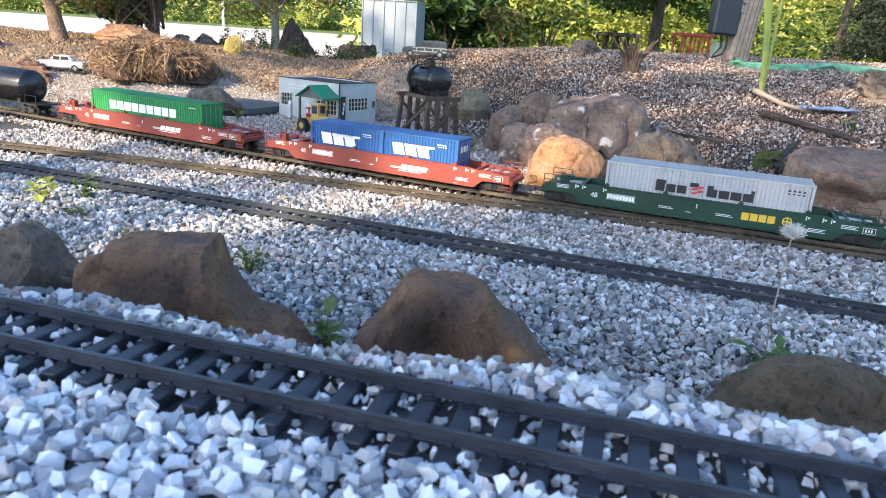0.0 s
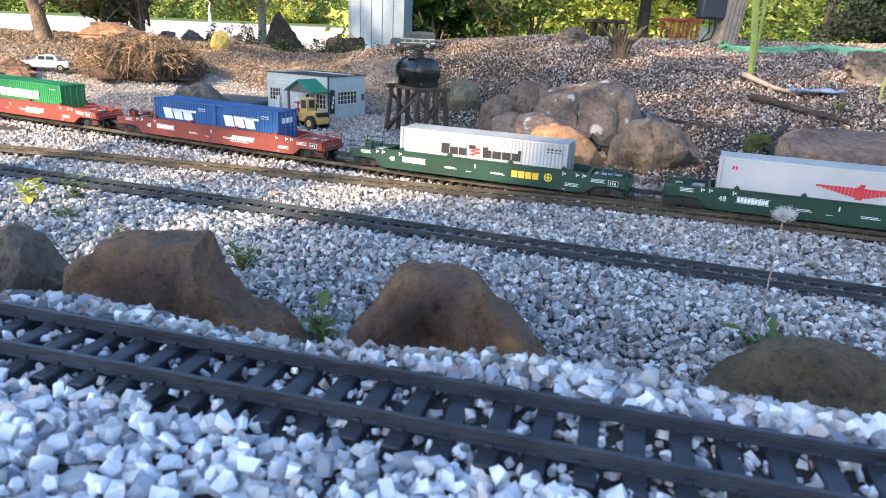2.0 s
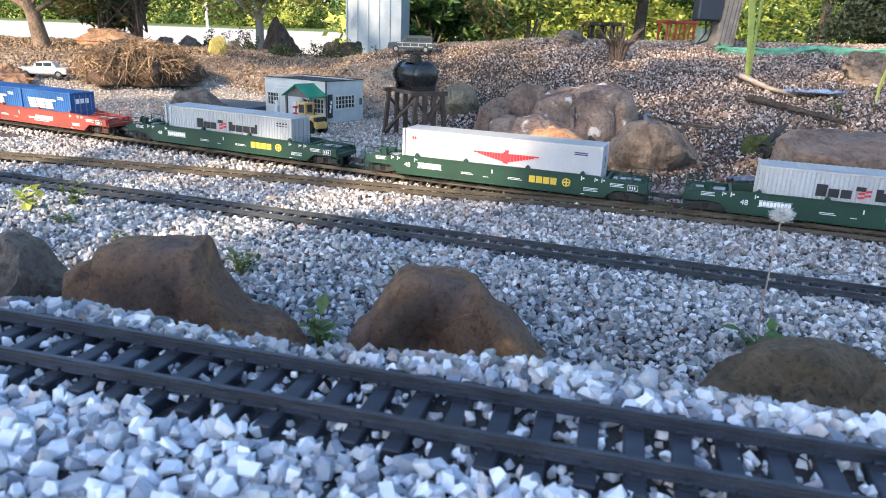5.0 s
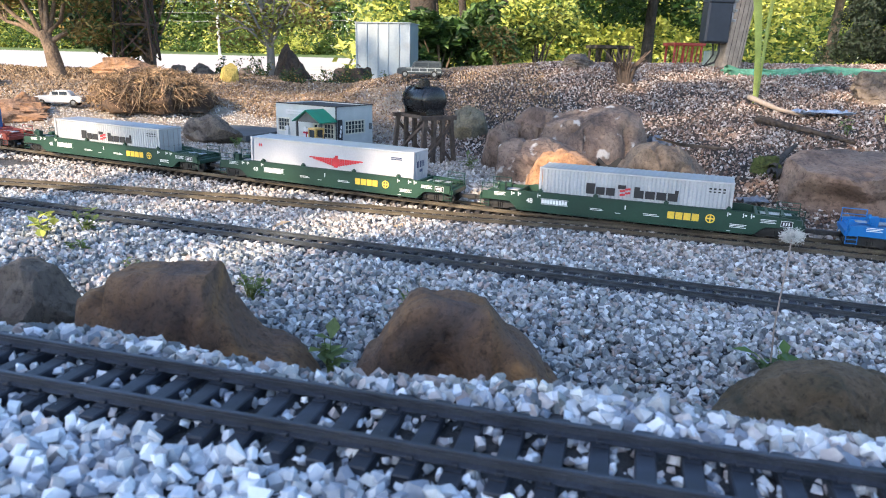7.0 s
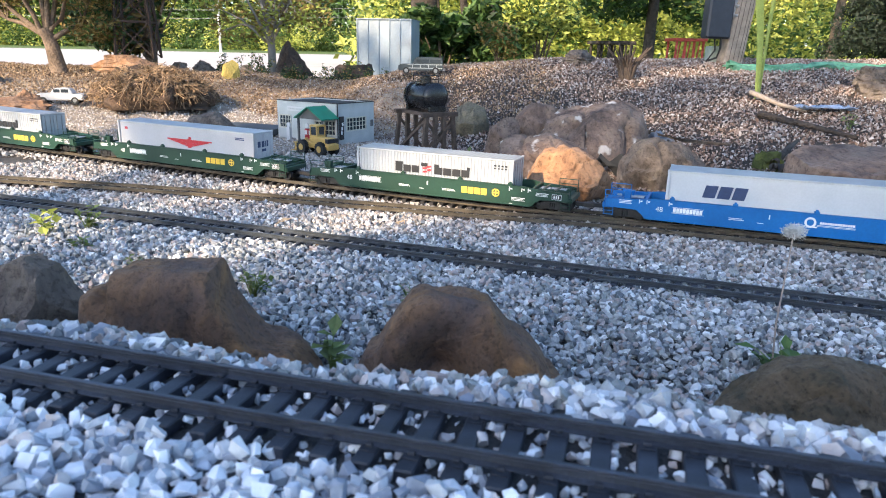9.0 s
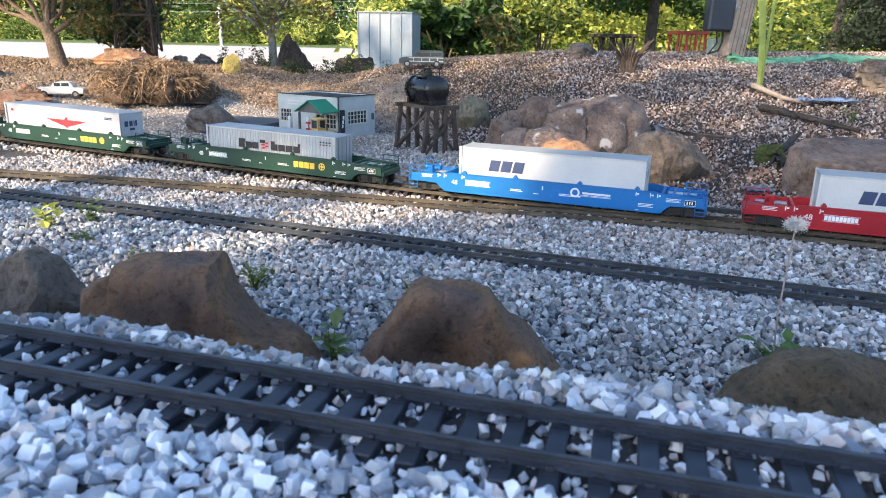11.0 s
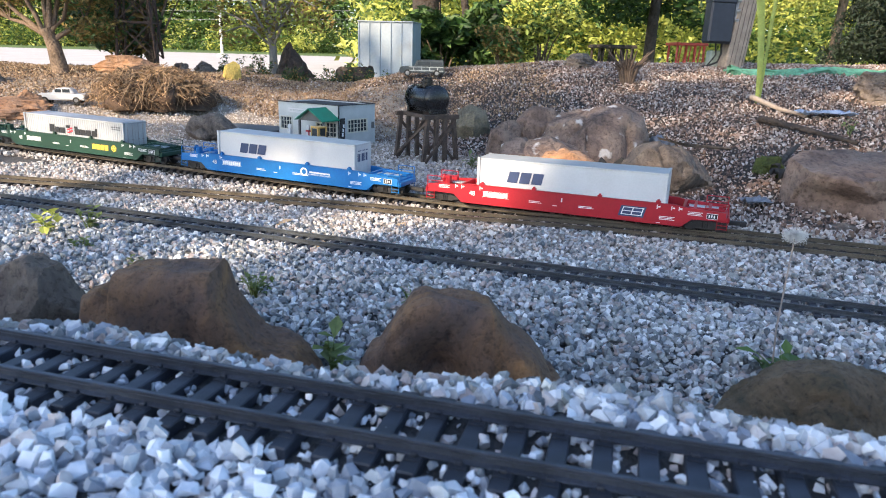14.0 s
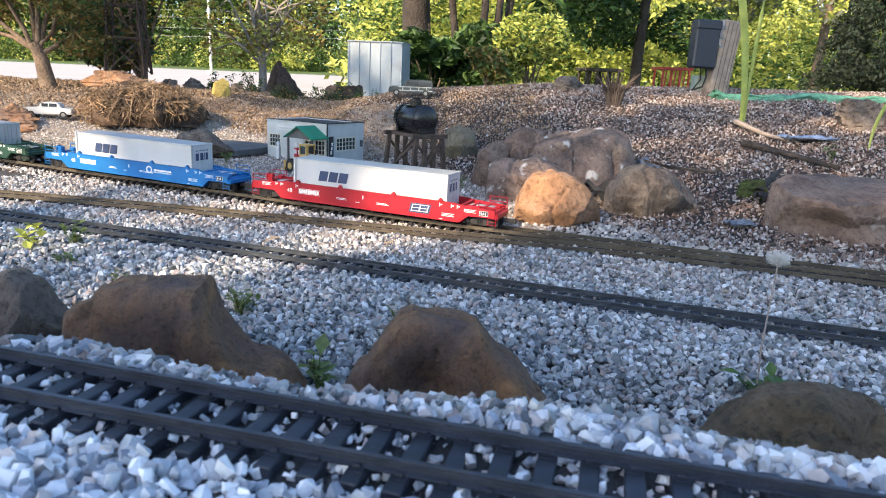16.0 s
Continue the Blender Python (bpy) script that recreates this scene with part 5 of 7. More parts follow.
def wheel_loader():
    root = thing("wheel_loader", pose(-0.46, 2.36, gz(-0.46, 2.36) + 0.004, 0, 0, -40) @ Matrix.Scale(1.2, 4), "yellow toy wheel loader with black tyres", "toy vehicle")
    bm = bmesh.new()
    box(bm, 0.0, -0.018, 0.02, 0.07, 0.018, 0.05, 0.004)
    box(bm, 0.058, -0.02, 0.016, 0.076, 0.02, 0.034, 0.003)
    box(bm, -0.055, -0.014, 0.016, 0.01, 0.014, 0.034, 0.003)
    part("chassis", bm, LOADER, root)
    bm = bmesh.new()
    for x in (-0.008, 0.02):
        for y in (-0.015, 0.015):
            box(bm, x - 0.0018, y - 0.0018, 0.046, x + 0.0018, y + 0.0018, 0.08)
    box(bm, -0.011, -0.0165, 0.078, 0.022, 0.0165, 0.083, 0.001)
    box(bm, -0.01, -0.016, 0.034, 0.022, 0.016, 0.054, 0.001)
    part("cab", bm, LOADER, root)
    bm = bmesh.new()
    box(bm, -0.008, -0.0152, 0.055, 0.02, -0.0144, 0.077)
    box(bm, -0.008, 0.0144, 0.055, 0.02, 0.0152, 0.077)
    part("cab_window", bm, PANE, root)
    bm = bmesh.new()
    box(bm, 0.06, -0.0185, 0.036, 0.0705, 0.0185, 0.048)
    part("grille", bm, BLACK, root)
    for x in (-0.036, 0.045):
        for s in (-1, 1):
            bm = bmesh.new()
            rod(bm, (x, s * 0.016, 0.018), (x, s * 0.03, 0.018), 0.0185, n=22)
            for k in range(16):
                a = k * math.pi / 8
                box(bm, -0.0016, s * 0.023 - 0.007, 0.018, 0.0016, s * 0.023 + 0.007, 0.0205, 0, Matrix.Translation((x, 0, 0.018)) @ Matrix.Rotation(a, 4, "Y"))
            w = part("wheel", bm, RUBBER, root)
            bm = bmesh.new()
            rod(bm, (x, s * 0.02, 0.018), (x, s * 0.031, 0.018), 0.0095, n=16)
            part("rim", bm, LOADER, w)
    bm = bmesh.new()
    for s in (-1, 1):
        beam(bm, (-0.03, s * 0.011, 0.042), (-0.064, s * 0.011, 0.02), 0.006, 0.006)
    rod(bm, (-0.025, 0, 0.04), (-0.06, 0, 0.026), 0.003)
    part("lift_arms", bm, LOADER, root)
    bm = bmesh.new()
    prism(bm, [(-0.066, 0.004), (-0.086, 0.002), (-0.088, 0.005), (-0.071, 0.009), (-0.069, 0.024), (-0.075, 0.03), (-0.063, 0.028), (-0.061, 0.011)], -0.026, 0.026)
    part("bucket", bm, LOADER, root)
    bm = bmesh.new()
    rod(bm, (0.035, 0.006, 0.05), (0.035, 0.006, 0.068), 0.002)
    part("exhaust", bm, BLACK, root)


wheel_loader()


def lay_dark_slab():
    bm = bmesh.new()
    # A thin flat dark grey slab laid just above the gravel.
    box(bm, -0.22, -0.13, -0.02, 0.14, 0.17, 0.004, 0.002)
    ob = finish("paved_pad", bm, SLATE)
    x, y = -0.86, 2.83
    ob.matrix_basis = pose(x, y, gz(x, y) + 0.022, 0, 0, -25)
    tagged(ob, "flat dark grey slab beside the shop", "paving")


lay_dark_slab()

# ---- the water tower ----


def tower():
    x, y = -0.085, 2.40
    root = thing("tank_stand", pose(x, y, gz(x, y) - 0.01, 0, 0, -57), "dark timber trestle stand with crossed braces", "trestle")
    # local x runs along the tank, from the back bent to the front one
    for e in (-1, 1):
        cx = e * 0.095
        bent = tagged(new("bent"), "")
        bent.parent = root
        for k, w in ((-1, 0.062), (-0.33, 0.02), (0.33, 0.02), (1, 0.062)):
            bm = bmesh.new()
            beam(bm, (cx, k * 0.068 if abs(k) == 1 else k * 0.06, 0.0), (cx, k * 0.05, 0.158), 0.013, 0.013)
            part("post", bm, TIMBER, root)
        bm = bmesh.new()
        box(bm, cx - 0.008, -0.07, 0.157, cx + 0.008, 0.07, 0.171, 0.001)
        part("cap_beam", bm, TIMBER, root)
        bm = bmesh.new()
        box(bm, cx - 0.012, -0.11, -0.014, cx + 0.012, 0.11, 0.006, 0.001)
        part("sill_beam", bm, TIMBER, root)
        for s in (-1, 1):
            bm = bmesh.new()
            beam(bm, (cx + s * 0.009, -s * 0.064, 0.012), (cx + s * 0.009, s * 0.052, 0.148), 0.005, 0.009)
            part("brace", bm, TIMBER, root)
        bpy.data.objects.remove(bent)
    for s in (-1, 1):
        bm = bmesh.new()
        beam(bm, (-0.1, s * 0.04, 0.164), (0.1, s * 0.04, 0.164), 0.009, 0.011)
        part("stringer", bm, TIMBER, root)
        bm = bmesh.new()
        beam(bm, (-0.095, s * 0.066, 0.02), (0.095, s * 0.054, 0.148), 0.005, 0.009)
        part("brace", bm, TIMBER, root)
    tank = thing("water_tank", pose(x, y, gz(x, y) + 0.162, 0, 0, -57), "glossy black horizontal tank with a railed dome on a timber stand", "tank")
    bm = bmesh.new()
    R = 0.045
    bmesh.ops.create_uvsphere(bm, u_segments=36, v_segments=20, radius=R)
    for v in bm.verts:
        c = v.co.z
        v.co.z = math.copysign(0.074 + abs(c) * 0.28, c) if abs(c) > 1e-5 else 0
    bmesh.ops.transform(bm, matrix=Matrix.Translation((0, 0, R + 0.004)) @ Matrix.Rotation(radians(90), 4, "Y"), verts=bm.verts)
    part("barrel", bm, TANKBLACK, tank, smooth=True)
    bm = bmesh.new()
    for e in (-1, 1):
        box(bm, e * 0.075 - 0.007, -0.032, 0, e * 0.075 + 0.007, 0.032, 0.018, 0.001)
        for a in np.linspace(0, 6.28, 33)[:-1]:
            beam(bm, (e * 0.06, math.cos(a) * 0.0448, R + 0.004 + math.sin(a) * 0.0448), (e * 0.06, math.cos(a + 0.2) * 0.0448, R + 0.004 + math.sin(a + 0.2) * 0.0448), 0.001, 0.004)
    part("saddle", bm, TANKBLACK, tank)
    bm = bmesh.new()
    rod(bm, (0, 0, 2 * R), (0, 0, 2 * R + 0.022), 0.02, n=20)
    rod(bm, (0, 0, 2 * R + 0.022), (0, 0, 2 * R + 0.027), 0.016, n=20)
    part("dome", bm, TANKBLACK, tank, smooth=False)
    bm = bmesh.new()
    box(bm, -0.034, -0.03, 2 * R - 0.001, 0.034, 0.03, 2 * R + 0.001)
    for a in (-0.034, 0.034):
        for b in (-0.03, 0.03):
            rod(bm, (a, b, 2 * R - 0.004), (a, b, 2 * R + 0.028), 0.0018, n=6)
    for b in (-0.03, 0.03):
        for z in (0.014, 0.027):
            rod(bm, (-0.034, b, 2 * R + z), (0.034, b, 2 * R + z), 0.0014, n=6)
    for a in (-0.034, 0.034):
        rod(bm, (a, -0.03, 2 * R + 0.027), (a, 0.03, 2 * R + 0.027), 0.0014, n=6)
    part("dome_rail", bm, TANKBLACK, tank)


tower()

# ---- toy cars ----


def toy_car(label, x, y, yaw, paint, length=0.17, z=None, top=C_WHITE, wagon=False, trim=None):
    root = thing("toy_car", pose(x, y, gz(x, y) + 0.006 if z is None else z, 0, 0, yaw), label, "toy car", "toy cars")
    k = length / 0.17
    bm = bmesh.new()
    prism(bm, [(a * k, b * k) for a, b in ((-0.085, 0.013), (-0.085, 0.032), (-0.07, 0.036), (-0.02, 0.037), (0.055, 0.037), (0.082, 0.034), (0.086, 0.026), (0.084, 0.012))], -0.03 * k, 0.03 * k)
    bmesh.ops.bevel(bm, geom=bm.edges[:], offset=0.003 * k, segments=2, affect="EDGES")
    part("body", bm, paint, root)
    bm = bmesh.new()
    cab = ((-0.083, 0.036), (-0.08, 0.06), (-0.03, 0.062), (0.018, 0.06), (0.032, 0.036)) if wagon else ((-0.05, 0.036), (-0.038, 0.055), (0.0, 0.058), (0.018, 0.054), (0.034, 0.036))
    prism(bm, [(a * k, b * k) for a, b in cab], -0.025 * k, 0.025 * k)
    bmesh.ops.bevel(bm, geom=bm.edges[:], offset=0.003 * k, segments=2, affect="EDGES")
    part("cabin", bm, top, root)
    bm = bmesh.new()
    for s in (-1, 1):
        for a, b in (((-0.074, -0.034), (-0.03, 0.016)) if wagon else ((-0.034, -0.008), (-0.004, 0.018))):
            y0, y1 = sorted((s * 0.0248 * k, s * 0.0258 * k))
            box(bm, a * k, y0, 0.041 * k, b * k, y1, 0.053 * k)
    part("side_windows", bm, PANE, root)
    if trim:
        bm = bmesh.new()
        for s in (-1, 1):
            y0, y1 = sorted((s * 0.0298 * k, s * 0.0308 * k))
            for z in (0.02, 0.033):
                box(bm, -0.08 * k, y0, z * k, 0.05 * k, y1, (z + 0.003) * k)
            for a in (-0.06, -0.03, 0.0, 0.03):
                box(bm, a * k, y0, 0.02 * k, (a + 0.003) * k, y1, 0.034 * k)
        part("side_trim", bm, trim, root)
    bm = bmesh.new()
    for a in (-0.088, 0.086):
        box(bm, (a - 0.002) * k, -0.031 * k, 0.013 * k, (a + 0.003) * k, 0.031 * k, 0.019 * k, 0.001)
    part("bumpers", bm, STEEL, root)
    for a in (-0.055, 0.055):
        for s in (-1, 1):
            bm = bmesh.new()
            rod(bm, (a * k, s * 0.022 * k, 0.0125 * k), (a * k, s * 0.031 * k, 0.0125 * k), 0.0125 * k, n=18)
            w = part("wheel", bm, RUBBER, root)
            bm = bmesh.new()
            rod(bm, (a * k, s * 0.03 * k, 0.0125 * k), (a * k, s * 0.0318 * k, 0.0125 * k), 0.007 * k, n=14)
            part("hubcap", bm, STEEL, w)


toy_car("white and black toy sedan in dry leaves", -1.73, 3.06, 190, C_WHITE, 0.2)
toy_car("dark red-brown toy pickup half hidden in leaves", -1.5, 3.24, 15, mat("maroon_paint", (0.06, 0.015, 0.018), 0.4), 0.15, top=mat("maroon_paint", (0.06, 0.015, 0.018), 0.4))
toy_car("dark toy station wagon with pale side trim on the crest", -0.17, 3.9, 184, mat("slate_paint", (0.05, 0.06, 0.065), 0.35), 0.25, z=gz(-0.16, 3.9) + 0.012, top=mat("slate_paint", (0.05, 0.06, 0.065), 0.35), wagon=True, trim=mat("pale_trim", (0.4, 0.42, 0.4), 0.5))

# ---- garden plants, posts and the far side ----


def leaf_cloud(name, centers, radii, count, size, material, parent, seed, flat=0.6, hang=0.0, shell=0.5):
    """Leaves as small bent blades, thick round the given centres, thinning outwards."""
    r = np.random.default_rng(seed)
    centers, radii = np.asarray(centers, float), np.asarray(radii, float)
    if radii.ndim == 1:
        radii = np.repeat(radii[:, None], 3, 1)
    vol = radii.prod(1) ** (2 / 3)
    which = r.choice(len(centers), count, p=vol / vol.sum())
    d = r.normal(size=(count, 3))
    d /= np.linalg.norm(d, axis=1)[:, None]
    rad = r.uniform(0, 1, count) ** (1 / 3) * (1 - shell) + shell * r.uniform(0.75, 1.12, count)
    p = centers[which] + d * radii[which] * rad[:, None]
    a = r.normal(size=(count, 3))
    a[:, 2] = a[:, 2] * flat - hang
    a /= np.linalg.norm(a, axis=1)[:, None]
    b = np.cross(a, r.normal(size=(count, 3)))
    b /= np.linalg.norm(b, axis=1)[:, None]
    s = size * r.uniform(0.6, 1.4, count)[:, None]
    n = np.cross(a, b)
    v = np.stack([p - a * s, p + b * s * 0.42 + n * s * 0.12, p + a * s, p - b * s * 0.42 + n * s * 0.12], 1).reshape(-1, 3)
    f = np.arange(count * 4).reshape(-1, 4)
    ob = quick(name, v, f, material)
    ob.parent = parent
    return ob


def limb(bm, pts, r0, r1, n=7):
    """A tapering limb through the points."""
    rings = []
    for i, p in enumerate(pts):
        p = Vector(p)
        d = (Vector(pts[min(i + 1, len(pts) - 1)]) - Vector(pts[max(i - 1, 0)])).normalized()
        u = d.orthogonal().normalized()
        w = d.cross(u)
        r = r0 + (r1 - r0) * i / (len(pts) - 1)
        rings.append([bm.verts.new(p + (u * math.cos(k * 6.2832 / n) + w * math.sin(k * 6.2832 / n)) * r) for k in range(n)])
    for a, b in zip(rings, rings[1:]):
        for k in range(n):
            bm.faces.new((a[k], a[(k + 1) % n], b[(k + 1) % n], b[k]))


def tree(label, x, y, height, trunk_r, crowns, leaves, size, leaf, bark, seed, name="tree", limbs=7, lean=(0, 0), first=0.35, z=None, hang=0.0, group="trees behind the garden", shell=0.5):
    """A tapered trunk with limbs that reach into the crown, and a crown of many leaves."""
    r = random.Random(seed)
    z0 = gz(x, y) if z is None else z
    root = thing(name, pose(x, y, z0), label, "tree", group)
    bm = bmesh.new()
    pts = [Vector((lean[0] * u * height + 0.03 * height * math.sin(u * 5 + seed) * u, lean[1] * u * height, u * height - 0.05 * trunk_r)) for u in np.linspace(0, 0.9, 9)]
    limb(bm, pts, trunk_r, trunk_r * 0.25, 10)
    for i in range(limbs):
        c = Vector(crowns[i % len(crowns)][0])
        rad = crowns[i % len(crowns)][1]
        k = min(7, 2 + int(r.uniform(first, 0.85) * 7))
        end = c + Vector([r.uniform(-0.7, 0.7) * (rad if isinstance(rad, (int, float)) else rad[j]) for j in range(3)])
        a = pts[k]
        mid = a.lerp(end, 0.5) + Vector((r.uniform(-1, 1), r.uniform(-1, 1), r.uniform(0, 1))) * 0.06 * height
        limb(bm, [a, a.lerp(mid, 0.5), mid, mid.lerp(end, 0.6), end], trunk_r * 0.38, trunk_r * 0.06, 6)
    part("trunk", bm, bark, root, smooth=True)
    cs = [c for c, _ in crowns]
    rs = [(q, q, q) if isinstance(q, (int, float)) else q for _, q in crowns]
    if isinstance(leaf, tuple):
        for i, m in enumerate(leaf):
            leaf_cloud("crown", cs, rs, leaves // len(leaf), size, m, root, seed * 7 + i, hang=hang, shell=shell)
    else:
        leaf_cloud("crown", cs, rs, leaves, size, leaf, root, seed * 7, hang=hang, shell=shell)
    return root


def puffs(n, w, d, z0, z1, r0, r1, seed):
    r = random.Random(seed)
    out = []
    for _ in range(n):
        q = r.uniform(r0, r1)
        out.append(((r.uniform(-w, w), r.uniform(-d, d), r.uniform(z0, z1)), (q, q, q * r.uniform(0.55, 0.9))))
    return out


def shrub(label, x, y, w, h, count, size, leaf, seed, n=9, z=None, name="shrub"):
    root = thing(name, pose(x, y, gz(x, y) if z is None else z), label, "shrub", "shrubs behind the garden")
    bm = bmesh.new()
    r = random.Random(seed)
    for _ in range(9):
        end = (r.uniform(-w, w) * 0.7, r.uniform(-w, w) * 0.5, h * r.uniform(0.5, 0.95))
        limb(bm, [(r.uniform(-0.1, 0.1) * w, 0, -0.02), (end[0] * 0.4, end[1] * 0.4, end[2] * 0.5), end], h * 0.014, h * 0.004, 5)
    part("stem_tangle", bm, BARK, root)
    pf = puffs(n, w * 0.75, w * 0.5, h * 0.2, h * 0.82, h * 0.16, h * 0.3, seed)
    for i, m in enumerate(leaf if isinstance(leaf, tuple) else (leaf,)):
        leaf_cloud("foliage", [c for c, _ in pf], [q for _, q in pf], count // (len(leaf) if isinstance(leaf, tuple) else 1), size, m, root, seed + i)
    return root


# small trees and shrubs of the garden
def old_tree():
    """A stout low trunk that forks into crooked limbs, with fine russet and green sprays."""
    root = thing("garden_tree", pose(-2.25, 3.95, gz(-2.25, 3.95)), "small old garden tree with forked pale trunk and autumn leaves", "tree", "trees behind the garden")
    r = random.Random(3)
    bm = bmesh.new()
    limb(bm, [(0.03, 0, -0.04), (0.015, 0, 0.05), (0.0, 0, 0.14), (-0.03, 0.0, 0.24)], 0.05, 0.032, 12)
    tips = []
    for x, y, z in ((-0.34, 0.05, 0.34), (-0.22, -0.05, 0.56), (-0.02, 0.04, 0.66), (0.16, -0.03, 0.5), (0.22, 0.05, 0.3), (-0.45, 0.0, 0.52), (0.05, 0.1, 0.8), (-0.15, 0.1, 0.85)):
        a, e = Vector((r.uniform(-0.03, 0.0), 0, r.uniform(0.14, 0.24))), Vector((x, y, z))
        b = a.lerp(e, 0.4) + Vector((r.uniform(-0.04, 0.04), 0, r.uniform(-0.04, 0.05)))
        c = a.lerp(e, 0.75) + Vector((r.uniform(-0.03, 0.03), 0, r.uniform(-0.02, 0.04)))
        limb(bm, [a, b, c, e], 0.016, 0.005, 8)
        for _ in range(6):
            f = e + Vector((r.uniform(-0.16, 0.16), r.uniform(-0.12, 0.12), r.uniform(-0.06, 0.16)))
            limb(bm, [c, c.lerp(f, 0.5) + Vector((0, 0, 0.02)), f], 0.005, 0.0015, 5)
            tips.append(f)
    part("trunk", bm, mat("pale_furrowed_bark", (0.2, 0.14, 0.095), 0.9, var=0.4, scale=14, fine=90, bump=0.9, dist=0.01), root, smooth=True)
    for k, m in enumerate((LEAF_AUTUMN, LEAF_MID, LEAF_AUTUMN)):
        leaf_cloud("crown", [tuple(t) for t in tips], [(0.13, 0.13, 0.08)] * len(tips), 6500, 0.014, m, root, 21 + k)


old_tree()


def undergrowth(x, y, w, h, seed):
    """Low straggling stems and small leaves, uneven and open."""
    root = thing("undergrowth", pose(x, y, gz(x, y)), "low straggling dark undergrowth behind the yard", "plants", "undergrowth behind the yard")
    r = random.Random(seed)
    bm, cs = bmesh.new(), []
    for _ in range(26):
        a = Vector((r.uniform(-w, w), r.uniform(-0.1, 0.1), -0.01))
        e = a + Vector((r.uniform(-0.06, 0.06), r.uniform(-0.04, 0.04), h * r.uniform(0.3, 1.0)))
        limb(bm, [a, a.lerp(e, 0.5) + Vector((r.uniform(-0.01, 0.01), 0, 0)), e], 0.0025, 0.001, 4)
        cs += [tuple(a.lerp(e, u)) for u in (0.35, 0.7, 1.0)]
    part("stem_tangle", bm, BARK_DARK, root)
    for i, m in enumerate((LEAF_DARK, LEAF_AUTUMN)):
        leaf_cloud("foliage", cs, [(0.022, 0.022, 0.016)] * len(cs), (620, 160)[i], 0.0085, m, root, seed + i)


for x, y, w, h, k in ((-1.05, 4.3, 0.2, 0.1, 41), (-0.85, 4.5, 0.25, 0.14, 42), (-0.55, 4.3, 0.2, 0.1, 43), (-1.35, 4.5, 0.2, 0.12, 45)):
    undergrowth(x, y, w, h, k)
shrub("dark green fine-leaved shrub behind the pylon", -2.05, 4.75, 0.45, 0.95, 4500, 0.03, (LEAF_DARK, LEAF_AUTUMN, LEAF_DARK), 5, 12)
tree("sparse grey-twigged small tree with yellowing leaves", -1.36, 5.3, 1.0, 0.034, puffs(13, 0.4, 0.3, 0.3, 1.0, 0.12, 0.22, 8), 3000, 0.022, (LEAF_AUTUMN, LEAF_SUNLIT), mat("grey_twigs", (0.28, 0.25, 0.22), 0.9), 8, name="garden_tree", limbs=30, first=0.0)
shrub("broad-leaved green shrub beside the metal box", -0.1, 6.1, 0.42, 0.75, 2600, 0.05, (LEAF_DARK, LEAF_MID), 11)
shrub("dark green rounded shrub behind the mound", 0.32, 6.3, 0.35, 0.7, 2200, 0.045, (LEAF_DARK, LEAF_MID), 12)
shrub("yellow-green fine-leaved shrub at the crest", 0.66, 5.3, 0.34, 0.62, 5200, 0.024, (LEAF_SUNLIT, LEAF_MID, LEAF_SUNLIT), 13, 14)
shrub("low reddish and green shrub at the crest", 0.34, 5.0, 0.2, 0.32, 1500, 0.022, (LEAF_AUTUMN, LEAF_MID), 14)
def conifer():
    root = thing("conifer", pose(3.2, 4.75, gz(3.2, 4.75)), "dense dark dwarf conifer of puffy clumps", "conifer", "shrubs behind the garden")
    bm = bmesh.new()
    limb(bm, [(0, 0, -0.05), (0.01, 0, 1.0), (0, 0, 2.0)], 0.05, 0.01, 8)
    part("trunk", bm, BARK_DARK, root)
    r, cs, rs = random.Random(15), [], []
    for _ in range(330):
        z = 2.3 * r.random() ** 1.5
        q, a = (0.6 * (1 - z / 2.5)) * r.uniform(0.75, 1.0), r.uniform(0, 6.283)
        cs.append((math.cos(a) * q, math.sin(a) * q, z + 0.05))
        w = r.uniform(0.07, 0.13)
        rs.append((w, w, w * 0.8))
    leaf_cloud("foliage", cs, rs, 60000, 0.016, CONIFER, root, 15, flat=1.0, hang=-0.3)


conifer()
tree("large tree with dark furrowed trunk", -0.26, 7.4, 6.5, 0.17, puffs(9, 1.6, 1.2, 2.3, 5.5, 0.6, 1.1, 16), 1400, 0.09, (LEAF_MID, LEAF_SUNLIT), BARK_DARK, 16, limbs=9, first=0.3)
for k, (dx, ln) in enumerate(((0.0, 0.03), (0.1, 0.1), (0.16, 0.16), (-0.1, -0.12))):
    tree("slender dark stem of a clump of trees", 0.33 + dx, 6.7 + 0.1 * k, 4.2, 0.045, puffs(5, 0.7, 0.5, 1.2, 3.6, 0.3, 0.6, 20 + k), 420, 0.07, (LEAF_MID, LEAF_SUNLIT), BARK_DARK, 20 + k, limbs=7, lean=(ln, 0))
tree("leafy young tree with low drooping crown", 2.5, 9.0, 4.6, 0.085, puffs(20, 1.2, 0.8, 1.3, 3.2, 0.3, 0.55, 24), 17000, 0.05, (LEAF_DARK, LEAF_MID), BARK_DARK, 24, limbs=14, hang=0.3)
tree("fine-leaved tree with grey bark", 5.6, 10.5, 5.0, 0.08, puffs(10, 1.0, 0.8, 1.3, 4.0, 0.35, 0.7, 25), 6000, 0.06, (mat("silver_leaf", (0.3, 0.32, 0.24), 0.6, island=0.5, bump=0, translucent=0.3), LEAF_SUNLIT), BARK, 25, limbs=14)


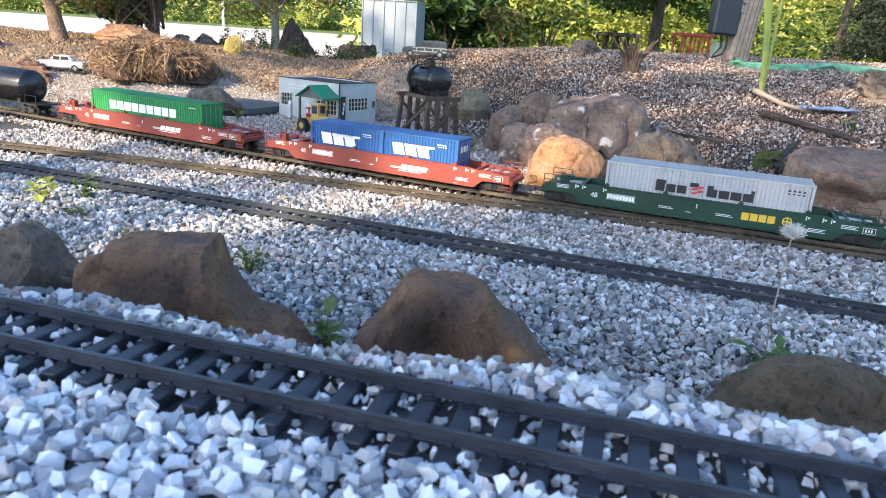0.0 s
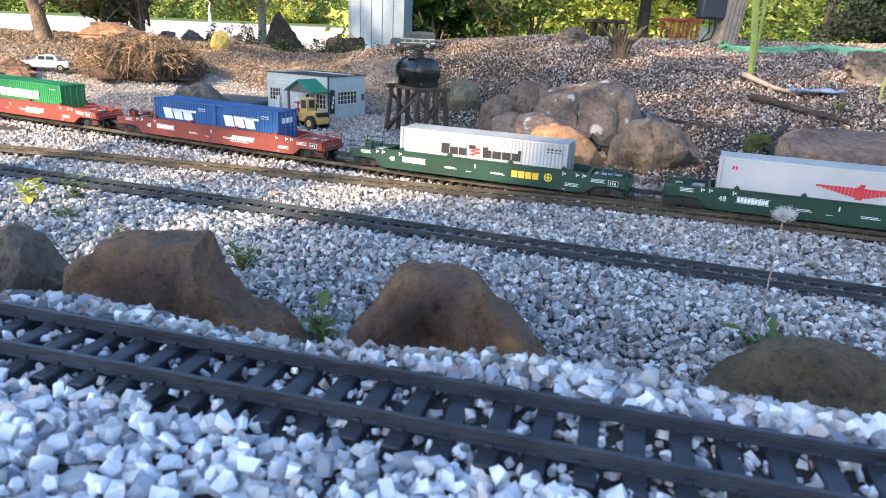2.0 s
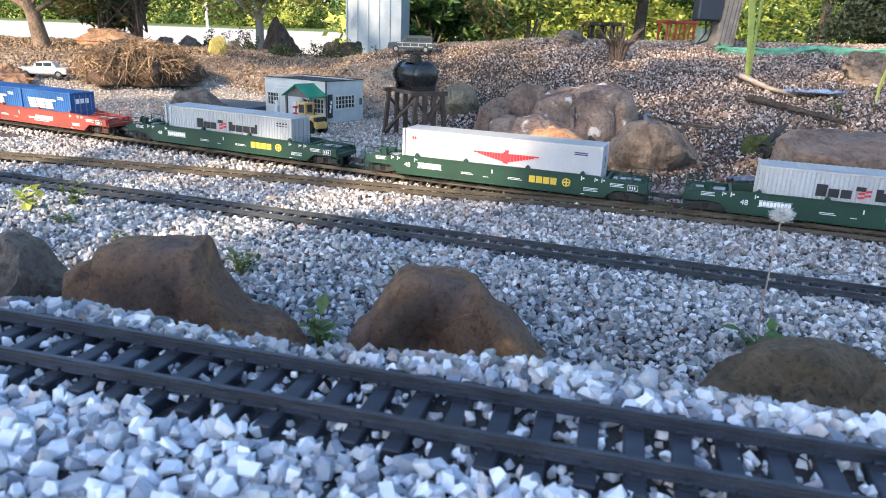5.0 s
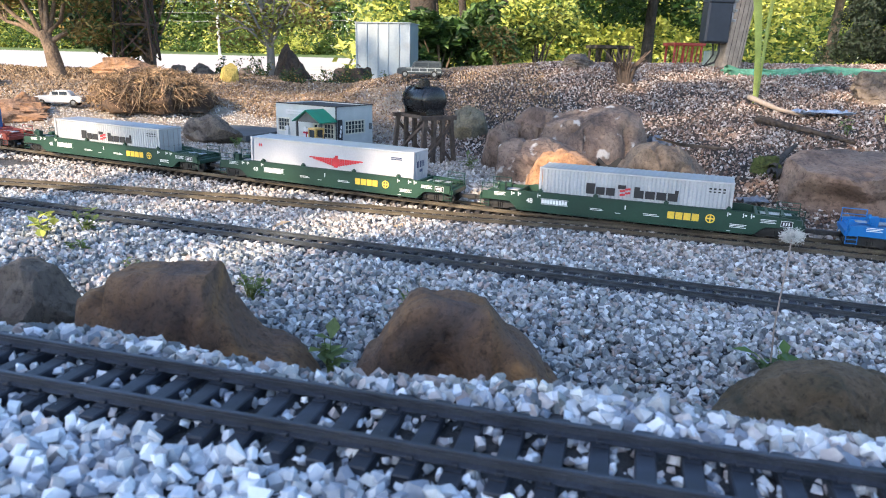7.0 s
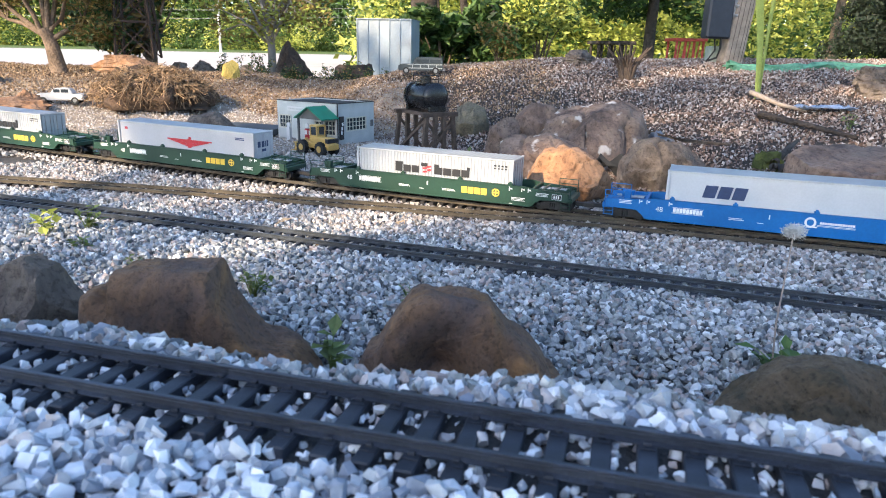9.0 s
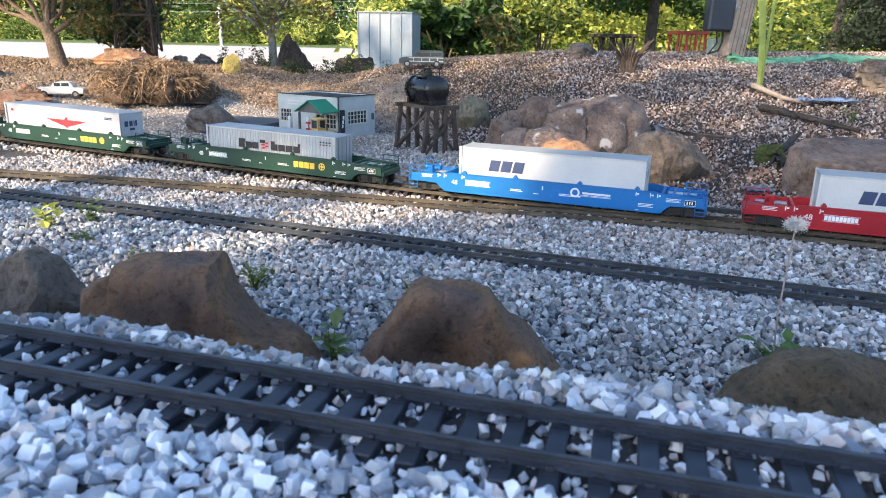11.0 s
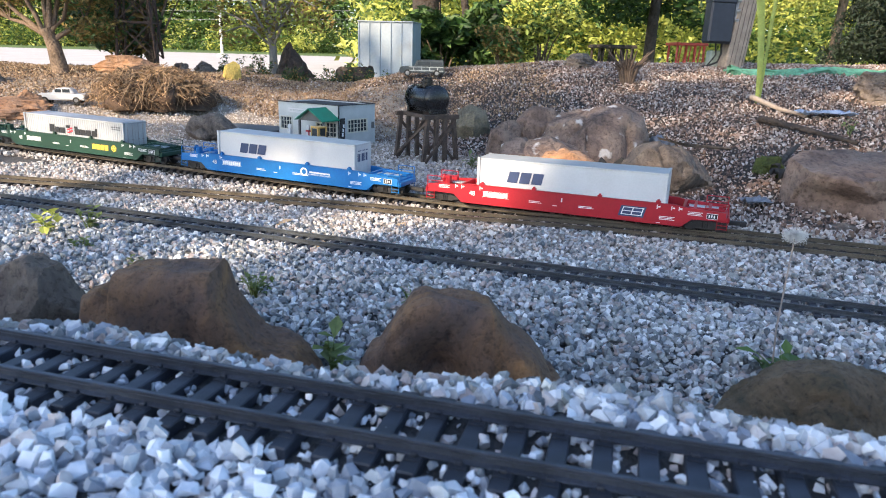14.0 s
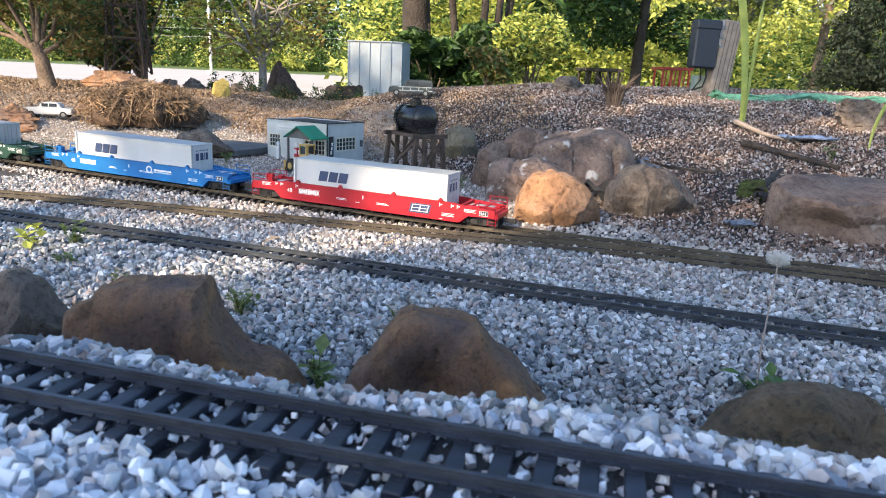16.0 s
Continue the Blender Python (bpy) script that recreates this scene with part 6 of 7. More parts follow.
# ground cover and shrubbery that closes the view
def far_growth(name, label, boxes, count, size, mats, seed):
    root = thing(name, Matrix(), label, "trees", kind="stuff")
    r = np.random.default_rng(seed)
    for i, m in enumerate(mats):
        cs, rs = [], []
        for x0, x1, y0, y1, z0, z1, n, q0, q1 in boxes:
            cs.append(np.stack([r.uniform(x0, x1, n), r.uniform(y0, y1, n), r.uniform(z0, z1, n)], 1))
            q = r.uniform(q0, q1, n)
            rs.append(np.stack([q, q, q * 0.75], 1))
        leaf_cloud("foliage", np.concatenate(cs), np.concatenate(rs), count // len(mats), size, m, root, seed + 31 * i)


# These bushes look sunlit partly through their over-bright leaf colour.
far_growth("shrubbery", "sunlit yellow-green shrubbery beyond the garden", [(1.0, 14, 12.5, 16, -0.3, 2.0, 70, 0.4, 0.9), (-1.6, 3, 13, 17, -0.3, 2.6, 40, 0.5, 0.9)], 75000, 0.06, (LEAF_SUNLIT, LEAF_SUNLIT, LEAF_SUNLIT, LEAF_MID), 31)
far_growth("young_woods", "mixed green young woods beyond the shrubbery", [(-2, 22, 22, 30, 0, 9, 90, 1.2, 2.4)], 50000, 0.17, (LEAF_MID, LEAF_SUNLIT, LEAF_SUNLIT), 33)
far_growth("far_woods", "dark green woods beyond the road", [(-95, 40, 84, 96, 0, 17, 210, 3, 6)], 130000, 0.34, (LEAF_DARK, LEAF_DARK, LEAF_MID, LEAF_DARK), 35)
far_growth("roadside_growth", "sunlit bushes along the far side of the road", [(-80, 10, 74, 80, -0.6, 2.6, 120, 1.2, 2.6)], 70000, 0.17, (LEAF_SUNLIT, LEAF_MID, LEAF_MID), 37)
far_growth("woodside_growth", "sunlit trees at the woods' edge", [(-60, 5, 78, 84, 2, 12, 50, 2, 4)], 50000, 0.24, (LEAF_MID, LEAF_DARK, LEAF_SUNLIT), 38)


def far_ground():
    bm = bmesh.new()
    vs = [bm.verts.new((x, y, gz(x, y) + dz)) for dz in (-0.3, 0.03) for x, y in ((-120, 8.6), (-1.3, 8.6), (-5.5, 54), (-120, 54))]
    for f in ((4, 5, 6, 7), (3, 2, 1, 0), (0, 1, 5, 4), (1, 2, 6, 5), (2, 3, 7, 6), (3, 0, 4, 7)):
        bm.faces.new([vs[i] for i in f])
    tagged(finish("road", bm, CONCRETE), "broad sunlit pale road and parking ground", "road", kind="structure")
    root = thing("light_pole", pose(-12.2, 37, gz(-12.2, 37)), "tall pale light pole beside the road", "street lamp")
    bm = bmesh.new()
    rod(bm, (0, 0, 0), (0, 0, 9.5), 0.075, 0.05, 10)
    part("pole", bm, LIGHTPOLE, root)
    bm = bmesh.new()
    box(bm, -0.2, -0.2, 0, 0.2, 0.2, 0.25, 0.03)
    part("base", bm, LIGHTPOLE, root)
    root = thing("power_line", pose(0, 62, gz(0, 62)), "overhead power line with thin pale cables beyond the road", "power line")
    for x in (-62, 21):
        bm = bmesh.new()
        rod(bm, (x, 0, -0.2), (x, 0, 11), 0.16, 0.11, 10)
        part("pole", bm, BARK, root)
    for i, z in enumerate((3.2, 3.9, 4.8, 5.4, 6.8)):
        bm = bmesh.new()
        limb(bm, [(x, 0.2 * i - 0.4, z + ((x + 20) / 41.5) ** 2 * 1.6 + 0.02 * x) for x in np.linspace(-62, 21, 24)], 0.014, 0.014, 5)
        part("cable", bm, mat("grey_cable", (0.3, 0.3, 0.3), 0.6, bump=0), root)



far_ground()


def pylon():
    root = thing("model_pylon", pose(-1.84, 4.12, gz(-1.84, 4.12) + 0.09, 0, 0, 12), "dark rusty lattice model power pylon on a stone slab", "model pylon")
    h, w0, w1 = 1.05, 0.105, 0.045
    c = lambda sx, sy, z: Vector((sx, sy, 0)) * (w0 + (w1 - w0) * z / h) + Vector((0, 0, z))
    cs = [(-1, -1), (1, -1), (1, 1), (-1, 1)]
    for s in cs:
        bm = bmesh.new()
        beam(bm, c(*s, 0), c(*s, h), 0.011, 0.011)
        part("leg", bm, IRONBROWN, root)
    zs = [0.0, 0.2, 0.38, 0.54, 0.69, 0.82, 0.94, 1.05]
    for i, (a, b) in enumerate(zip(zs, zs[1:])):
        for k in range(4):
            p, q = cs[k], cs[(k + 1) % 4]
            for u, v, w in ((c(*p, a), c(*q, b), 0.006), (c(*q, a), c(*p, b), 0.006), (c(*p, b), c(*q, b), 0.009)):
                bm = bmesh.new()
                beam(bm, u, v, w, w)
                part("brace", bm, IRONBROWN, root)


pylon()


def root_pile():
    x0, y0 = -1.37, 3.18
    root = thing("brush_pile", pose(x0, y0, gz(x0, y0)), "heap of dry brown roots, stems and earth", "brush pile")
    bm = bmesh.new()
    bmesh.ops.create_icosphere(bm, subdivisions=4, radius=1)
    for v in bm.verts:
        n = noise.noise(v.co * 2.3) * 0.4 + noise.noise(v.co * 6) * 0.2
        v.co = Vector((v.co.x * 0.24, v.co.y * 0.24, max(-0.05, v.co.z) * 0.145)) * (1 + n)
    # The core's earth is coloured dark for the shade between the stems.
    part("earth_core", bm, mat("gap_shade_earth", (0.1, 0.06, 0.035), 0.95, var=0.4, scale=20, fine=120, bump=1.0, dist=0.01), root, smooth=True)
    r = random.Random(4)
    bm = bmesh.new()
    for i in range(2000):
        a = r.uniform(0, 6.283)
        u = math.sqrt(r.uniform(0, 1))
        x, y = math.cos(a) * u * 0.26, math.sin(a) * u * 0.25
        z = 0.145 * math.sqrt(max(0.02, 1 - u * u)) + 0.01
        ln = r.uniform(0.03, 0.13)
        d = Vector((r.uniform(-1, 1), r.uniform(-1, 1), r.uniform(-0.5, 0.45))).normalized()
        p = Vector((x, y, z)) - d * ln * 0.4
        q = p + d * ln
        m = (p + q) / 2 + Vector((r.uniform(-1, 1), r.uniform(-1, 1), 1)) * r.uniform(0, 0.03)
        q.z = max(q.z, 0.0)
        limb(bm, [p, m, q + Vector((0, 0, -0.012))], r.uniform(0.001, 0.0032), 0.0008, 4)
    part("stem_tangle", bm, TWIG, root)
    bm = bmesh.new()
    for i in range(50):
        t = r.uniform(-1, 1)
        x = t * 0.22
        y = -0.22 * math.sqrt(1 - 0.7 * t * t) + r.uniform(-0.02, 0.04)
        zt = r.uniform(0.06, 0.12)
        limb(bm, [(x, y + 0.06, zt + 0.03), (x + r.uniform(-0.02, 0.02), y, zt), (x + r.uniform(-0.03, 0.03), y - 0.03, zt * 0.4), (x + r.uniform(-0.05, 0.05), y - 0.03, 0.0)], r.uniform(0.0015, 0.004), 0.001, 5)
    part("root_tangle", bm, TWIG, root)
    bm = bmesh.new()
    for i in range(2600):
        a, u = r.uniform(0, 6.283), math.sqrt(r.uniform(0, 1)) * 0.95
        c = Vector((math.cos(a) * u * 0.26, math.sin(a) * u * 0.25, 0.15 * math.sqrt(max(0.03, 1 - u * u)) + r.uniform(0.004, 0.022)))
        d = Vector((r.uniform(-1, 1), r.uniform(-1, 1), r.uniform(-0.4, 0.4))).normalized() * r.uniform(0.006, 0.015)
        n = d.cross(Vector((r.uniform(-0.5, 0.5), r.uniform(-0.5, 0.5), 1))).normalized() * d.length * 0.5
        bm.faces.new([bm.verts.new(q) for q in (c - d, c + n, c + d, c - n + Vector((0, 0, 0.003)))])
    tagged(part("leaf_cover", bm, DRYLEAF, root, "dry orange-brown leaves over the heap"), kind="stuff")


root_pile()


def metal_box():
    root = thing("metal_cabinet", pose(-0.50, 5.3, gz(-0.50, 5.3) - 0.15, 0, 0, -9), "pale blue-grey ribbed sheet-metal cabinet", "metal cabinet")
    bm = bmesh.new()
    box(bm, -0.22, 0, 0, 0.2, 0.3, 0.6, 0.004)
    body = part("body", bm, SHEDMETAL, root)
    for k in range(6):
        x = -0.216 + k * 0.0825
        bm = bmesh.new()
        box(bm, x - 0.005, -0.008, 0.0, x + 0.005, 0.001, 0.597, 0.002)
        part("seam_rib", bm, SHEDMETAL, body)
    bm = bmesh.new()
    box(bm, -0.226, -0.012, 0.595, 0.206, 0.31, 0.603, 0.002)
    part("lid", bm, SHEDMETAL, root)


metal_box()


def post_and_box():
    x, y = 1.555, 3.96
    root = thing("timber_post", pose(x, y, gz(x, y) - 0.03, 0, 6, 8), "thick weathered timber post leaning slightly", "post")
    bm = bmesh.new()
    box(bm, -0.056, -0.045, 0, 0.056, 0.045, 0.425, 0.006)
    part("shaft", bm, POSTWOOD, root)
    bm = bmesh.new()
    for k in (-0.03, -0.005, 0.022, 0.04):
        box(bm, k - 0.001, -0.0462, 0.01, k + 0.001, -0.044, 0.41)
    part("grain_cracks", bm, BARK_DARK, root)
    b = thing("utility_box", pose(1.455, 3.93, gz(1.455, 3.93) + 0.135, 0, 1, 4), "dark blue-black plastic utility box on the post", "utility box")
    bm = bmesh.new()
    box(bm, -0.07, -0.04, 0, 0.066, 0.05, 0.25, 0.01)
    body = part("housing", bm, BOXPLASTIC, b)
    bm = bmesh.new()
    box(bm, -0.073, -0.045, 0.205, 0.069, 0.05, 0.258, 0.008)
    part("lid", bm, BOXPLASTIC, b)
    bm = bmesh.new()
    box(bm, 0.066, -0.02, 0.11, 0.094, 0.03, 0.258, 0.006)
    for i in range(3):
        rod(bm, (0.085, -0.024, 0.13 + i * 0.05), (0.085, -0.018, 0.12 + i * 0.05), 0.012, n=12)
    part("bracket", bm, mat("grey_plastic", (0.3, 0.3, 0.3), 0.5), b, "grey mounting bracket")
    bm = bmesh.new()
    limb(bm, [(0.03, 0, 0.0), (0.035, 0.0, -0.05), (0.02, 0, -0.1), (-0.06, 0.02, -0.135)], 0.006, 0.006, 7)
    limb(bm, [(0.0, 0.01, 0.0), (0.01, 0.01, -0.06), (-0.03, 0.01, -0.12), (-0.09, 0.03, -0.138)], 0.005, 0.005, 7)
    part("cables", bm, RUBBER, b)
    p = thing("ground_box", pose(1.51, 4.03, gz(1.51, 4.03) - 0.01, 0, 0, 5), "grey-green electrical box at the post's foot", "electrical box")
    bm = bmesh.new()
    box(bm, -0.05, -0.03, 0, 0.05, 0.05, 0.1, 0.006)
    part("housing", bm, mat("grey_green_box", (0.3, 0.34, 0.28), 0.6), p)


post_and_box()


def blade_leaf(x, y, h, w, bend, label, yaw=0.0, n=1):
    root = thing("iris_leaf", pose(x, y, gz(x, y), 0, 0, yaw), label, "plant", "long blade leaves")
    bm = bmesh.new()
    rows = []
    for i in range(13):
        u = i / 12
        ww = w * (0.35 + 1.1 * u - 0.6 * u * u) if u < 0.9 else w * (1 - u) * 4
        c = Vector((bend * u * u, 0.02 * u, h * u))
        rows.append([bm.verts.new(c + Vector((k * ww / 2, (abs(k) - 0.5) * 0.006, 0))) for k in (-1, 0, 1)])
    for a, b in zip(rows, rows[1:]):
        for k in (0, 1):
            bm.faces.new((a[k], a[k + 1], b[k + 1], b[k]))
    part("blade", bm, BLADE, root, smooth=True)


blade_leaf(1.3, 2.96, 0.62, 0.042, -0.09, "long yellow-green strap leaf, bent at the top")
blade_leaf(1.33, 3.0, 0.55, 0.02, 0.02, "long narrow green strap leaf")
blade_leaf(1.66, 2.62, 0.2, 0.02, 0.06, "short narrow green strap leaf")
blade_leaf(1.72, 2.55, 0.26, 0.022, 0.05, "short narrow green strap leaf")


def netting():
    r = random.Random(2)
    bm = bmesh.new()
    for k in range(3):
        pts = [(1.45 + i * 0.07, 3.72 + 0.02 * math.sin(i) - 0.03 * k, gz(1.45 + i * 0.07, 3.72) - 0.004 + 0.008 * math.sin(i * 0.8 + k) + 0.01 * (k == 1)) for i in range(20)]
        limb(bm, pts, 0.026, 0.02, 8)
    for v in bm.verts:
        v.co += Vector((0, r.uniform(-1, 1) * 0.014, r.uniform(-1, 1) * 0.012))
    tagged(finish("netting_roll", bm, NETTING), "rumpled green netting along the mound's crest", "netting")


netting()


def dead_shrub(x, y, h, seed):
    r = random.Random(seed)
    root = thing("cut_shrub", pose(x, y, gz(x, y)), "bare brown cut-back shrub stems", "shrub")
    for i in range(30):
        bm = bmesh.new()
        a, ln = r.uniform(0, 6.283), h * r.uniform(0.5, 1.0)
        sp = r.uniform(0.1, 1.0)
        e = Vector((math.cos(a) * sp * ln, math.sin(a) * sp * ln * 0.6, ln))
        limb(bm, [(math.cos(a) * 0.02, math.sin(a) * 0.02, -0.01), e * 0.5 + Vector((0, 0, 0.02)), e], 0.009, 0.0025, 5)
        part("stem", bm, mat("dull_brown_stem", (0.1, 0.07, 0.05), 0.9, var=0.3), root)


dead_shrub(0.85, 3.4, 0.17, 6)


def stick(label, pts, r, material=None):
    bm = bmesh.new()
    limb(bm, [(x, y, gz(x, y) + z) for x, y, z in pts], r, r * 0.5, 7)
    tagged(finish("stick", bm, material or BARK, None, True), label, "stick", "sticks on the mulch")


stick("dark fallen stick on the mulch", [(1.17, 2.62, 0.03), (1.28, 2.45, 0.025), (1.38, 2.32, 0.02)], 0.014, BARK_DARK)
stick("pale bent dry stick on the mulch", [(0.66, 2.32, 0.06), (0.76, 2.2, 0.05), (0.9, 2.18, 0.035)], 0.008)
stick("pale dry leaf stalk on the mulch", [(1.27, 2.95, 0.03), (1.33, 2.8, 0.02), (1.4, 2.72, 0.015)], 0.012, POSTWOOD)
stick("dark twig on the mulch", [(0.95, 1.98, 0.03), (1.05, 2.1, 0.05), (1.12, 2.2, 0.04)], 0.012, BARK_DARK)


def scrap(label, x, y, w, d, material, seed, name="plastic_scrap", h=0.02, yaw=0):
    r = random.Random(seed)
    bm = bmesh.new()
    bmesh.ops.create_grid(bm, x_segments=9, y_segments=6, size=0.5)
    for v in bm.verts:
        v.co = Vector((v.co.x * w, v.co.y * d, h * (noise.noise(v.co * 4 + Vector((seed, 0, 0))) + 0.3)))
    g = bmesh.ops.extrude_face_region(bm, geom=bm.faces[:])
    bmesh.ops.translate(bm, vec=(0, 0, 0.003), verts=[v for v in g["geom"] if isinstance(v, bmesh.types.BMVert)])
    bmesh.ops.recalc_face_normals(bm, faces=bm.faces)
    ob = finish(name, bm, material)
    ob.matrix_basis = pose(x, y, gz(x, y) + 0.018, 0, 0, yaw)
    tagged(ob, label, "scrap", "scraps on the mulch")


scrap("crumpled blue-white plastic scrap on the mulch", 1.47, 2.72, 0.2, 0.1, mat("blue_plastic", (0.25, 0.31, 0.42), 0.25, var=0.3, scale=30), 3)
scrap("dark slate piece set against the rocks", 0.7, 2.3, 0.07, 0.14, mat("slate_piece", (0.16, 0.18, 0.22), 0.5, var=0.3, scale=20), 5, "slate_piece", 0.05, 20)
scrap("black liner edge beside the rocks", 0.49, 2.06, 0.04, 0.16, RUBBER, 7, "liner_edge", 0.06, 60)
scrap("black liner scrap under the mulch", 0.98, 1.95, 0.1, 0.05, RUBBER, 9, "liner_edge", 0.03, 20)
scrap("small blue slate chip in the mulch", 0.79, 1.72, 0.07, 0.05, mat("slate_piece", (0.16, 0.18, 0.22), 0.5), 11, "slate_piece", 0.012, 10)
rock("small moss-covered green stone", 0.95, 2.02, 0.1, 0.08, 0.06, mat("bright_moss", (0.07, 0.085, 0.015), 0.9, var=0.4, scale=30, fine=300, bump=0.9, dist=0.003), 0, 0.6, 0, 71, rough=0.1)
rock("dark flat stone beside the track", 0.9, 1.5, 0.07, 0.05, 0.018, ROCK_GREY, -20, 0.8, 0, 73, rough=0.06, sink=0.01)


def table(name, label, x, y, w, material, h=0.6):
    root = thing(name, pose(x, y, gz(x, y), 0, 0, 6), label, "garden table")
    bm = bmesh.new()
    box(bm, -w, -0.2, h - 0.04, w, 0.2, h, 0.005)
    part("top_rail", bm, material, root)
    for k in (-0.9, -0.3, 0.3, 0.9):
        bm = bmesh.new()
        rod(bm, (k * w, -0.15, 0), (k * w * 0.92, -0.15, h - 0.04), 0.018)
        rod(bm, (k * w, 0.15, 0), (k * w * 0.92, 0.15, h - 0.04), 0.018)
        part("leg", bm, material, root)
    bm = bmesh.new()
    for k in range(6):
        x0 = -w * 0.9 + k * w * 0.3
        beam(bm, (x0, -0.15, 0.1), (x0 + w * 0.3, -0.15, h - 0.05), 0.015, 0.015)
    part("bracing", bm, material, root)


table("red_frame", "red tubular metal frame far behind the garden", 3.42, 10.4, 0.24, REDFRAME, 0.9)
table("dark_table", "dark slatted garden table far behind the mound", 1.93, 8.6, 0.24, BARK_DARK, 0.78)

# ---- weeds ----


def weed(label, x, y, h, spread, leaves, size, material, seed, z=None):
    r = random.Random(seed)
    root = thing("weed", pose(x, y, (gz(x, y) if z is None else z) + 0.002), label, "weed", "weeds in the ballast")
    bs, bl = bmesh.new(), bmesh.new()
    for i in range(max(3, leaves // 6)):
        a = r.uniform(0, 6.283)
        top = Vector((math.cos(a) * spread * r.uniform(0.2, 1), math.sin(a) * spread * r.uniform(0.2, 1), h * r.uniform(0.5, 1)))
        limb(bs, [(0, 0, -0.005), top * 0.5 + Vector((0, 0, h * 0.1)), top], 0.0012, 0.0006, 4)
        for k in range(6):
            p = top * r.uniform(0.35, 1.0)
            d = Vector((r.uniform(-1, 1), r.uniform(-1, 1), r.uniform(-0.2, 0.6))).normalized()
            n = d.cross(Vector((0, 0, 1))).normalized()
            s = size * r.uniform(0.6, 1.2)
            v = [p, p + d * s * 0.5 + n * s * 0.32, p + d * s, p + d * s * 0.5 - n * s * 0.32]
            v[1].z += s * 0.1
            v[3].z += s * 0.1
            bl.faces.new([bl.verts.new(q) for q in v])
    part("stalks", bs, LEAF_WEED, root)
    part("leaves", bl, material, root)


weed("bright yellow-green broad-leaved weed in the gravel", -0.77, 1.26, 0.06, 0.03, 24, 0.026, LEAF_SUNLIT, 1)
weed("green weed tuft in the gravel", -0.72, 1.31, 0.05, 0.035, 42, 0.018, LEAF_WEED, 2)
weed("green weed tuft in the gravel", -0.66, 1.17, 0.025, 0.025, 24, 0.014, LEAF_WEED, 3)
weed("fine green weed tuft in the ballast", -0.285, 0.95, 0.05, 0.035, 60, 0.012, LEAF_WEED, 4)
weed("fine green weed tuft in the ballast", -0.04, 0.88, 0.05, 0.025, 48, 0.012, LEAF_WEED, 5)
weed("broad-leaved green seedling between rocks", -0.125, 0.70, 0.055, 0.012, 12, 0.026, LEAF_WEED, 6)
weed("green weed beside the dark rock", -0.44, 0.85, 0.03, 0.03, 30, 0.016, LEAF_WEED, 7)
weed("low broad weed at the foot of the seed head", 0.405, 0.735, 0.045, 0.05, 24, 0.024, LEAF_MID, 8)
weed("small weed in the gravel", -0.52, 1.08, 0.02, 0.02, 18, 0.012, LEAF_WEED, 9)
weed("small green weed beside the yard rock", -0.78, 2.5, 0.05, 0.03, 30, 0.02, LEAF_WEED, 10)
weed("small green weed on the mulch", 1.42, 2.45, 0.06, 0.03, 30, 0.02, LEAF_WEED, 11)
weed("small green weed by the wall", 0.08, 2.2, 0.05, 0.04, 30, 0.02, LEAF_WEED, 12)


def seed_head():
    root = thing("seed_head", pose(0.40, 0.755, gz(0.40, 0.755)), "dried dandelion-like seed head on a thin stalk", "wildflower")
    top = Vector((0.0224, 0.045, 0.138 - gz(0.40, 0.755)))
    bm = bmesh.new()
    limb(bm, [(0, 0, -0.005), top * 0.35 + Vector((-0.004, 0, 0)), top * 0.7 + Vector((-0.002, 0, 0)), top], 0.0012, 0.0009, 6)
    part("stalk", bm, mat("dry_stalk", (0.3, 0.24, 0.2), 0.8), root)
    r = random.Random(3)
    bm = bmesh.new()
    for i in range(320):
        d = Vector((r.gauss(0, 1), r.gauss(0, 1), r.gauss(0.25, 0.8))).normalized()
        d.z *= 0.72
        e = top + d * 0.0125 * r.uniform(0.75, 1.05)
        beam(bm, top, e, 0.00025, 0.00025)
        for k in range(3):
            q = Vector((r.uniform(-1, 1), r.uniform(-1, 1), r.uniform(-1, 1))) * 0.004
            bm.faces.new([bm.verts.new(e), bm.verts.new(e + q), bm.verts.new(e + q + Vector((0.0004, 0.0004, 0.0006)))])
    part("tuft", bm, FLUFF, root)


seed_head()
for i, (x, y, m, s) in enumerate(((-0.24, 1.25, DRYLEAF, 0.02), (-0.62, 1.5, DRYLEAF, 0.022), (0.0, 1.19, LEAF_AUTUMN, 0.02), (0.52, 1.17, DRYLEAF, 0.025), (-0.36, 1.42, DRYLEAF, 0.03), (-0.1, 1.42, DRYLEAF, 0.02))):
    bm = bmesh.new()
    pts = [(0, -1), (0.35, -0.5), (0.6, 0.1), (0.3, 0.5), (0, 1), (-0.35, 0.45), (-0.55, 0), (-0.3, -0.5)]
    bm.faces.new([bm.verts.new((a * s, b * s, 0.3 * s * (a * a + 0.4 * b))) for a, b in pts])
    g = bmesh.ops.extrude_face_region(bm, geom=bm.faces[:])
    bmesh.ops.translate(bm, vec=(0, 0, 0.0006), verts=[v for v in g["geom"] if isinstance(v, bmesh.types.BMVert)])
    ob = finish("fallen_leaf", bm, m)
    ob.matrix_basis = pose(x, y, gz(x, y) + 0.007, 12, 8, i * 67)
    tagged(ob, "fallen dry leaf on the ballast", "leaf", "fallen leaves")

# ---- the tall tree that shades the near side ----


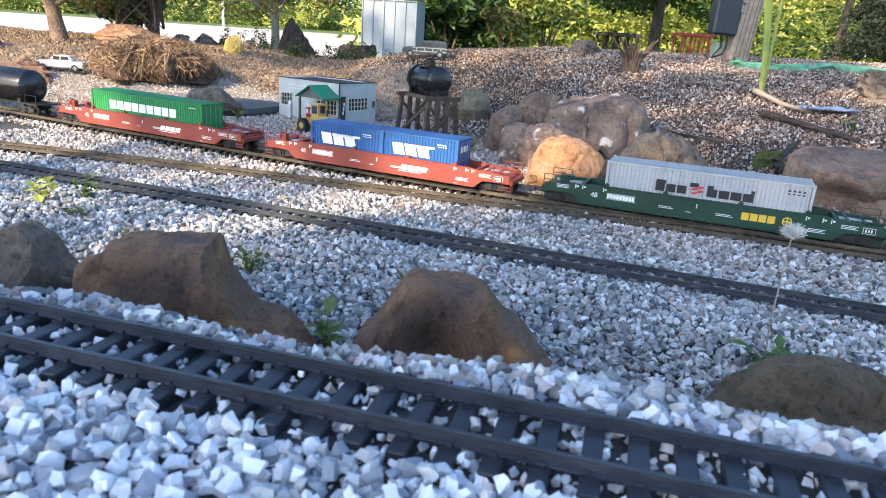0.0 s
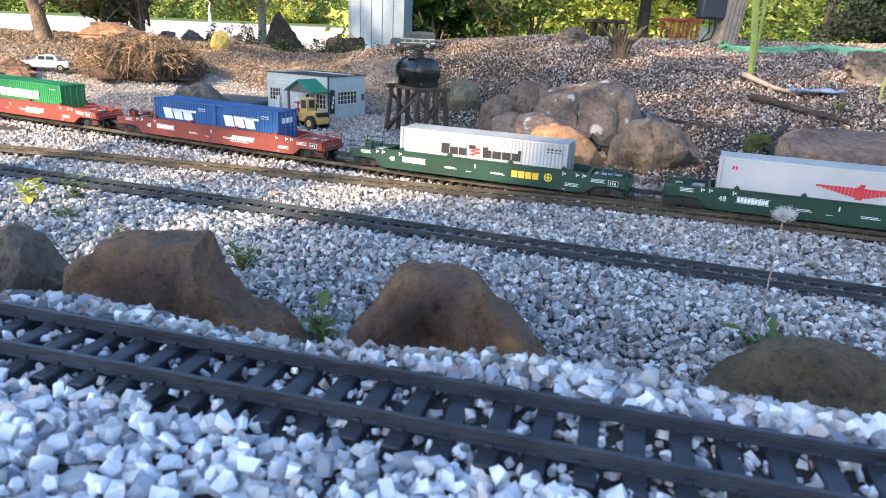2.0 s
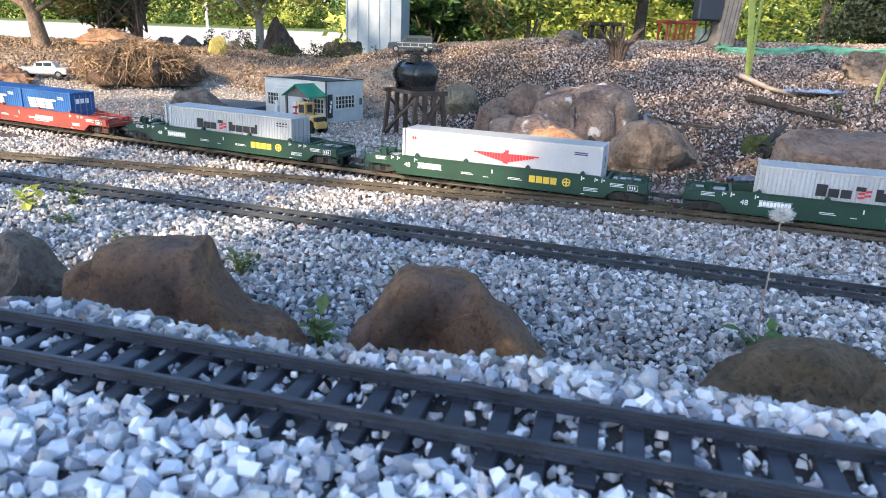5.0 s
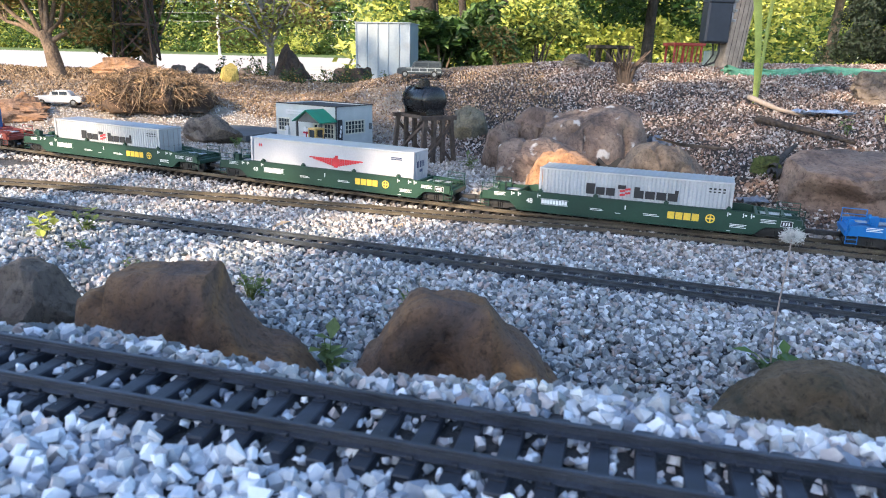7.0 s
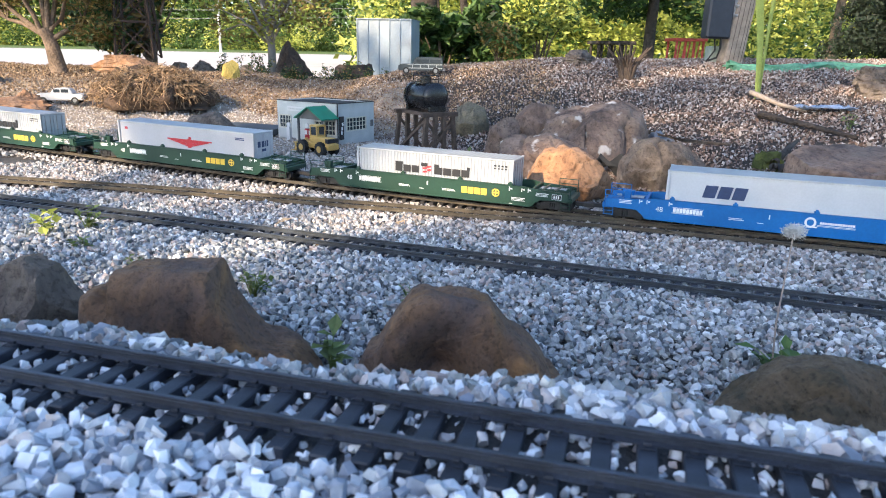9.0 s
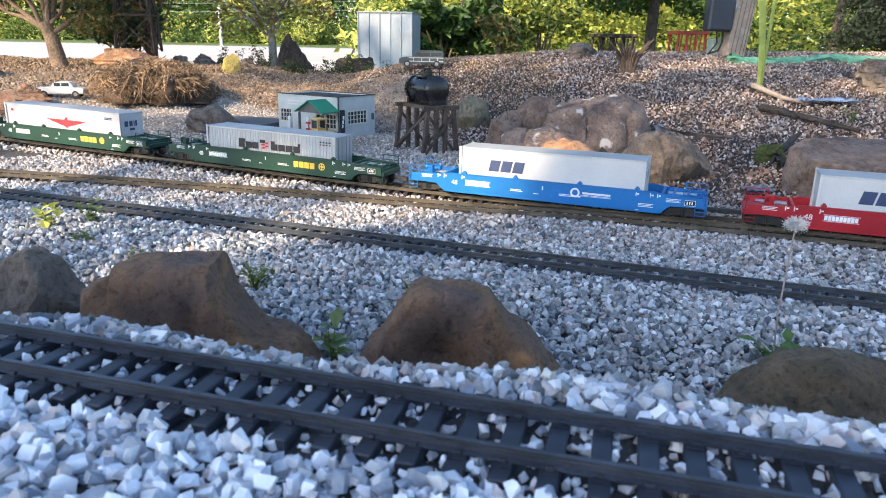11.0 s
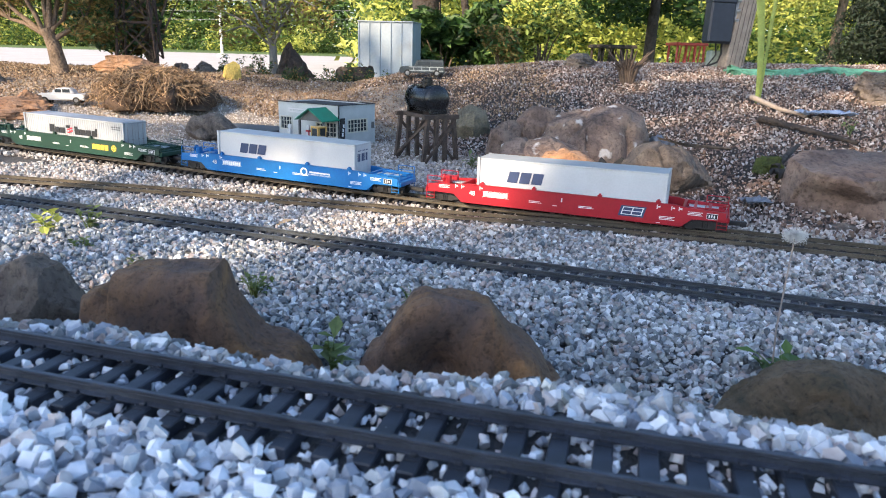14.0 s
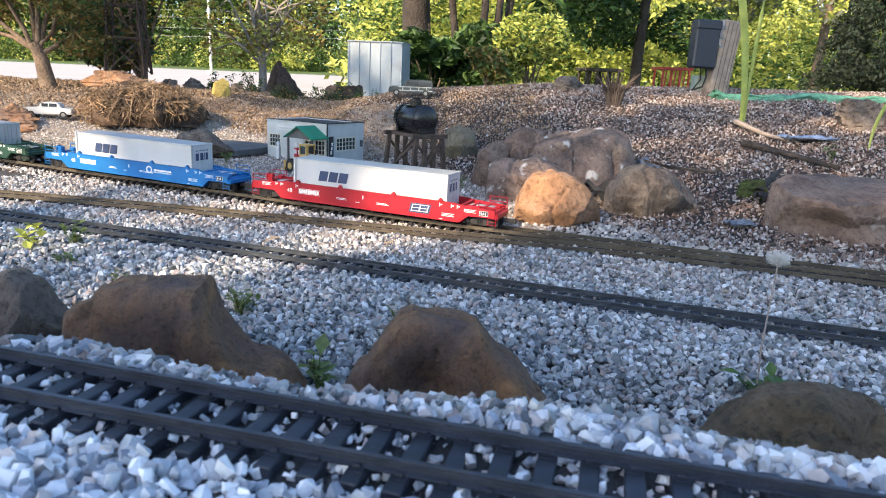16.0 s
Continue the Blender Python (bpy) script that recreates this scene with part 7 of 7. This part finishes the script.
def shade_tree():
    """Its crown stands between the sun and the near bank; light comes through the gaps over the yard."""
    r = random.Random(9)
    base = Vector((-6.4, -7.6, gz(-6.4, -7.6)))
    root = thing("shade_tree", Matrix.Translation(base), "tall broad-leaved tree that shades the near bank", "tree")
    lit = [((-2.6, 2.05), (-1.05, 1.62), (-0.45, 1.36), (0.12, 1.36), (0.30, 1.55), (0.58, 1.72), (0.66, 2.1), (0.25, 2.2), (0.05, 1.80), (-0.45, 2.02), (-1.0, 2.3), (-1.3, 2.75), (-2.6, 3.3)),
           ((-2.8, 2.9), (-1.35, 2.75), (-1.0, 2.85), (-0.8, 3.05), (-0.3, 3.1), (-0.2, 3.35), (-0.9, 3.6), (-1.2, 4.2), (-3.0, 4.4)),
           ((-1.3, 0.78), (-0.3, 0.8), (-0.06, 0.92), (0.02, 1.12), (0.0, 1.3), (-0.4, 1.46), (-1.6, 1.75))]

    def inside(x, y, poly):
        c = False
        for (x0, y0), (x1, y1) in zip(poly, poly[1:] + poly[:1]):
            if (y0 > y) != (y1 > y) and x < (x1 - x0) * (y - y0) / (y1 - y0) + x0:
                c = not c
        return c

    centers, radii = [], []
    for _ in range(2080):
        x, y = r.uniform(-1.9, 2.3), r.uniform(-0.35, 5.7)
        if any(inside(x, y, p) for p in lit[:2]) and r.random() < 0.985:
            continue
        if inside(x, y, lit[2]) and r.random() < 0.88:
            continue
        back = y > 1.75 - 0.35 * x + 0.35 * float(step(0.25, 0.5, x)) and not (-0.85 < x < 0.45 and 2.15 < y < 3.25)
        if back and r.random() < (0.5 if y > 2.4 - 0.2 * x else 0.3):
            continue
        k = 12.0 + r.uniform(-1.2, 1.2)
        centers.append(Vector((x, y, gz(x, y))) + SUN_TO * k - base)
        q = r.uniform(0.08, 0.15) if back else r.uniform(0.1, 0.17)
        radii.append((q, q, q))
    bm = bmesh.new()
    cz = sum(c.z for c in centers) / len(centers)
    mid = Vector((sum(c.x for c in centers) / len(centers), sum(c.y for c in centers) / len(centers), cz))
    limb(bm, [(0, 0, -0.1), (0.1, 0.1, 0.8), (0.2, 0.25, 1.6), mid * 0.55], 0.2, 0.12, 12)
    for i in range(40):
        c = centers[r.randrange(len(centers))]
        a = mid * r.uniform(0.45, 0.55)
        limb(bm, [a, a.lerp(c, 0.5) + Vector((0, 0, 0.15)), c], 0.05, 0.006, 6)
    part("trunk", bm, BARK, root, smooth=True)
    leaf_cloud("crown", centers, radii, 31000, 0.055, LEAF_MID, root, 77)


shade_tree()


# ---- what moves ----
def motions():
    times = [i * 0.5 for i in range(33)]
    for ob, offset, up in MOVERS:
        rows = []
        for t in times:
            s = 0.450 + offset - SPEED * (t - 7.0)
            a, b = rear_track(s - 0.28), rear_track(s + 0.28)
            d = b - a
            p = (a + b) / 2
            rows.append((t, pose(p.x, p.y, p.z + up, 0, -math.degrees(math.atan2(d.z, math.hypot(d.x, d.y))), math.degrees(math.atan2(d.y, d.x)))))
        walk(ob, rows)
    for ob, x, z in WHEELS:
        turn = -math.degrees(SPEED * 0.08 / 0.0145)
        walk(ob, [(i * 0.08, pose(x, 0, z, 0, turn * i, 0)) for i in range(201)])


motions()
